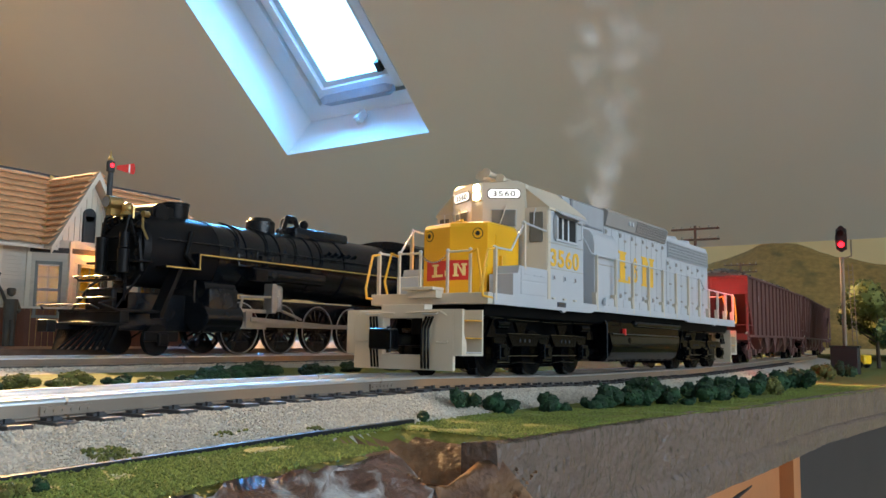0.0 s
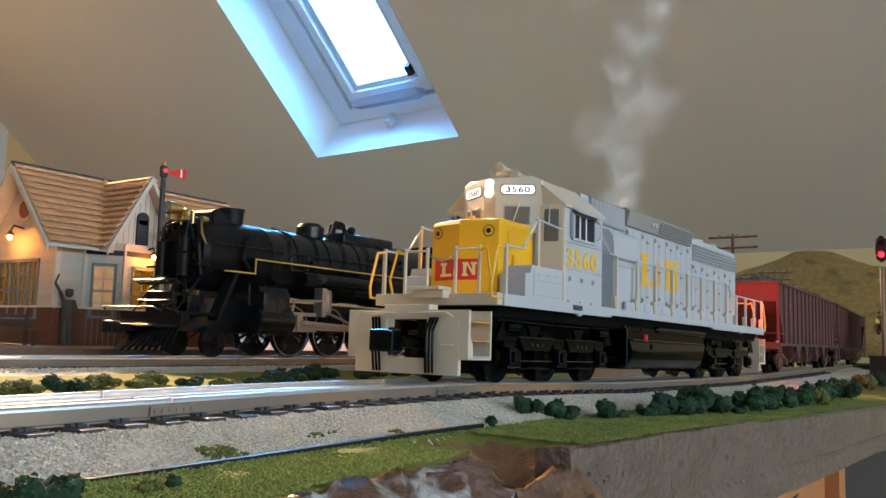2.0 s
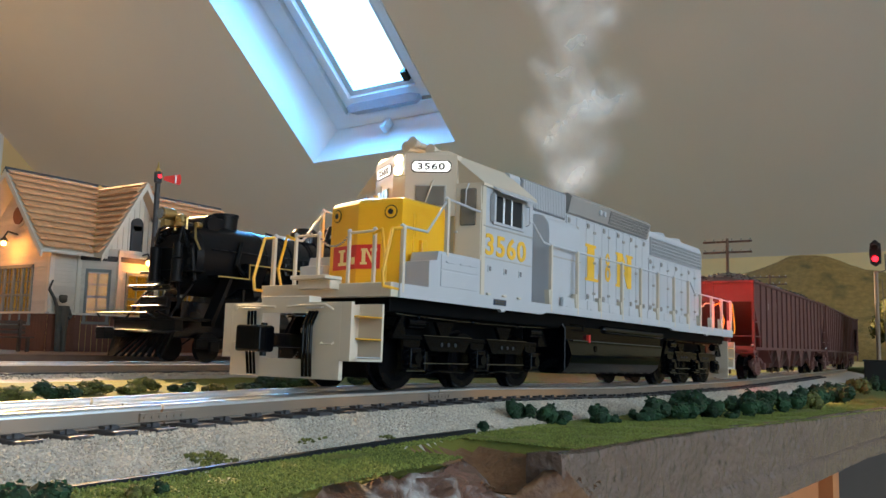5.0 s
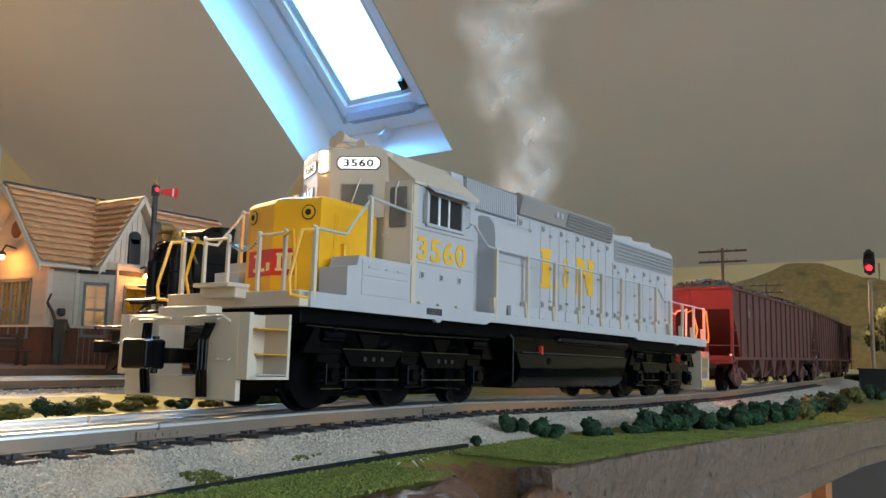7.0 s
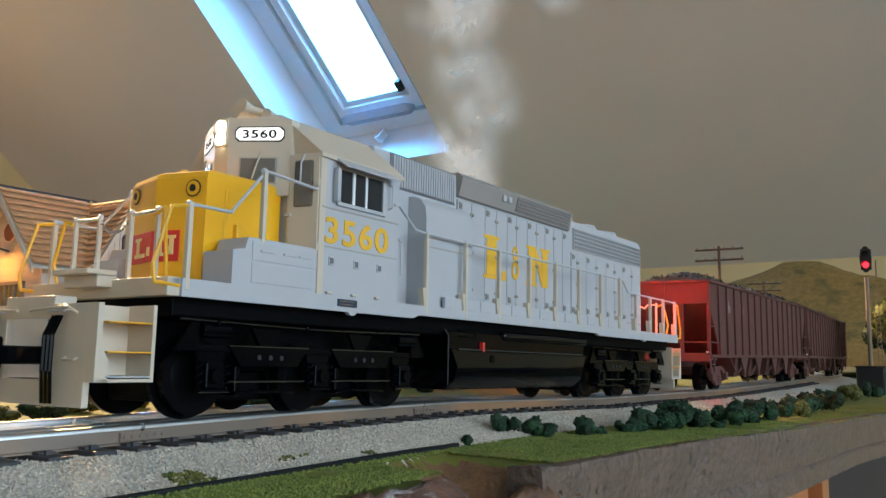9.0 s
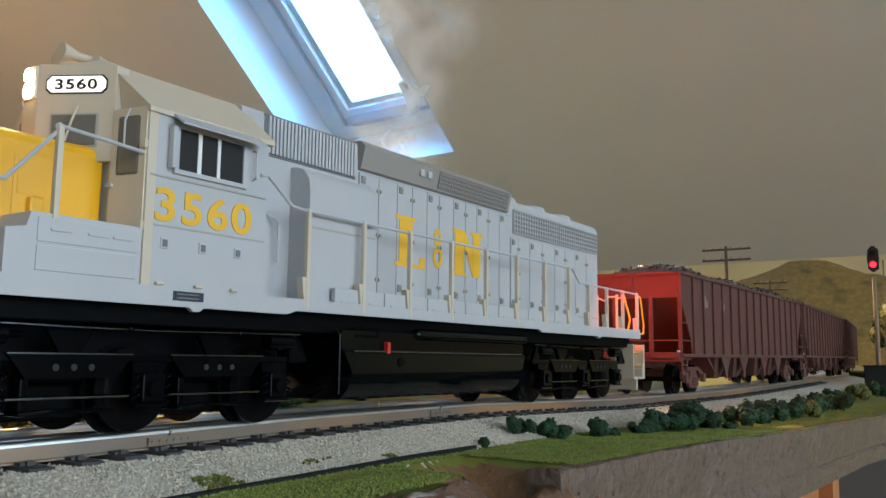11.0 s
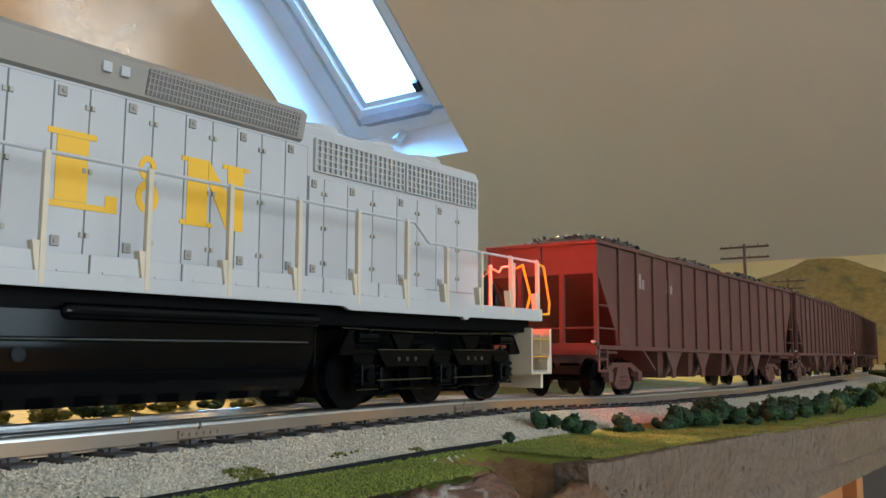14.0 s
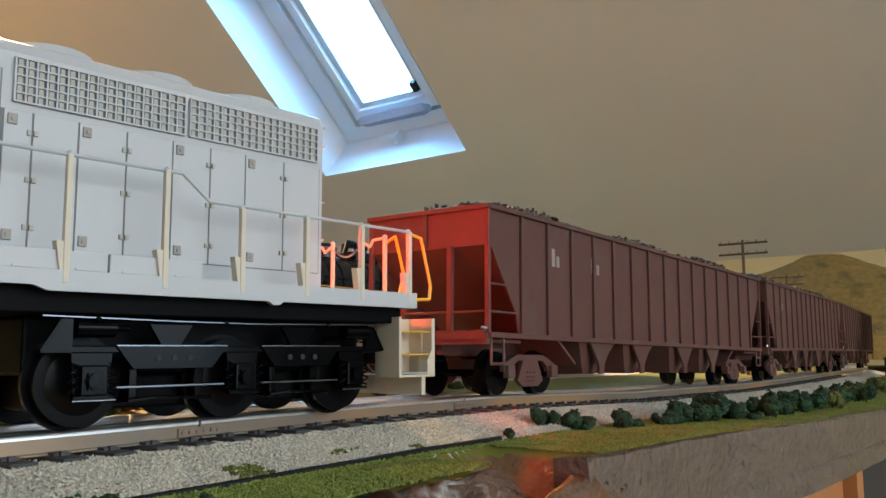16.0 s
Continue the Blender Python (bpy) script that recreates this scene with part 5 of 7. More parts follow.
    # trucks
    def truck(x0, axles, flip):
        t = P("truck", Shape().box(axles[0] - 0.012, axles[-1] + 0.012, -0.0150, 0.0150, 0.0125, 0.0268, 0.0008), M_UNDER, "black three-axle truck")
        # dark block added between the wheels to hide the bright ground behind
        P("dark_filler", Shape().box(axles[0] - 0.006, axles[-1] + 0.006, -0.0120, 0.0120, 0.0035, 0.0124, 0.0008), M_UNDER, parent=t)
        for sd in (-1, 1):
            yo = lambda a, b: sorted((sd * a, sd * b))
            s = Shape()
            a0, a1, a2 = axles
            s.box(a0 - 0.0115, a2 + 0.0115, *yo(0.0245, 0.0262), 0.0178, 0.0196, 0.0003)
            for a, b in ((a0, a1), (a1, a2)):
                s.prism([(a + 0.0055, 0.0196), (a + 0.0100, 0.0140), (b - 0.0100, 0.0140), (b - 0.0055, 0.0196)], "y", *yo(0.0248, 0.0268))
            for a in axles:
                s.prism([(a - 0.0050, 0.0180), (a + 0.0050, 0.0180), (a + 0.0042, 0.0075), (a - 0.0042, 0.0075)], "y", *yo(0.0246, 0.0258))
            P("side_frame", s, M_TRUCK, parent=t)
            for c, k in ((a0, -1), (a2, 1)):
                P("end_bracket", Shape().prism([(c + k * 0.0125, 0.0180), (c + k * 0.0080, 0.0258), (c + k * 0.0052, 0.0258), (c + k * 0.0052, 0.0180)], "y", *yo(0.0250, 0.0266)).tube([(c + k * 0.0125, sd * 0.0266, 0.0184), (c + k * 0.0080, sd * 0.0266, 0.0256)], 0.0004), M_TRUCK, parent=t)
                # thin bright strip added as a highlight below the journal box
                P("box_glint", Shape().box(c - 0.0052, c + 0.0052, *yo(0.0276, 0.0279), 0.0066, 0.0069), M_GLINT, parent=t)
            for a, b in ((a0, a1), (a1, a2)):
                # bright strip added as the highlight along the frame's top
                P("frame_glint", Shape().box(a + 0.0055, b - 0.0055, *yo(0.0262, 0.0269), 0.0195, 0.0198), M_GLINT, parent=t)
                m = (a + b) / 2
                for k in (-1, 0, 1):
                    P("frame_hole", Shape().cyl((m + 0.0045 * k, sd * 0.0266, 0.0165), (m + 0.0045 * k, sd * 0.02705, 0.0165), 0.0008, 10), M_DARK, parent=t)
                P("brake_rod", Shape().cyl((a + 0.006, sd * 0.0262, 0.0096), (b - 0.006, sd * 0.0262, 0.0096), 0.00035, 6), M_GLINT, parent=t)
                P("brake_shoe", Shape().box(a + 0.0105, a + 0.0125, *yo(0.0160, 0.0240), 0.0055, 0.0140, 0.0003).tube([(a + 0.0095, sd * 0.0255, 0.0062), (a + 0.0160, sd * 0.0262, 0.0068), (b - 0.0095, sd * 0.0255, 0.0062)], 0.0005), M_TRUCK, parent=t)
                P("hanger", Shape().prism([(m - 0.006, 0.0250), (m + 0.006, 0.0250), (m + 0.0025, 0.0196), (m - 0.0025, 0.0196)], "y", *yo(0.0235, 0.0250)), M_TRUCK, parent=t)
            for a in axles:
                j = P("journal_box", Shape().box(a - 0.0032, a + 0.0032, *yo(0.0255, 0.0280), 0.0078, 0.0150, 0.0004).cyl((a, sd * 0.0275, 0.0112), (a, sd * 0.0292, 0.0112), 0.0021, 12).box(a - 0.0048, a + 0.0048, *yo(0.0258, 0.0276), 0.0068, 0.0075), M_TRUCK, parent=t)
                for dx in (-0.0016, 0.0016):
                    for dz in (-0.0016, 0.0016):
                        P("bolt", Shape().cyl((a + dx, sd * 0.0278, 0.0112 + dz), (a + dx, sd * 0.0287, 0.0112 + dz), 0.00038, 6), M_TRUCK, parent=j)
                for dx in (-0.0046, 0.0046):
                    sp = Shape()
                    pts = [(a + dx + 0.0010 * math.cos(k * 0.9), sd * 0.0268 + 0.0010 * math.sin(k * 0.9), 0.0078 + 0.00033 * k) for k in range(24)]
                    sp.tube(pts, 0.00028, 4)
                    P("coil_spring", sp, M_TRUCK, parent=j)
            for a in (a0 - 0.0005, a2 + 0.0005):
                P("brake_cylinder", Shape().cyl((a - 0.004, sd * 0.0258, 0.0238), (a + 0.0055, sd * 0.0258, 0.0238), 0.0023, 14).cyl((a + 0.0055, sd * 0.0258, 0.0238), (a + 0.0095, sd * 0.0258, 0.0238), 0.0008, 8), M_TRUCK, "", True, t)
            P("air_line", Shape().tube([(a0 - 0.013, sd * 0.0282, 0.0264), (a0 + 0.02, sd * 0.0282, 0.0258), (a1, sd * 0.0282, 0.0256), (a2 + 0.008, sd * 0.0282, 0.0262)], 0.00028), M_GLINT, parent=t)
            for k in range(3):
                P("pipe_clamp", Shape().ball((a0 + 0.035 * k, sd * 0.0282, 0.0258), 0.0009), M_TRUCK, parent=t)
        return t
    fr, rr = [0.0490, 0.0918, 0.1350], [0.3050, 0.3470, 0.3865]
    truck(0.0918, fr, 1)
    truck(0.3470, rr, -1)
    wheel = Shape().cyl((0, -0.0020, 0), (0, 0.0020, 0), 0.0108, 32).cyl((0, 0.0018, 0), (0, 0.0034, 0), 0.0121, 32).cyl((0, -0.0026, 0), (0, -0.0019, 0), 0.0040, 24, 0.0088)
    wme = mesh_of("wheel", wheel, M_WHEEL, smooth=True)
    axle = mesh_of("wheelset", Shape().cyl((0, -0.016, 0), (0, 0.016, 0), 0.002, 8), M_WHEEL)
    ws = []
    for x in fr + rr:
        w = share("wheelset", axle, L, pose(x, 0, 0.0109))
        share("wheel", wme, w, pose(0, -0.0172, 0))
        share("wheel", wme, w, pose(0, 0.0172, 0, 0, 0, 180))
        ws.append((w, x))
    return L, ws


loco, loco_wheels = diesel()


# ---- coal hoppers: x runs back from the front end, z up from the rail ----
def hopper():
    H = thing("coal_hopper", "weathered red-brown coal hopper heaped with black coal", "hopper car", "coal hoppers in the train")
    P = lambda name, s, m, label="", smooth=False, parent=H: part(name, s, m, parent, label, smooth)
    LEN, W, Z0, Z1 = 0.360, 0.0305, 0.0250, 0.0748
    for sd in (-1, 1):
        y0, y1 = sorted((sd * W, sd * (W - 0.0008)))
        side = P("side_sheet", Shape().prism([(0.024, Z0), (LEN - 0.024, Z0), (LEN - 0.022, 0.033), (LEN - 0.0015, 0.0620), (LEN - 0.0015, Z1), (0.0015, Z1), (0.0015, 0.0620), (0.022, 0.033)], "y", y0, y1), M_BROWN)
        rib = mesh_of("side_rib", Shape().box(-0.0010, 0.0010, min(0, sd * 0.0013), max(0, sd * 0.0013), Z0, Z1, 0.0002), M_BROWN)
        for i in range(15):
            share("side_rib", rib, side, pose(0.0255 + (LEN - 0.051) * i / 14, sd * W, 0))
        P("top_chord", Shape().box(0, LEN, min(sd * (W - 0.001), sd * (W + 0.0018)), max(sd * (W - 0.001), sd * (W + 0.0018)), Z1 - 0.0004, Z1 + 0.0016, 0.0003), M_BROWN)
        P("side_sill", Shape().box(0.001, LEN - 0.001, min(sd * (W - 0.001), sd * (W + 0.0014)), max(sd * (W - 0.001), sd * (W + 0.0014)), Z0 - 0.0018, Z0 + 0.0004, 0.0003), M_BROWN)
        for x, d in ((0.0, 1), (LEN, -1)):
            P("corner_post", Shape().box(min(x, x + 0.0016 * d), max(x, x + 0.0016 * d), min(sd * (W - 0.0012), sd * (W + 0.0010)), max(sd * (W - 0.0012), sd * (W + 0.0010)), Z0, Z1, 0.0002), M_BROWN)
            for z, k in ((0.0335, 0.021), (0.0445, 0.0135)):
                P("grab_iron", Shape().tube([(x + 0.001 * d, sd * (W + 0.0008), z), (x + k * d, sd * (W + 0.0008), z)], 0.0005), M_BROWN)
            P("corner_step", Shape().tube([(x + 0.003 * d, sd * W, 0.0240), (x + 0.003 * d, sd * W, 0.0130), (x + 0.012 * d, sd * W, 0.0130), (x + 0.012 * d, sd * W, 0.0240)], 0.0006).tube([(x + 0.003 * d, sd * W, 0.0185), (x + 0.012 * d, sd * W, 0.0185)], 0.0006), M_BROWN)
        # worn, illegible lettering as plain bars
        pale = mat("worn_white_lettering", (0.30, 0.24, 0.23), 0.8, vary=0.3, scale=500)
        for i, x in enumerate((0.0520, 0.0560, 0.0900, 0.0960)):
            P("lettering_bar", Shape().box(x, x + 0.0028, *sorted((sd * W, sd * (W + 0.0001))), 0.0560, 0.0610 if i % 2 else 0.0640), pale)
    for x, d in ((0.0, 1), (LEN, -1)):
        e = P("end_panel", Shape().box(min(x + 0.0006 * d, x + 0.0014 * d), max(x + 0.0006 * d, x + 0.0014 * d), -W, W, 0.0600, Z1), M_BROWN)
        P("end_chord", Shape().box(min(x - 0.0012 * d, x + 0.0016 * d), max(x - 0.0012 * d, x + 0.0016 * d), -W - 0.0015, W + 0.0015, Z1 - 0.0004, Z1 + 0.0016, 0.0003), M_BROWN)
        P("slope_sheet", Shape().prism([(x + 0.0012 * d, 0.0602), (x + 0.0012 * d, 0.0616), (x + 0.075 * d, 0.0140), (x + 0.075 * d, 0.0126)], "y", -W + 0.0012, W - 0.0012), M_BROWN)
        P("end_sill", Shape().box(min(x, x + 0.0035 * d), max(x, x + 0.0035 * d), -W, W, 0.0205, 0.0262, 0.0003), M_BROWN)
        P("end_rail", Shape().tube([(x + 0.0005 * d, -W, 0.0335), (x + 0.0005 * d, W, 0.0335)], 0.0006), M_BROWN)
        for y in (-0.0120, 0.0120):
            P("end_post", Shape().box(min(x, x + 0.0018 * d), max(x, x + 0.0018 * d), y - 0.0012, y + 0.0012, 0.0250, 0.0610), M_BROWN)
        P("end_post", Shape().box(min(x, x - 0.0012 * d), max(x, x - 0.0012 * d), -0.0008, 0.0008, 0.0610, Z1), M_BROWN)
        P("end_platform", Shape().box(min(x, x + 0.03 * d), max(x, x + 0.03 * d), -W + 0.003, W - 0.003, 0.0215, 0.0228), M_BROWN)
        P("brake_hose_head", Shape().ball((x - 0.0006 * d, -W + 0.001, 0.0268), 0.0015, 2).ball((x - 0.0006 * d, W - 0.001, 0.0268), 0.0015, 2), M_STEEL)
        P("coupler", Shape().box(min(x - 0.009 * d, x + 0.01 * d), max(x - 0.009 * d, x + 0.01 * d), -0.0028, 0.0028, 0.0140, 0.0182, 0.0005).box(min(x - 0.0135 * d, x - 0.0075 * d), max(x - 0.0135 * d, x - 0.0075 * d), -0.0048, 0.0048, 0.0125, 0.0200, 0.0007), M_TRUCK)
    P("centre_sill", Shape().box(0.004, LEN - 0.004, -0.0055, 0.0055, 0.0165, 0.0225), M_BROWN)
    for c in (0.1010, 0.1490, 0.2110, 0.2590):
        b = P("hopper_bay", Shape().loft([[(c - 0.021, -W + 0.002, Z0), (c + 0.021, -W + 0.002, Z0), (c + 0.021, W - 0.002, Z0), (c - 0.021, W - 0.002, Z0)], [(c - 0.006, -W + 0.008, 0.0085), (c + 0.006, -W + 0.008, 0.0085), (c + 0.006, W - 0.008, 0.0085), (c - 0.006, W - 0.008, 0.0085)]]), M_BROWN)
        for sd in (-1, 1):
            P("bay_flange", Shape().prism([(c - 0.0125 + k, Z0 - 0.001) for k in (0, 0.025)] + [(c + 0.0030, 0.0135), (c + 0.0022, 0.0085), (c - 0.0022, 0.0085), (c - 0.0030, 0.0135)], "y", *sorted((sd * (W - 0.0005), sd * (W - 0.0016)))), M_BROWN, parent=b)
    # coal load
    c = Shape()
    rows = []
    for x in np.linspace(0.004, LEN - 0.004, 90):
        row = []
        for y in np.linspace(-W + 0.0012, W - 0.0012, 14):
            k = 1 - (y / W) ** 2
            z = Z1 - 0.0010 + 0.0130 * k * (0.45 + 0.55 * abs(math.sin((x - 0.01) * 27.0))) * min(1, (x - 0.003) / 0.012, (LEN - 0.003 - x) / 0.012) + 0.0010 * fbm(x, y, 160, 3)
            row.append((x, y, z))
        rows.append(row)
    coal = P("coal_load", c.loft(rows, closed=False), M_COAL, "heaped black coal")
    rng = np.random.default_rng(5)
    lumps = Shape()
    for _ in range(700):
        i, j = rng.integers(0, 90), rng.integers(1, 13)
        x, y, z = rows[i][j]
        lumps.hull([(x + rng.normal(0, 0.0009), y + rng.normal(0, 0.0009), z + 0.0003 + rng.normal(0, 0.0007)) for _ in range(6)])
    o = P("coal_lump", lumps, M_COAL)
    o["kind"] = "stuff"
    # trucks
    for x in (0.0430, LEN - 0.0430):
        t = P("truck", Shape().box(x - 0.003, x + 0.003, -0.024, 0.024, 0.0085, 0.0150, 0.0004), M_BROWN, "cast side-frame truck")
        for sd in (-1, 1):
            f = Shape()
            y0, y1 = sorted((sd * 0.0225, sd * 0.0245))
            f.prism([(x - 0.0215, 0.0098), (x - 0.0215, 0.0130), (x - 0.0110, 0.0170), (x + 0.0110, 0.0170), (x + 0.0215, 0.0130), (x + 0.0215, 0.0098), (x + 0.0150, 0.0098), (x + 0.0145, 0.0118), (x + 0.0100, 0.0145), (x + 0.0060, 0.0145), (x + 0.0105, 0.0062), (x + 0.0062, 0.0035), (x - 0.0062, 0.0035), (x - 0.0105, 0.0062), (x - 0.0060, 0.0145), (x - 0.0100, 0.0145), (x - 0.0145, 0.0118), (x - 0.0150, 0.0098)], "y", y0, y1)
            P("side_frame", f, M_BROWN, parent=t)
            for k in (-0.0028, 0, 0.0028):
                sp = [(x + k + 0.0012 * math.cos(n), sd * 0.0238 + 0.0012 * math.sin(n), 0.0045 + 0.00030 * n) for n in range(20)]
                P("coil_spring", Shape().tube(sp, 0.0003, 4), M_BROWN, parent=t)
            for k in (-0.0180, 0.0180):
                P("journal_box", Shape().box(x + k - 0.0026, x + k + 0.0026, *sorted((sd * 0.0235, sd * 0.0265)), 0.0072, 0.0125, 0.0004), M_BROWN, parent=t)
    wme = mesh_of("wheel", Shape().cyl((0, -0.0019, 0), (0, 0.0019, 0), 0.0090, 28).cyl((0, 0.0018, 0), (0, 0.0033, 0), 0.0102, 28), M_WHEEL, smooth=True)
    axle = mesh_of("wheelset", Shape().cyl((0, -0.022, 0), (0, 0.022, 0), 0.0016, 8), M_WHEEL)
    for x in (0.0250, 0.0610, LEN - 0.0610, LEN - 0.0250):
        w = share("wheelset", axle, H, pose(x, 0, 0.0091))
        share("wheel", wme, w, pose(0, -0.0171, 0))
        share("wheel", wme, w, pose(0, 0.0171, 0, 0, 0, 180))
    return H


first = hopper()
cars = [first] + [copy_thing(first, Matrix.Identity(4)) for _ in range(2)]


# ---- the steam locomotive on the station track ----
def steam_engine():
    S = thing("steam_locomotive", "black model steam locomotive with gold-lined running board", "locomotive")
    S.location = (0, 0.232, Z2)
    iron = mat("black_engine_paint", (0.006, 0.0075, 0.0105), 0.26, vary=0.25, scale=120, bump=0.06, bscale=900, dirt_or_sheen=(0.016, 0.018, 0.022), dirt_or_sheen_at=0.58, dscale=70, spec=0.28)
    sooty = mat("graphite_smokebox", (0.007, 0.0072, 0.0085), 0.4, vary=0.3, scale=150, bump=0.15, bscale=700, spec=0.12)
    rods = mat("grey_side_rods", (0.34, 0.32, 0.30), 0.38, 0.5, vary=0.2, scale=200)
    gold = mat("gold_lining", (0.55, 0.36, 0.08), 0.45)
    brass = mat("brass_fitting", (0.42, 0.30, 0.12), 0.35, 0.9)
    P = lambda name, s, m=iron, label="", smooth=False, parent=S: part(name, s, m, parent, label, smooth)
    CZ, R = 0.0655, 0.0235

    def barrel(x0, x1, r0, r1, n=40):
        return Shape().cyl((x0, 0, CZ), (x1, 0, CZ), r0, n, r1)
    P("smokebox", barrel(0.2660, 0.3200, R, R), sooty, "graphite grey smokebox", True)
    P("boiler", barrel(0.3200, 0.4500, R * 0.985, R * 1.06), iron, "black cylindrical boiler", True)
    P("firebox", barrel(0.4500, 0.5300, R * 1.10, R * 1.10), iron, "", True)
    for x in (0.3205, 0.345, 0.378, 0.412, 0.449):
        P("boiler_band", barrel(x - 0.0008, x + 0.0008, R * 1.015 + (x - 0.32) * 0.014, R * 1.015 + (x - 0.32) * 0.014), iron, "", True)
    P("smokebox_front", Shape().cyl((0.2625, 0, CZ), (0.2660, 0, CZ), R * 0.90, 36, R * 1.0).cyl((0.2605, 0, CZ), (0.2628, 0, CZ), R * 0.62, 30, R * 0.7), sooty, "", True)
    for k in range(16):
        a = k * math.tau / 16
        P("door_dog", Shape().box(0.2595, 0.2625, -0.0010, 0.0010, R * 0.66, R * 0.80), sooty).matrix_basis = Matrix.Translation((0, 0, CZ)) @ pose(0, 0, 0, math.degrees(a), 0, 0)
    P("door_hinge", Shape().box(0.2590, 0.2615, -0.018, 0.016, CZ + 0.006, CZ + 0.008).box(0.2590, 0.2615, -0.018, 0.016, CZ - 0.008, CZ - 0.006), sooty)
    P("number_plate_disc", Shape().cyl((0.2590, 0, CZ), (0.2606, 0, CZ), 0.0050, 20), sooty)
    P("air_pump", Shape().cyl((0.2560, -0.0105, CZ - 0.016), (0.2560, -0.0105, CZ - 0.002), 0.0036, 16).cyl((0.2560, -0.0105, CZ - 0.001), (0.2560, -0.0105, CZ + 0.008), 0.0030, 16).cyl((0.2560, 0.0105, CZ - 0.016), (0.2560, 0.0105, CZ + 0.006), 0.0036, 16), sooty, "", True)
    P("stack", Shape().cyl((0.3020, 0, CZ + R - 0.002), (0.3020, 0, CZ + R + 0.0075), 0.0078, 28, 0.0085).cyl((0.3020, 0, CZ + R + 0.0075), (0.3020, 0, CZ + R + 0.0092), 0.0090, 28), sooty, "short wide smokestack", True)
    P("feedwater_heater", Shape().cyl((0.2800, -0.0125, CZ + R - 0.001), (0.2800, 0.0125, CZ + R - 0.001), 0.0066, 24).cyl((0.2800, -0.0140, CZ + R - 0.001), (0.2800, 0.0140, CZ + R - 0.001), 0.0052, 24).box(0.2800, 0.2930, -0.0095, 0.0095, CZ + R - 0.006, CZ + R + 0.0045, 0.001), sooty, "feedwater heater drum across the smokebox top", True)
    hl = P("headlamp", Shape().cyl((0.2500, 0, CZ + 0.0265), (0.2590, 0, CZ + 0.0265), 0.0042, 20).box(0.2515, 0.2660, -0.0020, 0.0020, CZ + 0.0190, CZ + 0.0230), brass, "", True)
    P("lamp_glass", Shape().cyl((0.2493, 0, CZ + 0.0265), (0.2502, 0, CZ + 0.0265), 0.0034, 18), M_STEEL, parent=hl)
    P("bell", Shape().ball((0.2600, -0.0070, CZ + 0.0235), 0.0038, 2).cyl((0.2600, -0.0070, CZ + 0.0190), (0.2600, -0.0070, CZ + 0.0215), 0.0045, 16, 0.0034).tube([(0.2600, -0.0125, CZ + 0.0170), (0.2600, -0.0125, CZ + 0.0245), (0.2600, -0.0015, CZ + 0.0245), (0.2600, -0.0015, CZ + 0.0170)], 0.0008), brass, "small brass bell")
    for x, r, h in ((0.3800, 0.0105, 0.0095), (0.3560, 0.0, 0.0)):
        if r:
            P("sand_dome", Shape().cyl((x, 0, CZ + R - 0.003), (x, 0, CZ + R + h - 0.003), r, 28).cyl((x, 0, CZ + R + h - 0.003), (x, 0, CZ + R + h), r, 28, r * 0.7), iron, "low round dome", True)
    P("steam_dome", Shape().box(0.4060, 0.4700, -0.011, 0.011, CZ + R - 0.004, CZ + R + 0.0065, 0.0025), iron, "", True)
    P("turret_pipes", Shape().tube([(0.398, -0.006, CZ + R + 0.003), (0.402, -0.006, CZ + R + 0.013), (0.412, -0.004, CZ + R + 0.013), (0.416, -0.004, CZ + R + 0.006)], 0.0020).tube([(0.406, 0.004, CZ + R), (0.408, 0.004, CZ + R + 0.012), (0.420, 0.004, CZ + R + 0.012)], 0.0018).ball((0.424, -0.003, CZ + R + 0.010), 0.0036, 2), sooty)
    for x in (0.43, 0.438, 0.446, 0.454, 0.462):
        P("stay_bolt_cap", Shape().cyl((x, -0.0235, CZ + 0.010), (x, -0.0262, CZ + 0.012), 0.0014, 8), iron)
    for x, a in ((0.335, 0.9), (0.362, 0.4), (0.392, 0.9), (0.420, 0.5)):
        for sd in (-1, 1):
            rr_ = 0.0243 + (x - 0.32) * 0.014
            P("sand_pipe", Shape().tube([(x + 0.004 * math.sin(t * 2), sd * rr_ * math.sin(t), CZ + rr_ * math.cos(t)) for t in np.linspace(0.15, 1.75, 8)], 0.0006), iron)
    for sd in (-1, 1):
        for x in (0.285, 0.315, 0.345, 0.375, 0.405, 0.435):
            P("rail_stanchion", Shape().ball((x, sd * 0.0255, CZ + 0.0055), 0.0010), iron)
        P("front_valve", Shape().ball((0.2640, sd * 0.0150, CZ + 0.0130), 0.0034, 2).tube([(0.2640, sd * 0.0150, CZ + 0.0130), (0.2600, sd * 0.0190, CZ + 0.0040), (0.2620, sd * 0.0200, CZ - 0.0150)], 0.0013).tube([(0.2620, sd * 0.0060, CZ + 0.0190), (0.2580, sd * 0.0130, CZ + 0.0150), (0.2600, sd * 0.0165, CZ + 0.0020)], 0.0009), sooty)
        P("front_pipe", Shape().tube([(0.2600, sd * 0.0070, CZ - 0.0160), (0.2540, sd * 0.0160, CZ - 0.0230), (0.2500, sd * 0.0210, CZ - 0.0330)], 0.0011), sooty)
        P("front_pipe", Shape().tube([(0.2560, sd * 0.0105, CZ + 0.0080), (0.2580, sd * 0.0110, CZ + 0.0180), (0.2680, sd * 0.0140, CZ + 0.0220)], 0.0009), sooty)
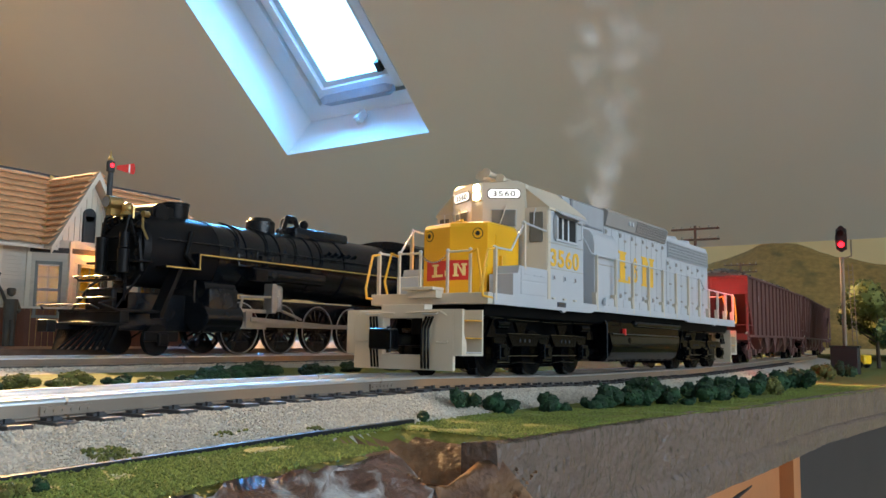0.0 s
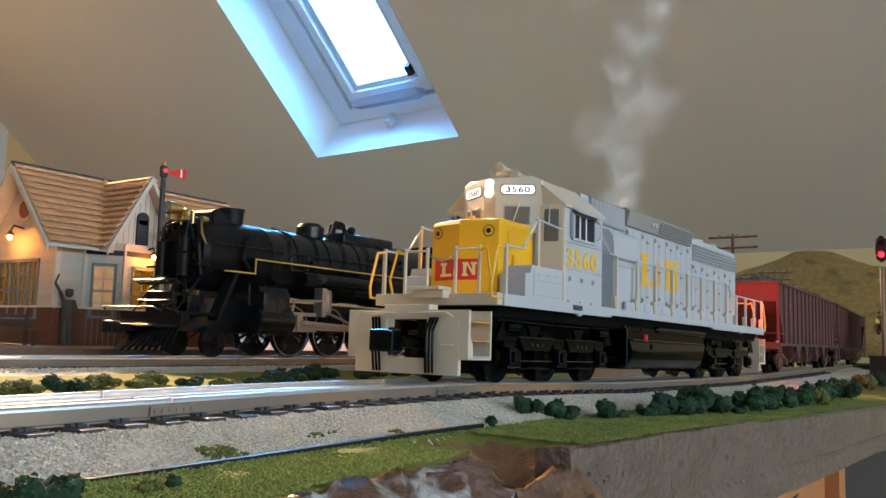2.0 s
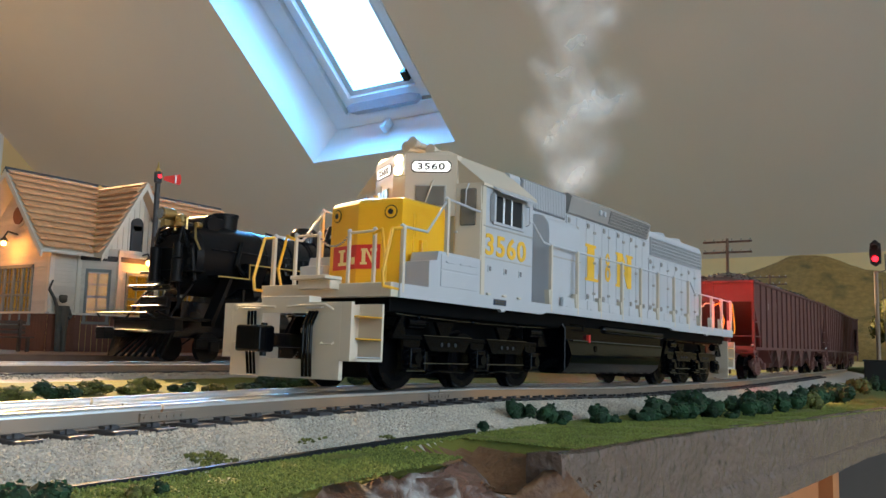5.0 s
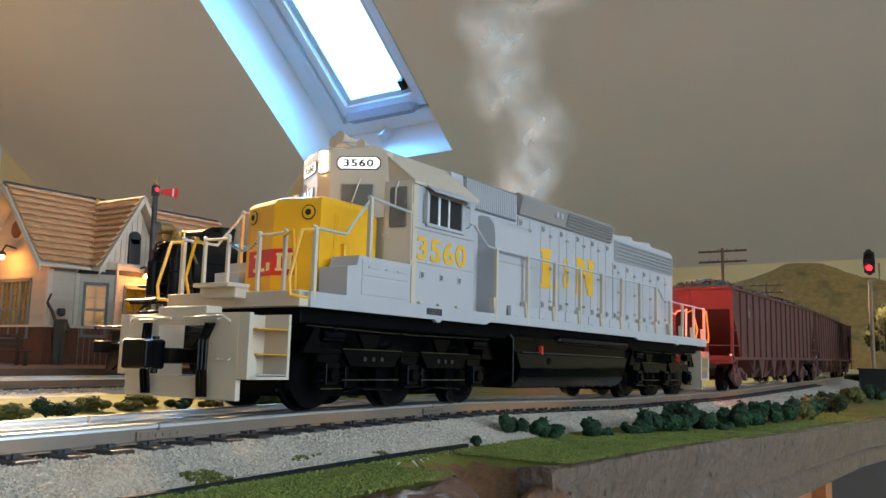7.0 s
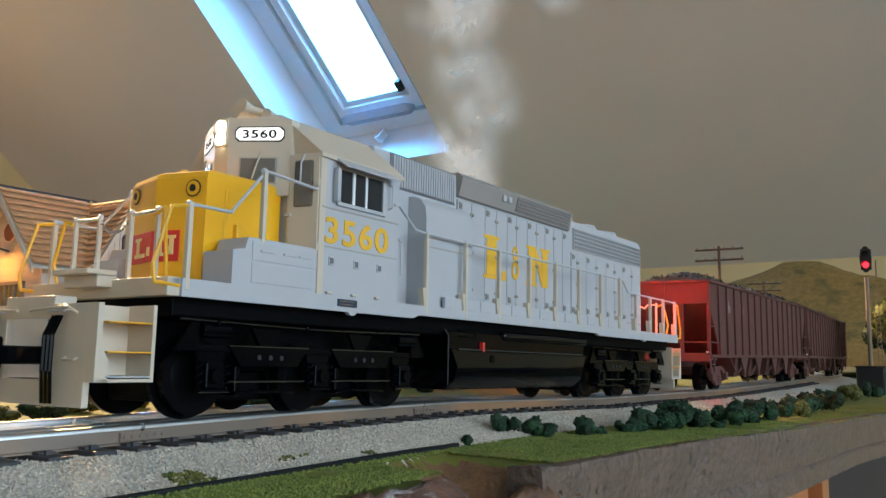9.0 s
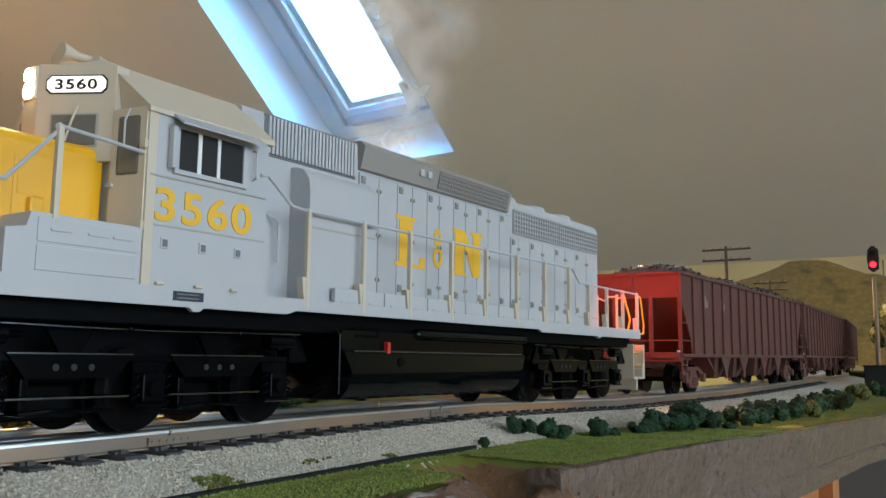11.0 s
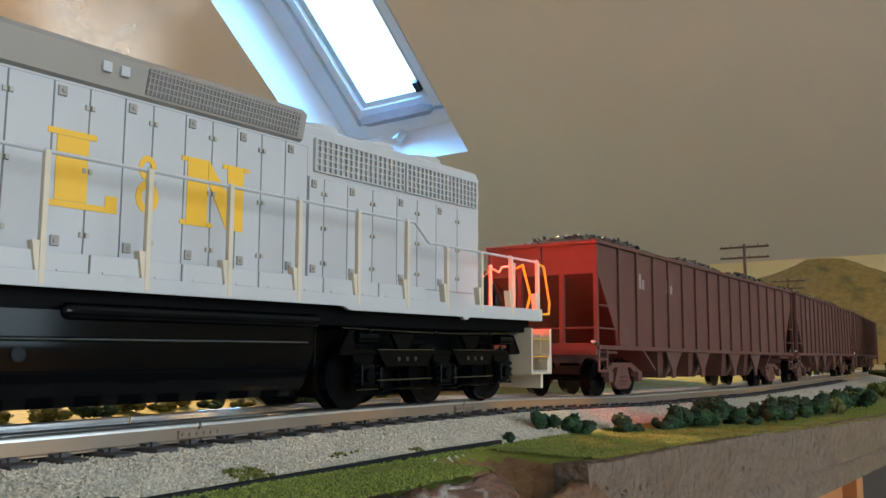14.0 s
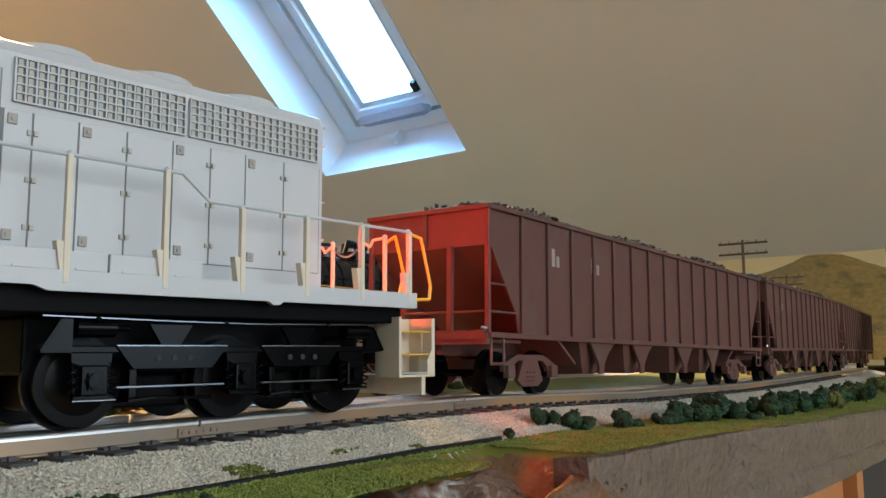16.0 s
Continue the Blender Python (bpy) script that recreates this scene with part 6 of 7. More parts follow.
    # running boards with gold edge
    for sd in (-1, 1):
        yo = lambda a, b: sorted((sd * a, sd * b))
        P("running_board", Shape().box(0.2980, 0.5250, *yo(0.0180, 0.0300), 0.0622, 0.0638).box(0.2720, 0.2990, *yo(0.0180, 0.0300), 0.0530, 0.0544).box(0.2965, 0.2985, *yo(0.0180, 0.0302), 0.0530, 0.0638), iron)
        P("gold_line", Shape().box(0.2980, 0.5250, *yo(0.0300, 0.0303), 0.0628, 0.0635).box(0.2720, 0.2980, *yo(0.0300, 0.0303), 0.0534, 0.0541).box(0.2976, 0.2983, *yo(0.0302, 0.0304), 0.0534, 0.0635), gold, "thin gold line on the running board edge")
        P("handrail", Shape().tube([(0.2700, sd * 0.0248, CZ + 0.0050)] + [(x, sd * (0.0250 + (x - 0.27) * 0.010), CZ + 0.0055) for x in (0.32, 0.38, 0.44, 0.52)], 0.0005), iron)
        P("side_pipe", Shape().tube([(0.330, sd * 0.0260, CZ + 0.011), (0.334, sd * 0.0265, CZ + 0.002), (0.334, sd * 0.0270, CZ - 0.006), (0.350, sd * 0.0270, CZ - 0.006), (0.352, sd * 0.026, CZ + 0.005)], 0.0008), iron)
        P("steam_pipe", Shape().tube([(0.296, sd * 0.0235, CZ + 0.012), (0.290, sd * 0.0262, CZ - 0.003), (0.300, sd * 0.0262, CZ - 0.012)], 0.0016), sooty)
        P("check_valve", Shape().box(0.355, 0.372, *yo(0.0245, 0.0275), CZ - 0.0015, CZ + 0.002).ball((0.362, sd * 0.027, CZ), 0.0022), iron)
        P("check_valve", Shape().box(0.405, 0.416, *yo(0.0250, 0.0285), CZ - 0.0055, CZ - 0.002), iron)
        P("air_tank", Shape().cyl((0.345, sd * 0.0250, 0.0555), (0.420, sd * 0.0250, 0.0555), 0.0052, 18), iron, "", True)
        P("lubricator", Shape().box(0.346, 0.357, *yo(0.0255, 0.0315), 0.0500, 0.0580, 0.0005), sooty)
        P("slant_brace", Shape().hull([(0.2700 + a, sd * y, 0.0250 + b) for a, b in ((0, 0), (0.003, 0), (0.014, 0.0300), (0.017, 0.0300)) for y in (0.0195, 0.0285)]).box(0.2700, 0.2730, *yo(0.0195, 0.0285), 0.0225, 0.0260), sooty)
        # cylinder with valve chest
        P("cylinder", Shape().cyl((0.3010, sd * 0.0255, 0.0240), (0.3320, sd * 0.0255, 0.0240), 0.0095, 26).cyl((0.3035, sd * 0.0235, 0.0420), (0.3300, sd * 0.0235, 0.0420), 0.0060, 20).box(0.3040, 0.3290, *yo(0.0190, 0.0330), 0.0150, 0.0430, 0.002), iron, "black cylinder and valve chest", True)
        # drivers
        for k in range(4):
            x = 0.3440 + 0.0400 * k
            w = P("driver", Shape(), iron, "spoked driving wheel")
            bm = bmesh.new()
            prof = [(0.0150, 0.0), (0.0178, 0.0), (0.0178, 0.0036), (0.0150, 0.0036)]
            n = 40
            rings = [[bm.verts.new((r * math.cos(i * math.tau / n), -0.0018 + q, r * math.sin(i * math.tau / n))) for r, q in prof] for i in range(n)]
            for i in range(n):
                for j in range(4):
                    bm.faces.new((rings[i][j], rings[i][(j + 1) % 4], rings[(i + 1) % n][(j + 1) % 4], rings[(i + 1) % n][j]))
            bmesh.ops.recalc_face_normals(bm, faces=bm.faces[:])
            bm.to_mesh(w.data)
            bm.free()
            w.matrix_basis = pose(x, sd * 0.0178, 0.0180)
            sp = Shape().cyl((0, -0.0022, 0), (0, 0.0022, 0), 0.0042, 18)
            for i in range(14):
                a = i * math.tau / 14
                sp.hull([(r * math.cos(a) + q * -math.sin(a), d, r * math.sin(a) + q * math.cos(a)) for r, ww in ((0.003, 0.0010), (0.0156, 0.0006)) for q in (-ww, ww) for d in (-0.0012, 0.0012)])
            sp.box(-0.0095, 0.0095, -0.0016, 0.0016, -0.0148, -0.0085, 0.0006)
            P("spokes", sp, iron, parent=w)
            P("tyre_face", Shape().tube([(0.0172 * math.cos(k * math.tau / 36), sd * 0.0019, 0.0172 * math.sin(k * math.tau / 36)) for k in range(37)], 0.00045, 5), rods, "pale worn tyre rim", parent=w)
        y = sd * 0.0232
        P("side_rod", Shape().hull([(x, y + q, 0.0205 + z) for x in (0.3420, 0.4660) for q in (-0.0006, 0.0006) for z in (-0.0016, 0.0016)]), rods, "grey steel side rod")
        P("main_rod", Shape().hull([(x, y + sd * 0.0022 + q, zz + z) for x, zz in ((0.3480, 0.0240), (0.4240, 0.0208)) for q in (-0.0006, 0.0006) for z in (-0.0015, 0.0015)]), rods)
        P("crosshead_guide", Shape().box(0.3330, 0.3640, y - 0.0012, y + 0.0012, 0.0285, 0.0310).box(0.3330, 0.3640, y - 0.0012, y + 0.0012, 0.0175, 0.0192).box(0.3440, 0.3500, y - 0.002, y + 0.002, 0.0180, 0.0300, 0.0004), rods)
        P("combination_lever", Shape().hull([(0.3340 + q, y + sd * 0.002, 0.0160) for q in (0, 0.002)] + [(0.3385 + q, y + sd * 0.003, 0.0385) for q in (0, 0.002)] + [(0.336, y + sd * 0.001, 0.027)]), rods)
        P("valve_link", Shape().box(0.3690, 0.3760, *yo(0.0255, 0.0285), 0.0300, 0.0480, 0.0025).tube([(0.336, sd * 0.027, 0.0385), (0.372, sd * 0.028, 0.0400)], 0.0009).tube([(0.374, sd * 0.029, 0.0305), (0.396, sd * 0.028, 0.0250)], 0.0010).box(0.3640, 0.3690, *yo(0.0215, 0.0295), 0.0285, 0.0490, 0.0006), rods)
        # leading and trailing wheels
        for x, r in ((0.2760, 0.0095), (0.5150, 0.0095), (0.5400, 0.0105)):
            P("truck_wheel", Shape().cyl((x, sd * 0.0160, r), (x, sd * 0.0195, r), r, 26), sooty, "", True)
            P("truck_frame", Shape().box(x - 0.013, x + 0.013, *yo(0.0215, 0.0240), 0.0085, 0.0145, 0.001).box(x - 0.0035, x + 0.0035, *yo(0.0235, 0.0262), 0.0062, 0.0135, 0.0008), sooty)
    P("frame", Shape().box(0.2500, 0.5500, -0.0130, 0.0130, 0.0150, 0.0380, 0.001), iron)
    P("cylinder_saddle", Shape().box(0.302, 0.332, -0.021, 0.021, 0.020, 0.048, 0.001), iron)
    P("pilot_beam", Shape().box(0.2420, 0.2480, -0.0290, 0.0290, 0.0190, 0.0260, 0.0006).box(0.2400, 0.2720, -0.0270, 0.0270, 0.0255, 0.0270), sooty)
    bars = P("pilot", Shape().box(0.2280, 0.2440, -0.0270, 0.0270, 0.0175, 0.0192, 0.0004), sooty, "slatted pilot of slanting bars")
    for k in range(15):
        y = -0.0265 + 0.053 * k / 14
        P("pilot_bar", Shape().hull([(0.2420, y + q, 0.0190) for q in (-0.0008, 0.0008)] + [(0.2440, y + q, 0.0190) for q in (-0.0008, 0.0008)] + [(0.2220 + abs(y) * 0.55, y * 0.92 + q, 0.0035) for q in (-0.0008, 0.0008)] + [(0.2240 + abs(y) * 0.55, y * 0.92 + q, 0.0035) for q in (-0.0008, 0.0008)]), sooty, parent=bars)
    P("pilot_rail", Shape().tube([(0.2300, -0.0260, 0.0265), (0.2260, -0.0230, 0.0290), (0.2260, 0.0230, 0.0290), (0.2300, 0.0260, 0.0265)], 0.0006).tube([(0.2420, -0.0275, 0.0260), (0.2300, -0.0260, 0.0300), (0.2420, -0.0240, 0.0330)], 0.0006), sooty)
    for z, w in ((0.0330, 0.0150), (0.0455, 0.0190)):
        P("front_grab_rail", Shape().tube([(0.2470, -w, z), (0.2440, -w, z + 0.001), (0.2440, w, z + 0.001), (0.2470, w, z)], 0.0005), iron)
    for sd in (-1, 1):
        P("lamp_bracket", Shape().tube([(0.2640, sd * 0.0160, CZ + 0.0180), (0.2620, sd * 0.0190, CZ + 0.0110), (0.2640, sd * 0.0215, CZ + 0.0040)], 0.0008), brass)
        P("smokebox_step", Shape().box(0.2560, 0.2660, *sorted((sd * 0.0160, sd * 0.0250)), CZ - 0.0100, CZ - 0.0088, 0.0003), sooty)
        P("cylinder_cock_pipe", Shape().tube([(0.3030, sd * 0.0290, 0.0150), (0.2960, sd * 0.0290, 0.0110), (0.2860, sd * 0.0280, 0.0060)], 0.0006), iron)
    P("coupler", Shape().box(0.2150, 0.2400, -0.0025, 0.0025, 0.0150, 0.0188).box(0.2130, 0.2190, -0.0045, 0.0045, 0.0135, 0.0205, 0.0006), sooty)
    P("front_deck_box", Shape().box(0.2480, 0.2600, -0.0130, 0.0130, 0.0270, 0.0400, 0.001).box(0.2460, 0.2500, -0.0180, 0.0180, 0.0440, 0.0452), sooty)
    for y in (-0.0200, 0.0200):
        P("front_ladder", Shape().tube([(0.2440, y, 0.0260), (0.2610, y, 0.0480)], 0.0008), sooty)
    for y in (-0.0160, 0.0160):
        P("classification_lamp", Shape().cyl((0.2640, y, CZ + 0.020), (0.2680, y, CZ + 0.020), 0.0020, 12), brass)
    P("cab", Shape().box(0.5300, 0.5680, -0.0320, 0.0320, 0.0380, 0.0900, 0.0006), iron)
    P("cab_roof", Shape().loft([[(x, 0.034 * math.cos(t), 0.0880 + 0.009 * math.sin(t)) for t in np.linspace(0, math.pi, 12)] for x in (0.526, 0.575)]), iron)
    for sd in (-1, 1):
        P("cab_window", Shape().box(0.5360, 0.5580, *sorted((sd * 0.0318, sd * 0.0323)), 0.0660, 0.0820), M_DARK)
    P("tender", Shape().box(0.5800, 0.8000, -0.0320, 0.0320, 0.0260, 0.0760, 0.0010).box(0.5800, 0.6600, -0.030, 0.030, 0.0755, 0.0830, 0.0008), iron, "long black tender")
    P("tender_lining", Shape().box(0.5850, 0.7950, -0.0324, -0.0320, 0.0300, 0.0306).box(0.5850, 0.7950, -0.0324, -0.0320, 0.0720, 0.0726), gold)
    for x in (0.60, 0.62, 0.64, 0.74, 0.76, 0.78):
        P("tender_wheel", Shape().cyl((x, -0.0195, 0.0095), (x, -0.016, 0.0095), 0.0095, 22).cyl((x, 0.016, 0.0095), (x, 0.0195, 0.0095), 0.0095, 22), sooty, "", True)
    P("tender_frame", Shape().box(0.582, 0.798, -0.022, 0.022, 0.0150, 0.0262), iron)
    return S


steam_engine()


# ---- the station building ----
def pieces(name, cells, material, parent, kind=""):
    """Thin boards or shingles, each given by four corners of its face and a thickness along the normal, joined in one mesh."""
    v, f = [], []
    for a, b, c, d, t in cells:
        a, b, c, d = (Vector(p) for p in (a, b, c, d))
        n = (b - a).cross(d - a).normalized() * t
        k = len(v)
        v += [a, b, c, d, a + n * 1.0, b + n * 1.0, c + n * 0.25, d + n * 0.25]
        f += [(k + 4, k + 5, k + 6, k + 7), (k, k + 1, k + 5, k + 4), (k + 1, k + 2, k + 6, k + 5), (k + 3, k, k + 4, k + 7)]
    me = bpy.data.meshes.new(name)
    me.from_pydata([tuple(p) for p in v], [], f)
    me.materials.append(material)
    o = new(name, me)
    o.parent = parent
    if kind:
        o["kind"] = kind
    return o


def station():
    S = thing("station_building", "small white clapboard station with tan shingle roof and lit windows", "station building")
    white = mat("white_clapboard", (0.50, 0.46, 0.39), 0.7, vary=0.1, scale=120, random_island=0.06)
    brown = mat("brown_base_boards", (0.12, 0.045, 0.025), 0.7, vary=0.25, scale=120)
    trim = mat("grey_green_trim", (0.17, 0.19, 0.18), 0.6, vary=0.1)
    cream = mat("cream_trim", (0.60, 0.55, 0.46), 0.65, vary=0.08)
    shing = mat("tan_wood_shingles", (0.68, 0.38, 0.19), 0.85, vary=0.15, scale=260, random_island=0.09)
    inner = mat("yellow_room_walls", (0.75, 0.55, 0.16), 0.9, vary=0.1)
    curtain = bpy.data.materials.new("yellow_lace_curtain")
    curtain.use_nodes = True
    nt = curtain.node_tree
    tl = nt.nodes.new("ShaderNodeBsdfTranslucent")
    wv = nt.nodes.new("ShaderNodeTexNoise")
    wv.inputs["Scale"].default_value, wv.inputs["Detail"].default_value = 420, 4
    tcn = nt.nodes.new("ShaderNodeTexCoord")
    rmp = nt.nodes.new("ShaderNodeMix")
    rmp.data_type = "RGBA"
    rmp.inputs["A"].default_value, rmp.inputs["B"].default_value = (0.45, 0.30, 0.06, 1), (0.95, 0.80, 0.32, 1)
    nt.links.new(tcn.outputs["Object"], wv.inputs["Vector"])
    nt.links.new(wv.outputs["Fac"], rmp.inputs["Factor"])
    nt.links.new(rmp.outputs["Result"], tl.inputs["Color"])
    nt.links.new(tl.outputs[0], nt.nodes["Material Output"].inputs["Surface"])
    Z0, Z1, ZW = 0.0075, 0.0880, 0.0370
    P = lambda name, s, m, label="", parent=S: part(name, s, m, parent, label)

    def wall(o, d, w, openings, t=0.002):
        """A wall from o along d (unit), with openings (u0, u1, z0, z1) cut through it; boards outside."""
        o, d = Vector((*o, 0)), Vector((*d, 0)).normalized()
        n = Vector((d.y, -d.x, 0))
        us = sorted({0, w, *[u for q in openings for u in q[:2]]})
        zs = sorted({Z0, Z1, *[z for q in openings for z in q[2:]]})
        s = Shape()
        for a, b in zip(us, us[1:]):
            for z, y in zip(zs, zs[1:]):
                if not any(q[0] <= a and b <= q[1] and q[2] <= z and y <= q[3] for q in openings):
                    s.hull([o + d * u + n * k + Vector((0, 0, h)) for u in (a, b) for h in (z, y) for k in (0, -t)])
        wl = P("wall", s, inner)
        cells, base = [], []
        z, step = ZW, 0.0029
        while z < Z1 - 0.0005:
            spans = [(0, w)]
            for q in openings:
                if z + step * 0.6 > q[2] and z + step * 0.4 < q[3]:
                    spans = [x for a, b in spans for x in ((a, q[0]), (q[1], b)) if x[1] - x[0] > 0.001 and a <= x[0] and x[1] <= b]
            for a, b in spans:
                cells.append((o + d * a + n * 0.0002 + Vector((0, 0, z)), o + d * b + n * 0.0002 + Vector((0, 0, z)), o + d * b + n * 0.0002 + Vector((0, 0, z + step)), o + d * a + n * 0.0002 + Vector((0, 0, z + step)), 0.0007))
            z += step
        pieces("clapboard", cells, white, wl, "stuff")
        k = max(1, int(w / 0.004))
        for i in range(k):
            a, b = w * i / k + 0.0001, w * (i + 1) / k - 0.0001
            base.append((o + d * a + Vector((0, 0, Z0)), o + d * b + Vector((0, 0, Z0)), o + d * b + Vector((0, 0, ZW - 0.001)), o + d * a + Vector((0, 0, ZW - 0.001)), 0.0009))
        low = [q for q in openings if q[2] < ZW - 0.002]
        pieces("base_board", base, brown, wl, "stuff")
        P("water_table", Shape().hull([o + d * u + n * q + Vector((0, 0, ZW + h)) for u in (0, w) for q in (0, 0.0018) for h in (-0.0012, 0.0004)]), cream, parent=wl)
        for u0, u1, z0, z1 in openings:
            win = P("window", Shape(), trim, "grey-framed sash window with warm light inside")
            win.data.materials.clear()
            f = Shape()
            def bar(a, b, c, e, q0, q1):
                f.hull([o + d * u + n * q + Vector((0, 0, h)) for u in (a, b) for h in (c, e) for q in (q0, q1)])
            for a, b, c, e in ((u0 - 0.0022, u0, z0 - 0.001, z1 + 0.002), (u1, u1 + 0.0022, z0 - 0.001, z1 + 0.002), (u0 - 0.0022, u1 + 0.0022, z1, z1 + 0.0024), (u0 - 0.0028, u1 + 0.0028, z0 - 0.0022, z0)):
                bar(a, b, c, e, -0.001, 0.0016)
            P("window_frame", f, trim, parent=win)
            f = Shape()
            m = max(1, round((u1 - u0) / 0.0125))
            for i in range(m):
                a, b = u0 + (u1 - u0) * i / m, u0 + (u1 - u0) * (i + 1) / m
                if i:
                    bar(a - 0.0011, a + 0.0011, z0, z1, -0.0012, 0.0008)
                bar((a + b) / 2 - 0.0004, (a + b) / 2 + 0.0004, z0, z1, -0.0008, 0.0001)
                for k in (0.25, 0.5, 0.75):
                    h = 0.0009 if k == 0.5 else 0.0004
                    bar(a, b, z0 + (z1 - z0) * k - h, z0 + (z1 - z0) * k + h, -0.0008, 0.0002)
            P("muntins", f, trim, parent=win)
            g = Shape()
            g.hull([o + d * u + n * q + Vector((0, 0, h)) for u in (u0, u1) for h in (z0, z1) for q in (-0.0012, -0.0010)])
            gp = P("pane", g, M_PANE, parent=win)
            gp.visible_shadow = False
            cu = Shape()
            for a, b in ((u0 - 0.001, u0 + (u1 - u0) * 0.44), (u1 - (u1 - u0) * 0.44, u1 + 0.001)):
                cu.hull([o + d * u + n * q + Vector((0, 0, h)) for u in (a, b) for h in (z0 + 0.002, z1) for q in (-0.004, -0.0036)])
            P("curtain", cu, curtain, parent=win)
        return wl

    X0, X1, Y0, Y1 = 0.283, 0.470, 0.400, 0.492
    wall((X0, Y1), (0, -1), Y1 - Y0, [(0.0155, 0.0680, 0.0290, 0.0715)])
    wall((X0, Y0), (1, 0), 0.023, [])
    a, b, c, d = (0.306, 0.400), (0.331, 0.384), (0.366, 0.384), (0.389, 0.400)
    ln = math.dist(a, b)
    wall(a, (b[0] - a[0], b[1] - a[1]), ln, [(0.0075, 0.0220, 0.0310, 0.0700)])
    wall(b, (1, 0), 0.035, [(0.0085, 0.0265, 0.0310, 0.0690)])
    wall(c, (d[0] - c[0], d[1] - c[1]), math.dist(c, d), [(0.006, 0.020, 0.0310, 0.0700)])
    wall(d, (1, 0), X1 - 0.389, [(0.020, 0.040, 0.0310, 0.0690)])
    wall((X1, Y0), (0, 1), Y1 - Y0, [])
    wall((X1, Y1), (-1, 0), X1 - X0, [])
    for p in (a, b, c, d, (X0, Y0)):
        P("corner_board", Shape().box(p[0] - 0.0019, p[0] + 0.0019, p[1] - 0.0019, p[1] + 0.0012, ZW, Z1), cream)
    P("bay_frieze", Shape().prism([(x, y - 0.002) for x, y in (a, b, c, d)] + [(0.389, 0.402), (0.306, 0.402)], "z", 0.0790, 0.0830), mat("dark_frieze", (0.035, 0.03, 0.03), 0.7))
    # main roof
    RY, RZ, EY, EZ_ = 0.446, 0.1485, 0.3875, 0.0830
    RX0, RX1 = 0.2675, 0.486
    roof = P("roof", Shape().prism([(EY, EZ_), (RY, RZ), (2 * RY - EY, EZ_), (2 * RY - EY, EZ_ - 0.002), (RY, RZ - 0.003), (EY, EZ_ - 0.002)], "x", RX0, RX1), cream)

    def rows(o, u, v, wdt, hgt, keep, name, par):
        """Shingles on a roof plane: o at the eave, u along it, v up the slope."""
        rng = random.Random(5)
        cells, n = [], 12
        up = u.cross(v).normalized() * 0.0024
        for i in range(n):
            h0, h1 = hgt * i / n, min(hgt, hgt * (i + 1.25) / n)
            x = -rng.uniform(0, 0.004)
            while x < wdt:
                k = rng.uniform(0.0034, 0.0060)
                x0, x1 = max(x, 0), min(x + k - 0.0002, wdt)
                if x1 > x0 and keep((x0 + x1) / 2, h0):
                    j = rng.uniform(-0.0005, 0.0003)
                    cells.append((o + u * x0 + v * (h0 + j) + up, o + u * x1 + v * (h0 + j) + up, o + u * x1 + v * h1, o + u * x0 + v * h1, 0.0016))
                x += k
        return pieces(name, cells, shing, par, "stuff")
    v = Vector((0, RY - EY, RZ - EZ_)).normalized()
    hg = math.hypot(RY - EY, RZ - EZ_)
    GX, GZ, GH = 0.3475, 0.1460, 0.0375
    slope = (GZ - EZ_) / GH
    rows(Vector((RX0, EY, EZ_ + 0.0003)), Vector((1, 0, 0)), v, RX1 - RX0, hg, lambda x, h: abs(RX0 + x - GX) > GH - (h * v.z) / slope, "shingles", roof)
    for yy, label in ((RY, ""),):
        P("ridge_cap", Shape().prism([(RY - 0.004, RZ - 0.0025), (RY, RZ + 0.0022), (RY + 0.004, RZ - 0.0025)], "x", RX0 - 0.001, RX1 + 0.001), mat("dark_ridge_cap", (0.06, 0.06, 0.065), 0.5), "dark metal ridge cap", parent=roof)
    # gable end: boards up to the ridge, barge boards, round vent
    cells = []
    z = Z1 - 0.001
    while z < 0.140:
        hw = (RZ - 0.003 - z) / (RZ - EZ_) * (RY - EY)
        cells.append(((X0 - 0.0004, RY + hw, z), (X0 - 0.0004, RY - hw, z), (X0 - 0.0004, RY - hw + 0.002, z + 0.0029), (X0 - 0.0004, RY + hw - 0.002, z + 0.0029), 0.0007))
        z += 0.0029
    P("gable_wall", Shape().prism([(Y0, Z1 - 0.002), (RY, RZ - 0.004), (Y1, Z1 - 0.002)], "x", X0, X0 + 0.002), white)
    pieces("gable_board", cells, white, S, "stuff")
    for sd in (-1, 1):
        P("barge_board", Shape().hull([(RX0 - 0.0012 + k, RY + sd * q, zz) for k in (0, 0.0014) for q, zz in ((0, RZ + 0.0002), (0, RZ - 0.006), (RY - EY, EZ_ - 0.001), (RY - EY, EZ_ - 0.006))]), cream)
    P("vent", Shape().cyl((X0 - 0.0022, RY, 0.1135), (X0 - 0.0006, RY, 0.1135), 0.0088, 26), cream)
    P("vent_disc", Shape().cyl((X0 - 0.0030, RY, 0.1135), (X0 - 0.0020, RY, 0.1135), 0.0072, 26), mat("rust_vent", (0.20, 0.09, 0.05), 0.8), "round rust-brown gable vent")
    # cross gable over the bay
    GY = 0.3780
    back = RY - 0.002
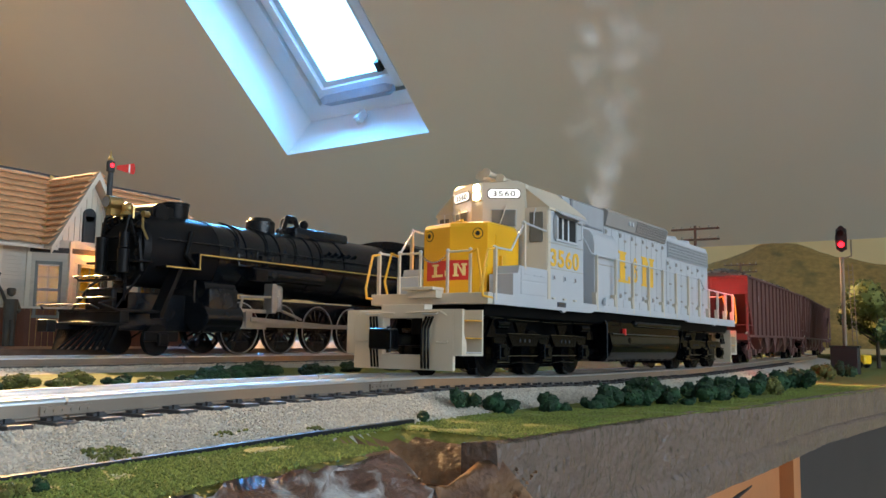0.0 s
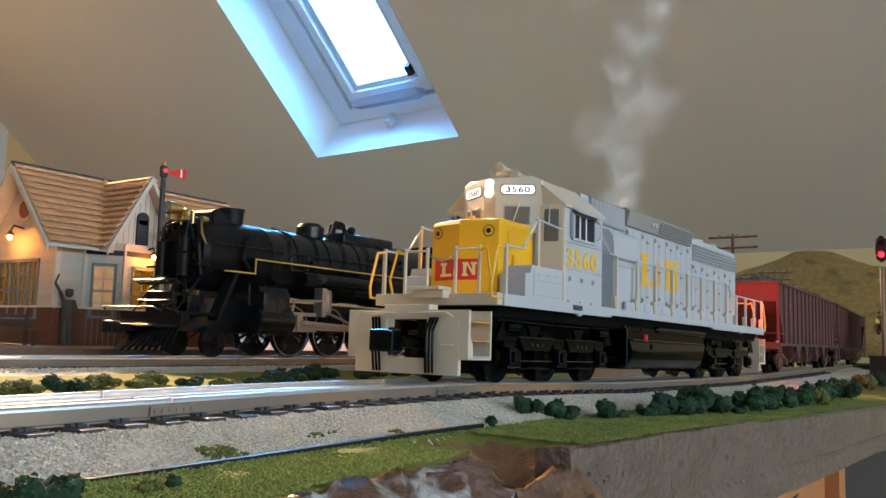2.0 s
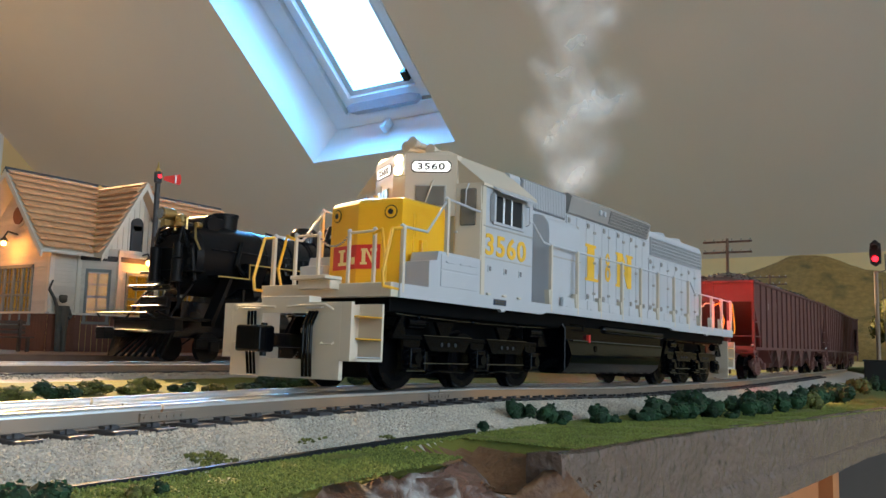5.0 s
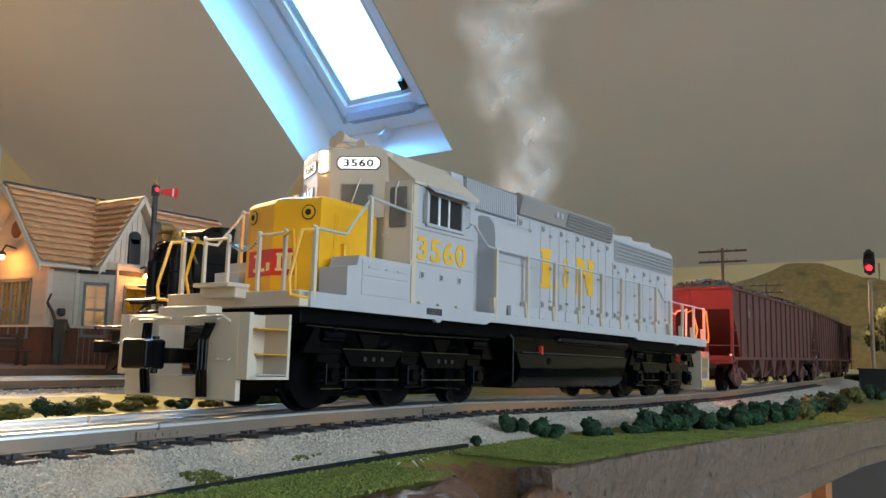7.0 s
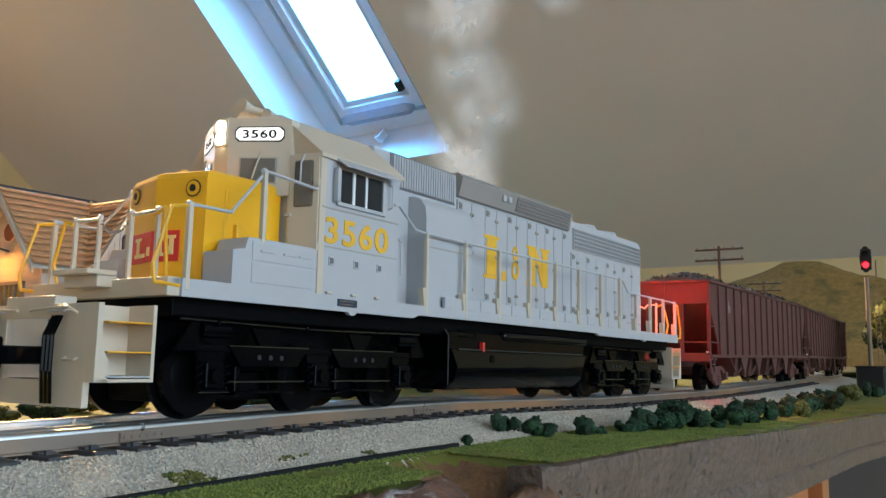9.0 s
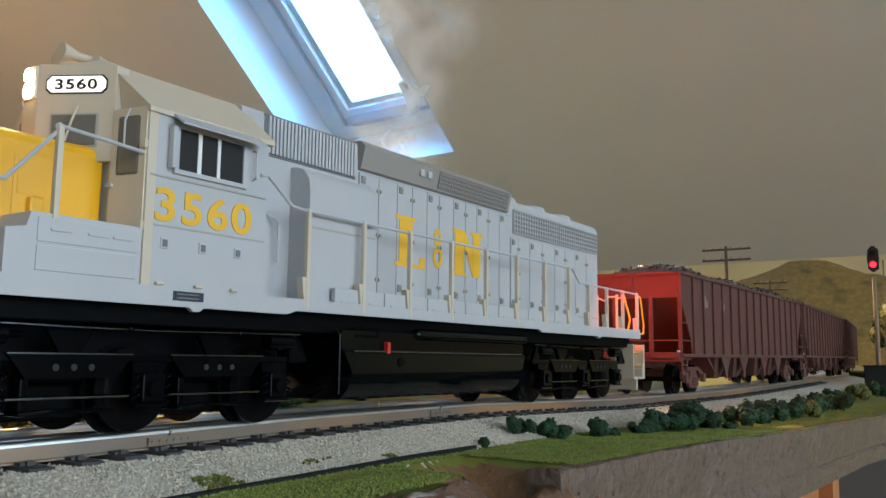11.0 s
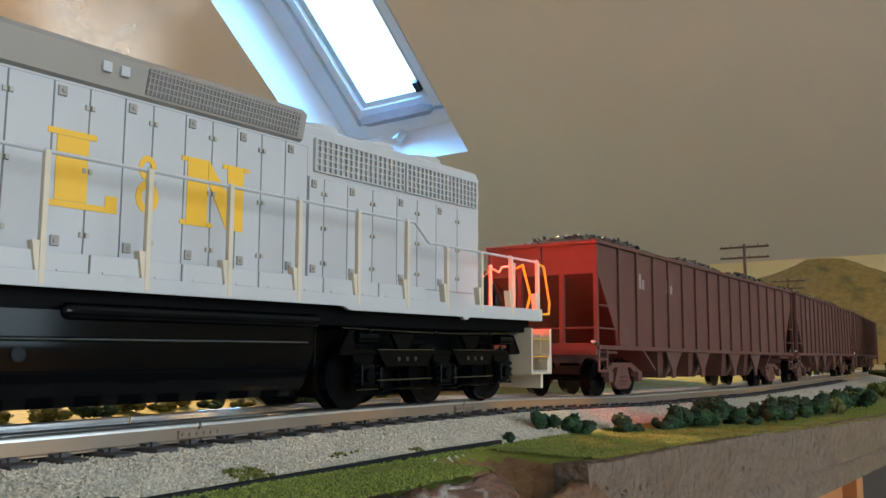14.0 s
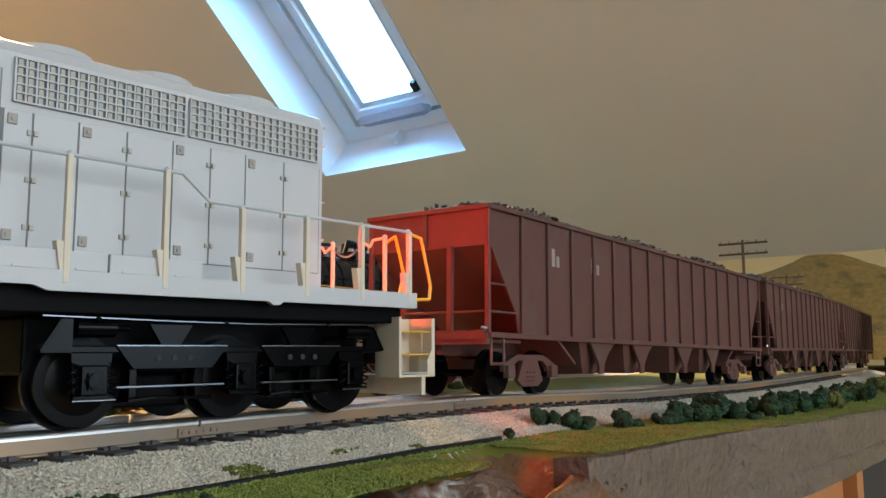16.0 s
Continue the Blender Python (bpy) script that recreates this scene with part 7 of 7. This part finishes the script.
    for sd in (-1, 1):
        g = P("cross_gable_roof", Shape().hull([(GX, GY, GZ), (GX, back, GZ), (GX + sd * GH, GY, EZ_ - 0.001), (GX + sd * GH, EY + 0.002, EZ_ - 0.001), (GX, GY, GZ - 0.003), (GX + sd * GH, GY, EZ_ - 0.003)]), cream)
        vv = Vector((-sd * GH, 0, GZ - EZ_)).normalized()
        gl = math.hypot(GH, GZ - EZ_)
        if sd < 0:
            o, u = Vector((GX + sd * GH, back, EZ_)), Vector((0, -1, 0))
            rows(o, u, vv, back - GY, gl, lambda x, h: (back - x) < EY + 0.004 + h * vv.z / v.z * v.y, "shingles", g)
        else:
            o, u = Vector((GX + sd * GH, GY, EZ_)), Vector((0, 1, 0))
            rows(o, u, vv, back - GY, gl, lambda x, h: (GY + x) < EY + 0.004 + h * vv.z / v.z * v.y, "shingles", g)
        P("valley_strip", Shape().tube([(GX + sd * GH, EY + 0.001, EZ_ + 0.0028), (GX, RY - 0.004, GZ + 0.0025)], 0.0011), mat("yellow_valley_flashing", (0.62, 0.44, 0.16), 0.6), parent=g)
        P("barge_board", Shape().hull([(GX + sd * q, GY - 0.0012 + k, zz) for k in (0, 0.0014) for q, zz in ((0, GZ + 0.0005), (0, GZ - 0.006), (GH, EZ_ - 0.001), (GH, EZ_ - 0.006))]), cream)
    P("gable_face", Shape().prism([(GX - GH + 0.004, EZ_), (GX, GZ - 0.004), (GX + GH - 0.004, EZ_)], "y", 0.3880, 0.3900), cream)
    for k in range(14):
        x = GX - 0.031 + 0.062 * k / 13
        h = EZ_ + (GZ - 0.006 - EZ_) * (1 - abs(x - GX) / (GH - 0.003))
        P("batten", Shape().box(x - 0.0004, x + 0.0004, 0.3873, 0.3881, EZ_, max(EZ_ + 0.002, h)), cream)
    dk = mat("dark_louvre", (0.02, 0.022, 0.025), 0.6)
    P("louvre", Shape().box(GX - 0.0055, GX + 0.0055, 0.3862, 0.3880, 0.0870, 0.1120, 0.0015).cyl((GX, 0.3862, 0.1115), (GX, 0.3880, 0.1115), 0.0055, 20), dk, "dark arched louvre in the gable")
    # goose-neck lamps
    for pts, q in (([(0.2825, 0.448, 0.0985), (0.2740, 0.448, 0.1000), (0.2715, 0.448, 0.0955)], (0.2715, 0.448, 0.0905)), ([(0.3520, 0.3840, 0.0865), (0.3520, 0.3770, 0.0875), (0.3520, 0.3755, 0.0845)], (0.3520, 0.3755, 0.0800))):
        l = P("wall_lamp", Shape().tube(pts, 0.0007).cyl((q[0], q[1], q[2] + 0.0015), pts[-1], 0.0036, 16, 0.0010), dk, "goose-neck wall lamp with glowing bulb")
        P("bulb", Shape().ball((q[0], q[1], q[2] - 0.0004), 0.0019, 2), glow("bulb_glow", (1.0, 0.42, 0.07), 40), parent=l)
    P("room_floor", Shape().box(X0 + 0.003, X1 - 0.003, Y0 + 0.003, Y1 - 0.003, 0.0078, 0.0100), brown)
    return S


station()
lamp("station_lamp", "POINT", 0.05, (1.0, 0.32, 0.04), (0.2680, 0.448, 0.0895), 0.003)
lamp("bay_lamp", "POINT", 0.05, (1.0, 0.32, 0.04), (0.3520, 0.3725, 0.0785), 0.003)
lamp("station_room_lamp", "POINT", 0.04, (1.0, 0.72, 0.13), (0.335, 0.428, 0.060), 0.01)


def platform():
    wood = mat("grey_brown_planks", (0.16, 0.10, 0.07), 0.8, vary=0.3, scale=150, random_object=0.2)
    p = thing("platform", "low station platform of brown timber planks", "platform", kind="structure")
    part("platform_base", Shape().box(0.02, 0.66, 0.292, 0.62, 0.0010, 0.0062), wood, p)
    me = mesh_of("plank", Shape().box(0, 0.0638, 0, 0.0058, 0, 0.0012, 0.0001), wood)
    for i in range(10):
        for j in range(18):
            share("plank", me, p, pose(0.02 + 0.064 * i, 0.2915 + 0.006 * j, 0.0062))


platform()


def semaphore():
    s = thing("semaphore_signal", "dark train-order semaphore mast with red arm and finial before the station", "semaphore")
    dark = mat("dark_mast_paint", (0.025, 0.025, 0.028), 0.5, vary=0.2)
    part("mast", Shape().cyl((0, 0, 0), (0, 0, 0.150), 0.0019, 10).box(-0.0035, 0.0035, -0.0035, 0.0035, 0, 0.006, 0.0005), dark, s)
    part("finial", Shape().cyl((0, 0, 0.150), (0, 0, 0.158), 0.0016, 10, 0.0003).ball((0, 0, 0.151), 0.0022, 2), mat("brass_finial", (0.5, 0.36, 0.12), 0.35, 0.8), s, "brass finial")
    arm = part("arm", Shape().hull([(0.004, -0.003, 0.1430), (0.004, -0.003, 0.1462), (0.020, -0.003, 0.1510), (0.0215, -0.003, 0.1485), (0.0215, -0.003, 0.1440), (0.020, -0.003, 0.1415), (0.004, -0.0024, 0.1430), (0.004, -0.0024, 0.1462), (0.020, -0.0024, 0.1510), (0.020, -0.0024, 0.1415)]), M_RED, s, "red semaphore arm with white band")
    part("arm_band", Shape().box(0.0150, 0.0164, -0.0033, -0.0021, 0.1425, 0.1492), M_WHITE, arm)
    part("lamp_case", Shape().box(-0.0045, 0.0015, -0.0042, -0.0005, 0.1400, 0.1490, 0.0006), dark, s)
    part("red_lens", Shape().cyl((-0.0015, -0.0048, 0.1452), (-0.0015, -0.0040, 0.1452), 0.0015, 12), M_REDSIG, s, "glowing red lens")
    part("crank_rod", Shape().cyl((0.0026, 0, 0.01), (0.0026, 0, 0.142), 0.0005, 6), dark, s)
    part("second_lamp", Shape().ball((0.004, -0.004, 0.0930), 0.0028, 2).box(-0.001, 0.008, -0.004, 0.0, 0.0905, 0.0955, 0.0005), dark, s)
    s.location = (0.3560, 0.3760, 0.0068)


semaphore()


def figurine():
    """A painted toy figure that raises one arm, one plain shape."""
    s = Shape()
    s.cyl((-0.0022, 0, 0), (-0.0020, 0, 0.020), 0.0022, 8, 0.0026).cyl((0.0022, 0, 0), (0.0020, 0, 0.020), 0.0022, 8, 0.0026)
    s.cyl((0, 0, 0.019), (0, 0, 0.0345), 0.0046, 10, 0.0050).ball((0, 0, 0.0395), 0.0031, 2).cyl((0, 0, 0.0410), (0, 0, 0.0428), 0.0036, 10, 0.0024)
    s.tube([(-0.0045, 0, 0.0335), (-0.0080, -0.001, 0.0400), (-0.0125, -0.001, 0.0465)], 0.0013).tube([(-0.0125, -0.001, 0.0465), (-0.0100, -0.001, 0.0530), (-0.0125, -0.001, 0.0470)], 0.0008)
    s.tube([(0.0045, 0, 0.0335), (0.0060, -0.002, 0.0270), (0.0030, -0.004, 0.0250)], 0.0013)
    o = part("figurine", s, mat("drab_toy_paint", (0.05, 0.05, 0.042), 0.7, vary=0.5, scale=200))
    o.location = (0.2900, 0.3920, 0.0074)
    tagged(o, "small drab painted toy figure standing on the platform", "figurine")


figurine()


def bench():
    b = thing("bench", "dark brown wooden bench on the station platform", "bench")
    wood = mat("dark_bench_wood", (0.05, 0.03, 0.02), 0.7, vary=0.3, scale=200)
    for k in range(3):
        part("slat", Shape().box(-0.022, 0.022, -0.006 + 0.0042 * k, -0.0025 + 0.0042 * k, 0.0095, 0.0106, 0.0002), wood, b)
        part("back_slat", Shape().box(-0.022, 0.022, 0.0062, 0.0074, 0.0125 + 0.0034 * k, 0.0148 + 0.0034 * k, 0.0002), wood, b)
    for x in (-0.018, 0.018):
        part("leg", Shape().box(x - 0.001, x + 0.001, -0.0055, -0.0035, 0, 0.0095), wood, b)
        part("leg", Shape().box(x - 0.001, x + 0.001, 0.0055, 0.0075, 0, 0.0225), wood, b)
    b.location = (0.232, 0.372, 0.0074)


bench()


def block_signal():
    s = thing("block_signal", "tall trackside signal with black oval head showing a red light", "signal")
    dark = mat("black_signal_paint", (0.012, 0.012, 0.013), 0.5, vary=0.2)
    mast = mat("weathered_mast", (0.20, 0.14, 0.09), 0.6, vary=0.2, scale=150)
    part("cabinet", Shape().box(-0.010, 0.010, -0.013, 0.013, 0, 0.028, 0.0012).box(-0.011, 0.011, -0.014, 0.014, 0.027, 0.029, 0.0006), dark, s, "black relay cabinet at the mast foot")
    part("mast", Shape().cyl((0, 0, 0.028), (0, 0, 0.120), 0.0021, 12), mast, s)
    lad = part("ladder", Shape().cyl((0.001, -0.0075, 0.030), (0.001, -0.0055, 0.112), 0.0004, 6).cyl((0.001, -0.0115, 0.030), (0.001, -0.0095, 0.112), 0.0004, 6), mast, s)
    for k in range(16):
        z = 0.034 + 0.0048 * k
        q = 0.002 * k / 16
        part("rung", Shape().cyl((0.001, -0.0075 + q, z), (0.001, -0.0115 + q, z), 0.0003, 5), mast, lad)
    hd = part("signal_head", Shape().prism([(0.0056 * math.cos(t), 0.1390 + 0.0138 * math.sin(t)) for t in np.linspace(0, math.tau, 26)[:-1]], "x", -0.0015, 0.0015).box(-0.001, 0.006, -0.005, 0.005, 0.128, 0.150, 0.001), dark, s, "oval black target head")
    part("red_lens", Shape().cyl((-0.0024, 0, 0.1330), (-0.0014, 0, 0.1330), 0.0030, 20), M_REDSIG, hd, "glowing red lens")
    part("dark_lens", Shape().cyl((-0.0024, 0, 0.1440), (-0.0014, 0, 0.1440), 0.0028, 20), M_DARK, hd)
    for z in (0.1330, 0.1440):
        rim = [[(-0.0015 - 0.006 * k, 0.0038 * math.cos(t), z + 0.0038 * math.sin(t)) for t in np.linspace(-0.2, math.pi + 0.2, 14)] for k in (0, 1)]
        part("visor", Shape().loft(rim, closed=False), dark, hd)
    part("bracket", Shape().tube([(0, 0, 0.118), (0.001, -0.009, 0.121), (0.001, -0.009, 0.138)], 0.0007), mast, s)
    s.location = (0.887, -0.0965, -0.0130)


block_signal()


def pole(x, y, z0, h, label):
    p = thing("telegraph_pole", label, "utility pole", "telegraph poles")
    wood = mat("brown_pole_wood", (0.10, 0.055, 0.035), 0.8, vary=0.3, scale=200)
    part("post", Shape().cyl((0, 0, 0), (0, 0, h), 0.0024, 10, 0.0017), wood, p)
    for z in (h - 0.004, h - 0.0165):
        a = part("cross_arm", Shape().box(-0.0012, 0.0012, -0.0280, 0.0280, z - 0.0011, z + 0.0011), wood, p)
        for k in range(6):
            y_ = -0.026 + 0.0104 * k
            part("insulator", Shape().cyl((0, y_, z + 0.001), (0, y_, z + 0.0038), 0.0009, 8), M_STEEL, a)
    p.location = (x, y, z0)


pole(0.917, 0.062, -0.004, 0.157, "brown telegraph pole with two cross-arms beside the track")
pole(1.45, 0.130, 0.0, 0.157, "brown telegraph pole far along the track")


def truck_toy():
    t = thing("toy_truck", "small bright yellow toy truck parked beyond the trees", "toy vehicle")
    yel = mat("bright_yellow_plastic", (0.85, 0.52, 0.01), 0.35, vary=0.05)
    part("body", Shape().box(-0.022, 0.016, -0.012, 0.012, 0.006, 0.020, 0.002), yel, t)
    part("cab", Shape().box(0.010, 0.026, -0.011, 0.011, 0.006, 0.030, 0.002), yel, t)
    part("window", Shape().box(0.013, 0.024, -0.0115, -0.0108, 0.019, 0.027, 0.0002), M_DARK, t)
    for x in (-0.014, 0.016):
        for y in (-0.011, 0.011):
            part("wheel", Shape().cyl((x, y - 0.002, 0.0055), (x, y + 0.002, 0.0055), 0.0055, 18), M_DARK, t)
    t.matrix_basis = pose(1.02, -0.090, -0.0095, 0, 0, 70) @ Matrix.Scale(0.75, 4)


truck_toy()


# ---- exhaust smoke: soft puffs that rise one after another ----
def smoke_material(dense):
    m = bpy.data.materials.new("grey_smoke")
    m.use_nodes = True
    nt = m.node_tree
    nt.nodes.clear()
    N, Lk = nt.nodes, nt.links
    o, tr, di, mx = (N.new("ShaderNode" + k) for k in ("OutputMaterial", "BsdfTransparent", "BsdfDiffuse", "MixShader"))
    di.inputs[0].default_value = (0.85, 0.84, 0.82, 1)
    uv = N.new("ShaderNodeUVMap")
    sub = N.new("ShaderNodeVectorMath")
    sub.operation = "SUBTRACT"
    sub.inputs[1].default_value = (0.5, 0.5, 0)
    ln = N.new("ShaderNodeVectorMath")
    ln.operation = "LENGTH"
    mr = N.new("ShaderNodeMapRange")
    mr.interpolation_type = "SMOOTHSTEP"
    for k, v in (("From Min", 0.5), ("From Max", 0.05), ("To Min", 0.0), ("To Max", 1.0)):
        mr.inputs[k].default_value = v
    tc = N.new("ShaderNodeTexCoord")
    ns = N.new("ShaderNodeTexNoise")
    ns.inputs["Scale"].default_value, ns.inputs["Detail"].default_value = 60, 5
    m2 = N.new("ShaderNodeMapRange")
    for k, v in (("From Min", 0.30), ("From Max", 0.72), ("To Min", 0.0), ("To Max", dense)):
        m2.inputs[k].default_value = v
    mu = N.new("ShaderNodeMath")
    mu.operation = "MULTIPLY"
    Lk.new(uv.outputs[0], sub.inputs[0])
    Lk.new(sub.outputs[0], ln.inputs[0])
    Lk.new(ln.outputs["Value"], mr.inputs["Value"])
    Lk.new(tc.outputs["Object"], ns.inputs["Vector"])
    Lk.new(ns.outputs["Fac"], m2.inputs["Value"])
    Lk.new(mr.outputs[0], mu.inputs[0])
    Lk.new(m2.outputs[0], mu.inputs[1])
    Lk.new(mu.outputs[0], mx.inputs[0])
    Lk.new(tr.outputs[0], mx.inputs[1])
    Lk.new(di.outputs[0], mx.inputs[2])
    Lk.new(mx.outputs[0], o.inputs[0])
    return m


def puff_mesh(seed, mtl, big):
    rng = random.Random(seed)
    v, f, uvs = [], [], []
    for k in range(1):
        r = big * rng.uniform(0.0135, 0.020)
        q = Euler((1.57 + rng.uniform(-0.12, 0.12), rng.uniform(-0.12, 0.12), rng.uniform(-0.7, -0.3))).to_matrix()
        c = Vector((rng.uniform(-0.004, 0.004), rng.uniform(-0.003, 0.003), rng.uniform(-0.002, 0.002)))
        i = len(v)
        v += [tuple(c + q @ Vector((a * r * 1.35, b * r, 0))) for a, b in ((-1, -1), (1, -1), (1, 1), (-1, 1))]
        f.append((i, i + 1, i + 2, i + 3))
        uvs += [(0, 0), (1, 0), (1, 1), (0, 1)]
    me = bpy.data.meshes.new("smoke_puff")
    me.from_pydata(v, [], f)
    l = me.uv_layers.new(name="UVMap")
    for k, u in enumerate(uvs):
        l.data[k].uv = u
    me.materials.append(mtl)
    return me


def smoke():
    # thin at first, thicker and wider once the engine works
    stages = [[puff_mesh(k, smoke_material(d), b) for k in range(8)] for d, b in ((0.20, 0.95), (0.34, 1.1), (0.44, 1.25))]
    out = []
    rng = random.Random(12)
    n = 96
    for i in range(n):
        born = -4.6 + 20.4 * (i + rng.uniform(-0.4, 0.4)) / n
        o = new("smoke_puff", stages[0 if born < -0.6 else 1 if born < 2.5 else 2][i % 8])
        tagged(o, "soft wisp of pale grey exhaust smoke above the locomotive", "smoke", "smoke puffs")
        out.append((o, born, rng.gauss(0.001, 0.0085), rng.gauss(0, 0.006), rng.uniform(0.038, 0.056), rng.uniform(-8, 8), rng.uniform(-25, 25)))
    return out


puffs = smoke()


# ---- what moves ----
def run_s(t):
    return float(np.interp(t, [q[0] for q in TRAIN], [q[1] for q in TRAIN])) if t >= 0 else TRAIN[0][1] - 0.0203 * t


CAR_GAP, CAR_PITCH = 0.466, 0.3765


def motions():
    walk(loco, [(t, riding(s, 0.10, 0.35)) for t, s in TRAIN])
    for i, c in enumerate(cars):
        walk(c, [(t, riding(s + CAR_GAP + i * CAR_PITCH, 0.043, 0.317)) for t, s in TRAIN])
    s_all = np.arange(TRAIN[0][1], TRAIN[-1][1], -0.0095)
    ts = [0.0] + [float(np.interp(-s, [-q[1] for q in TRAIN], [q[0] for q in TRAIN])) for s in s_all[1:]] + [16.0]
    ts = [t for k, t in enumerate(ts) if k == 0 or t - ts[k - 1] > 0.05]

    def roll(w, r):
        base = w.matrix_basis.copy()
        walk(w, [(t, base @ pose(0, 0, 0, 0, -math.degrees((TRAIN[0][1] - run_s(t)) / r), 0)) for t in ts])
    for w, x in loco_wheels:
        roll(w, 0.0108)
    for c in cars:
        for w in c.children:
            if w.name.startswith("wheelset"):
                roll(w, 0.0090)
    for o, born, dx, dy, rise, spin, start in puffs:
        def at(t):
            a = t - born
            if a < 0:
                p = riding(run_s(t), 0.10, 0.35) @ Vector((0.220, 0, 0.063 + 0.033 * max(0.0, 1 + a / 0.6)))
                return p, 28.6
            p = riding(run_s(born), 0.10, 0.35) @ Vector((0.220, 0, 0.096))
            carry = run_s(t) - run_s(born)
            return p + Vector((carry * 0.80 + dx * a + 0.002 * math.sin(a * 2 + start), dy * a, rise * a)), 28.6 + (start - 28.6) * min(1.0, a) + spin * min(a, 4.5)
        keys = sorted({0.0, 16.0, *[t for t in np.arange(0.5, 16, 0.5) if t < born - 0.6 or born < t < born + 5], *[t for t in (born - 0.6, born) if 0 < t < 16]})
        keys = [t for k, t in enumerate(keys) if k == 0 or t - keys[k - 1] > 0.04]
        walk(o, [(t, Matrix.Translation(at(t)[0]) @ pose(0, 0, 0, 0, 0, at(t)[1])) for t in keys])


motions()
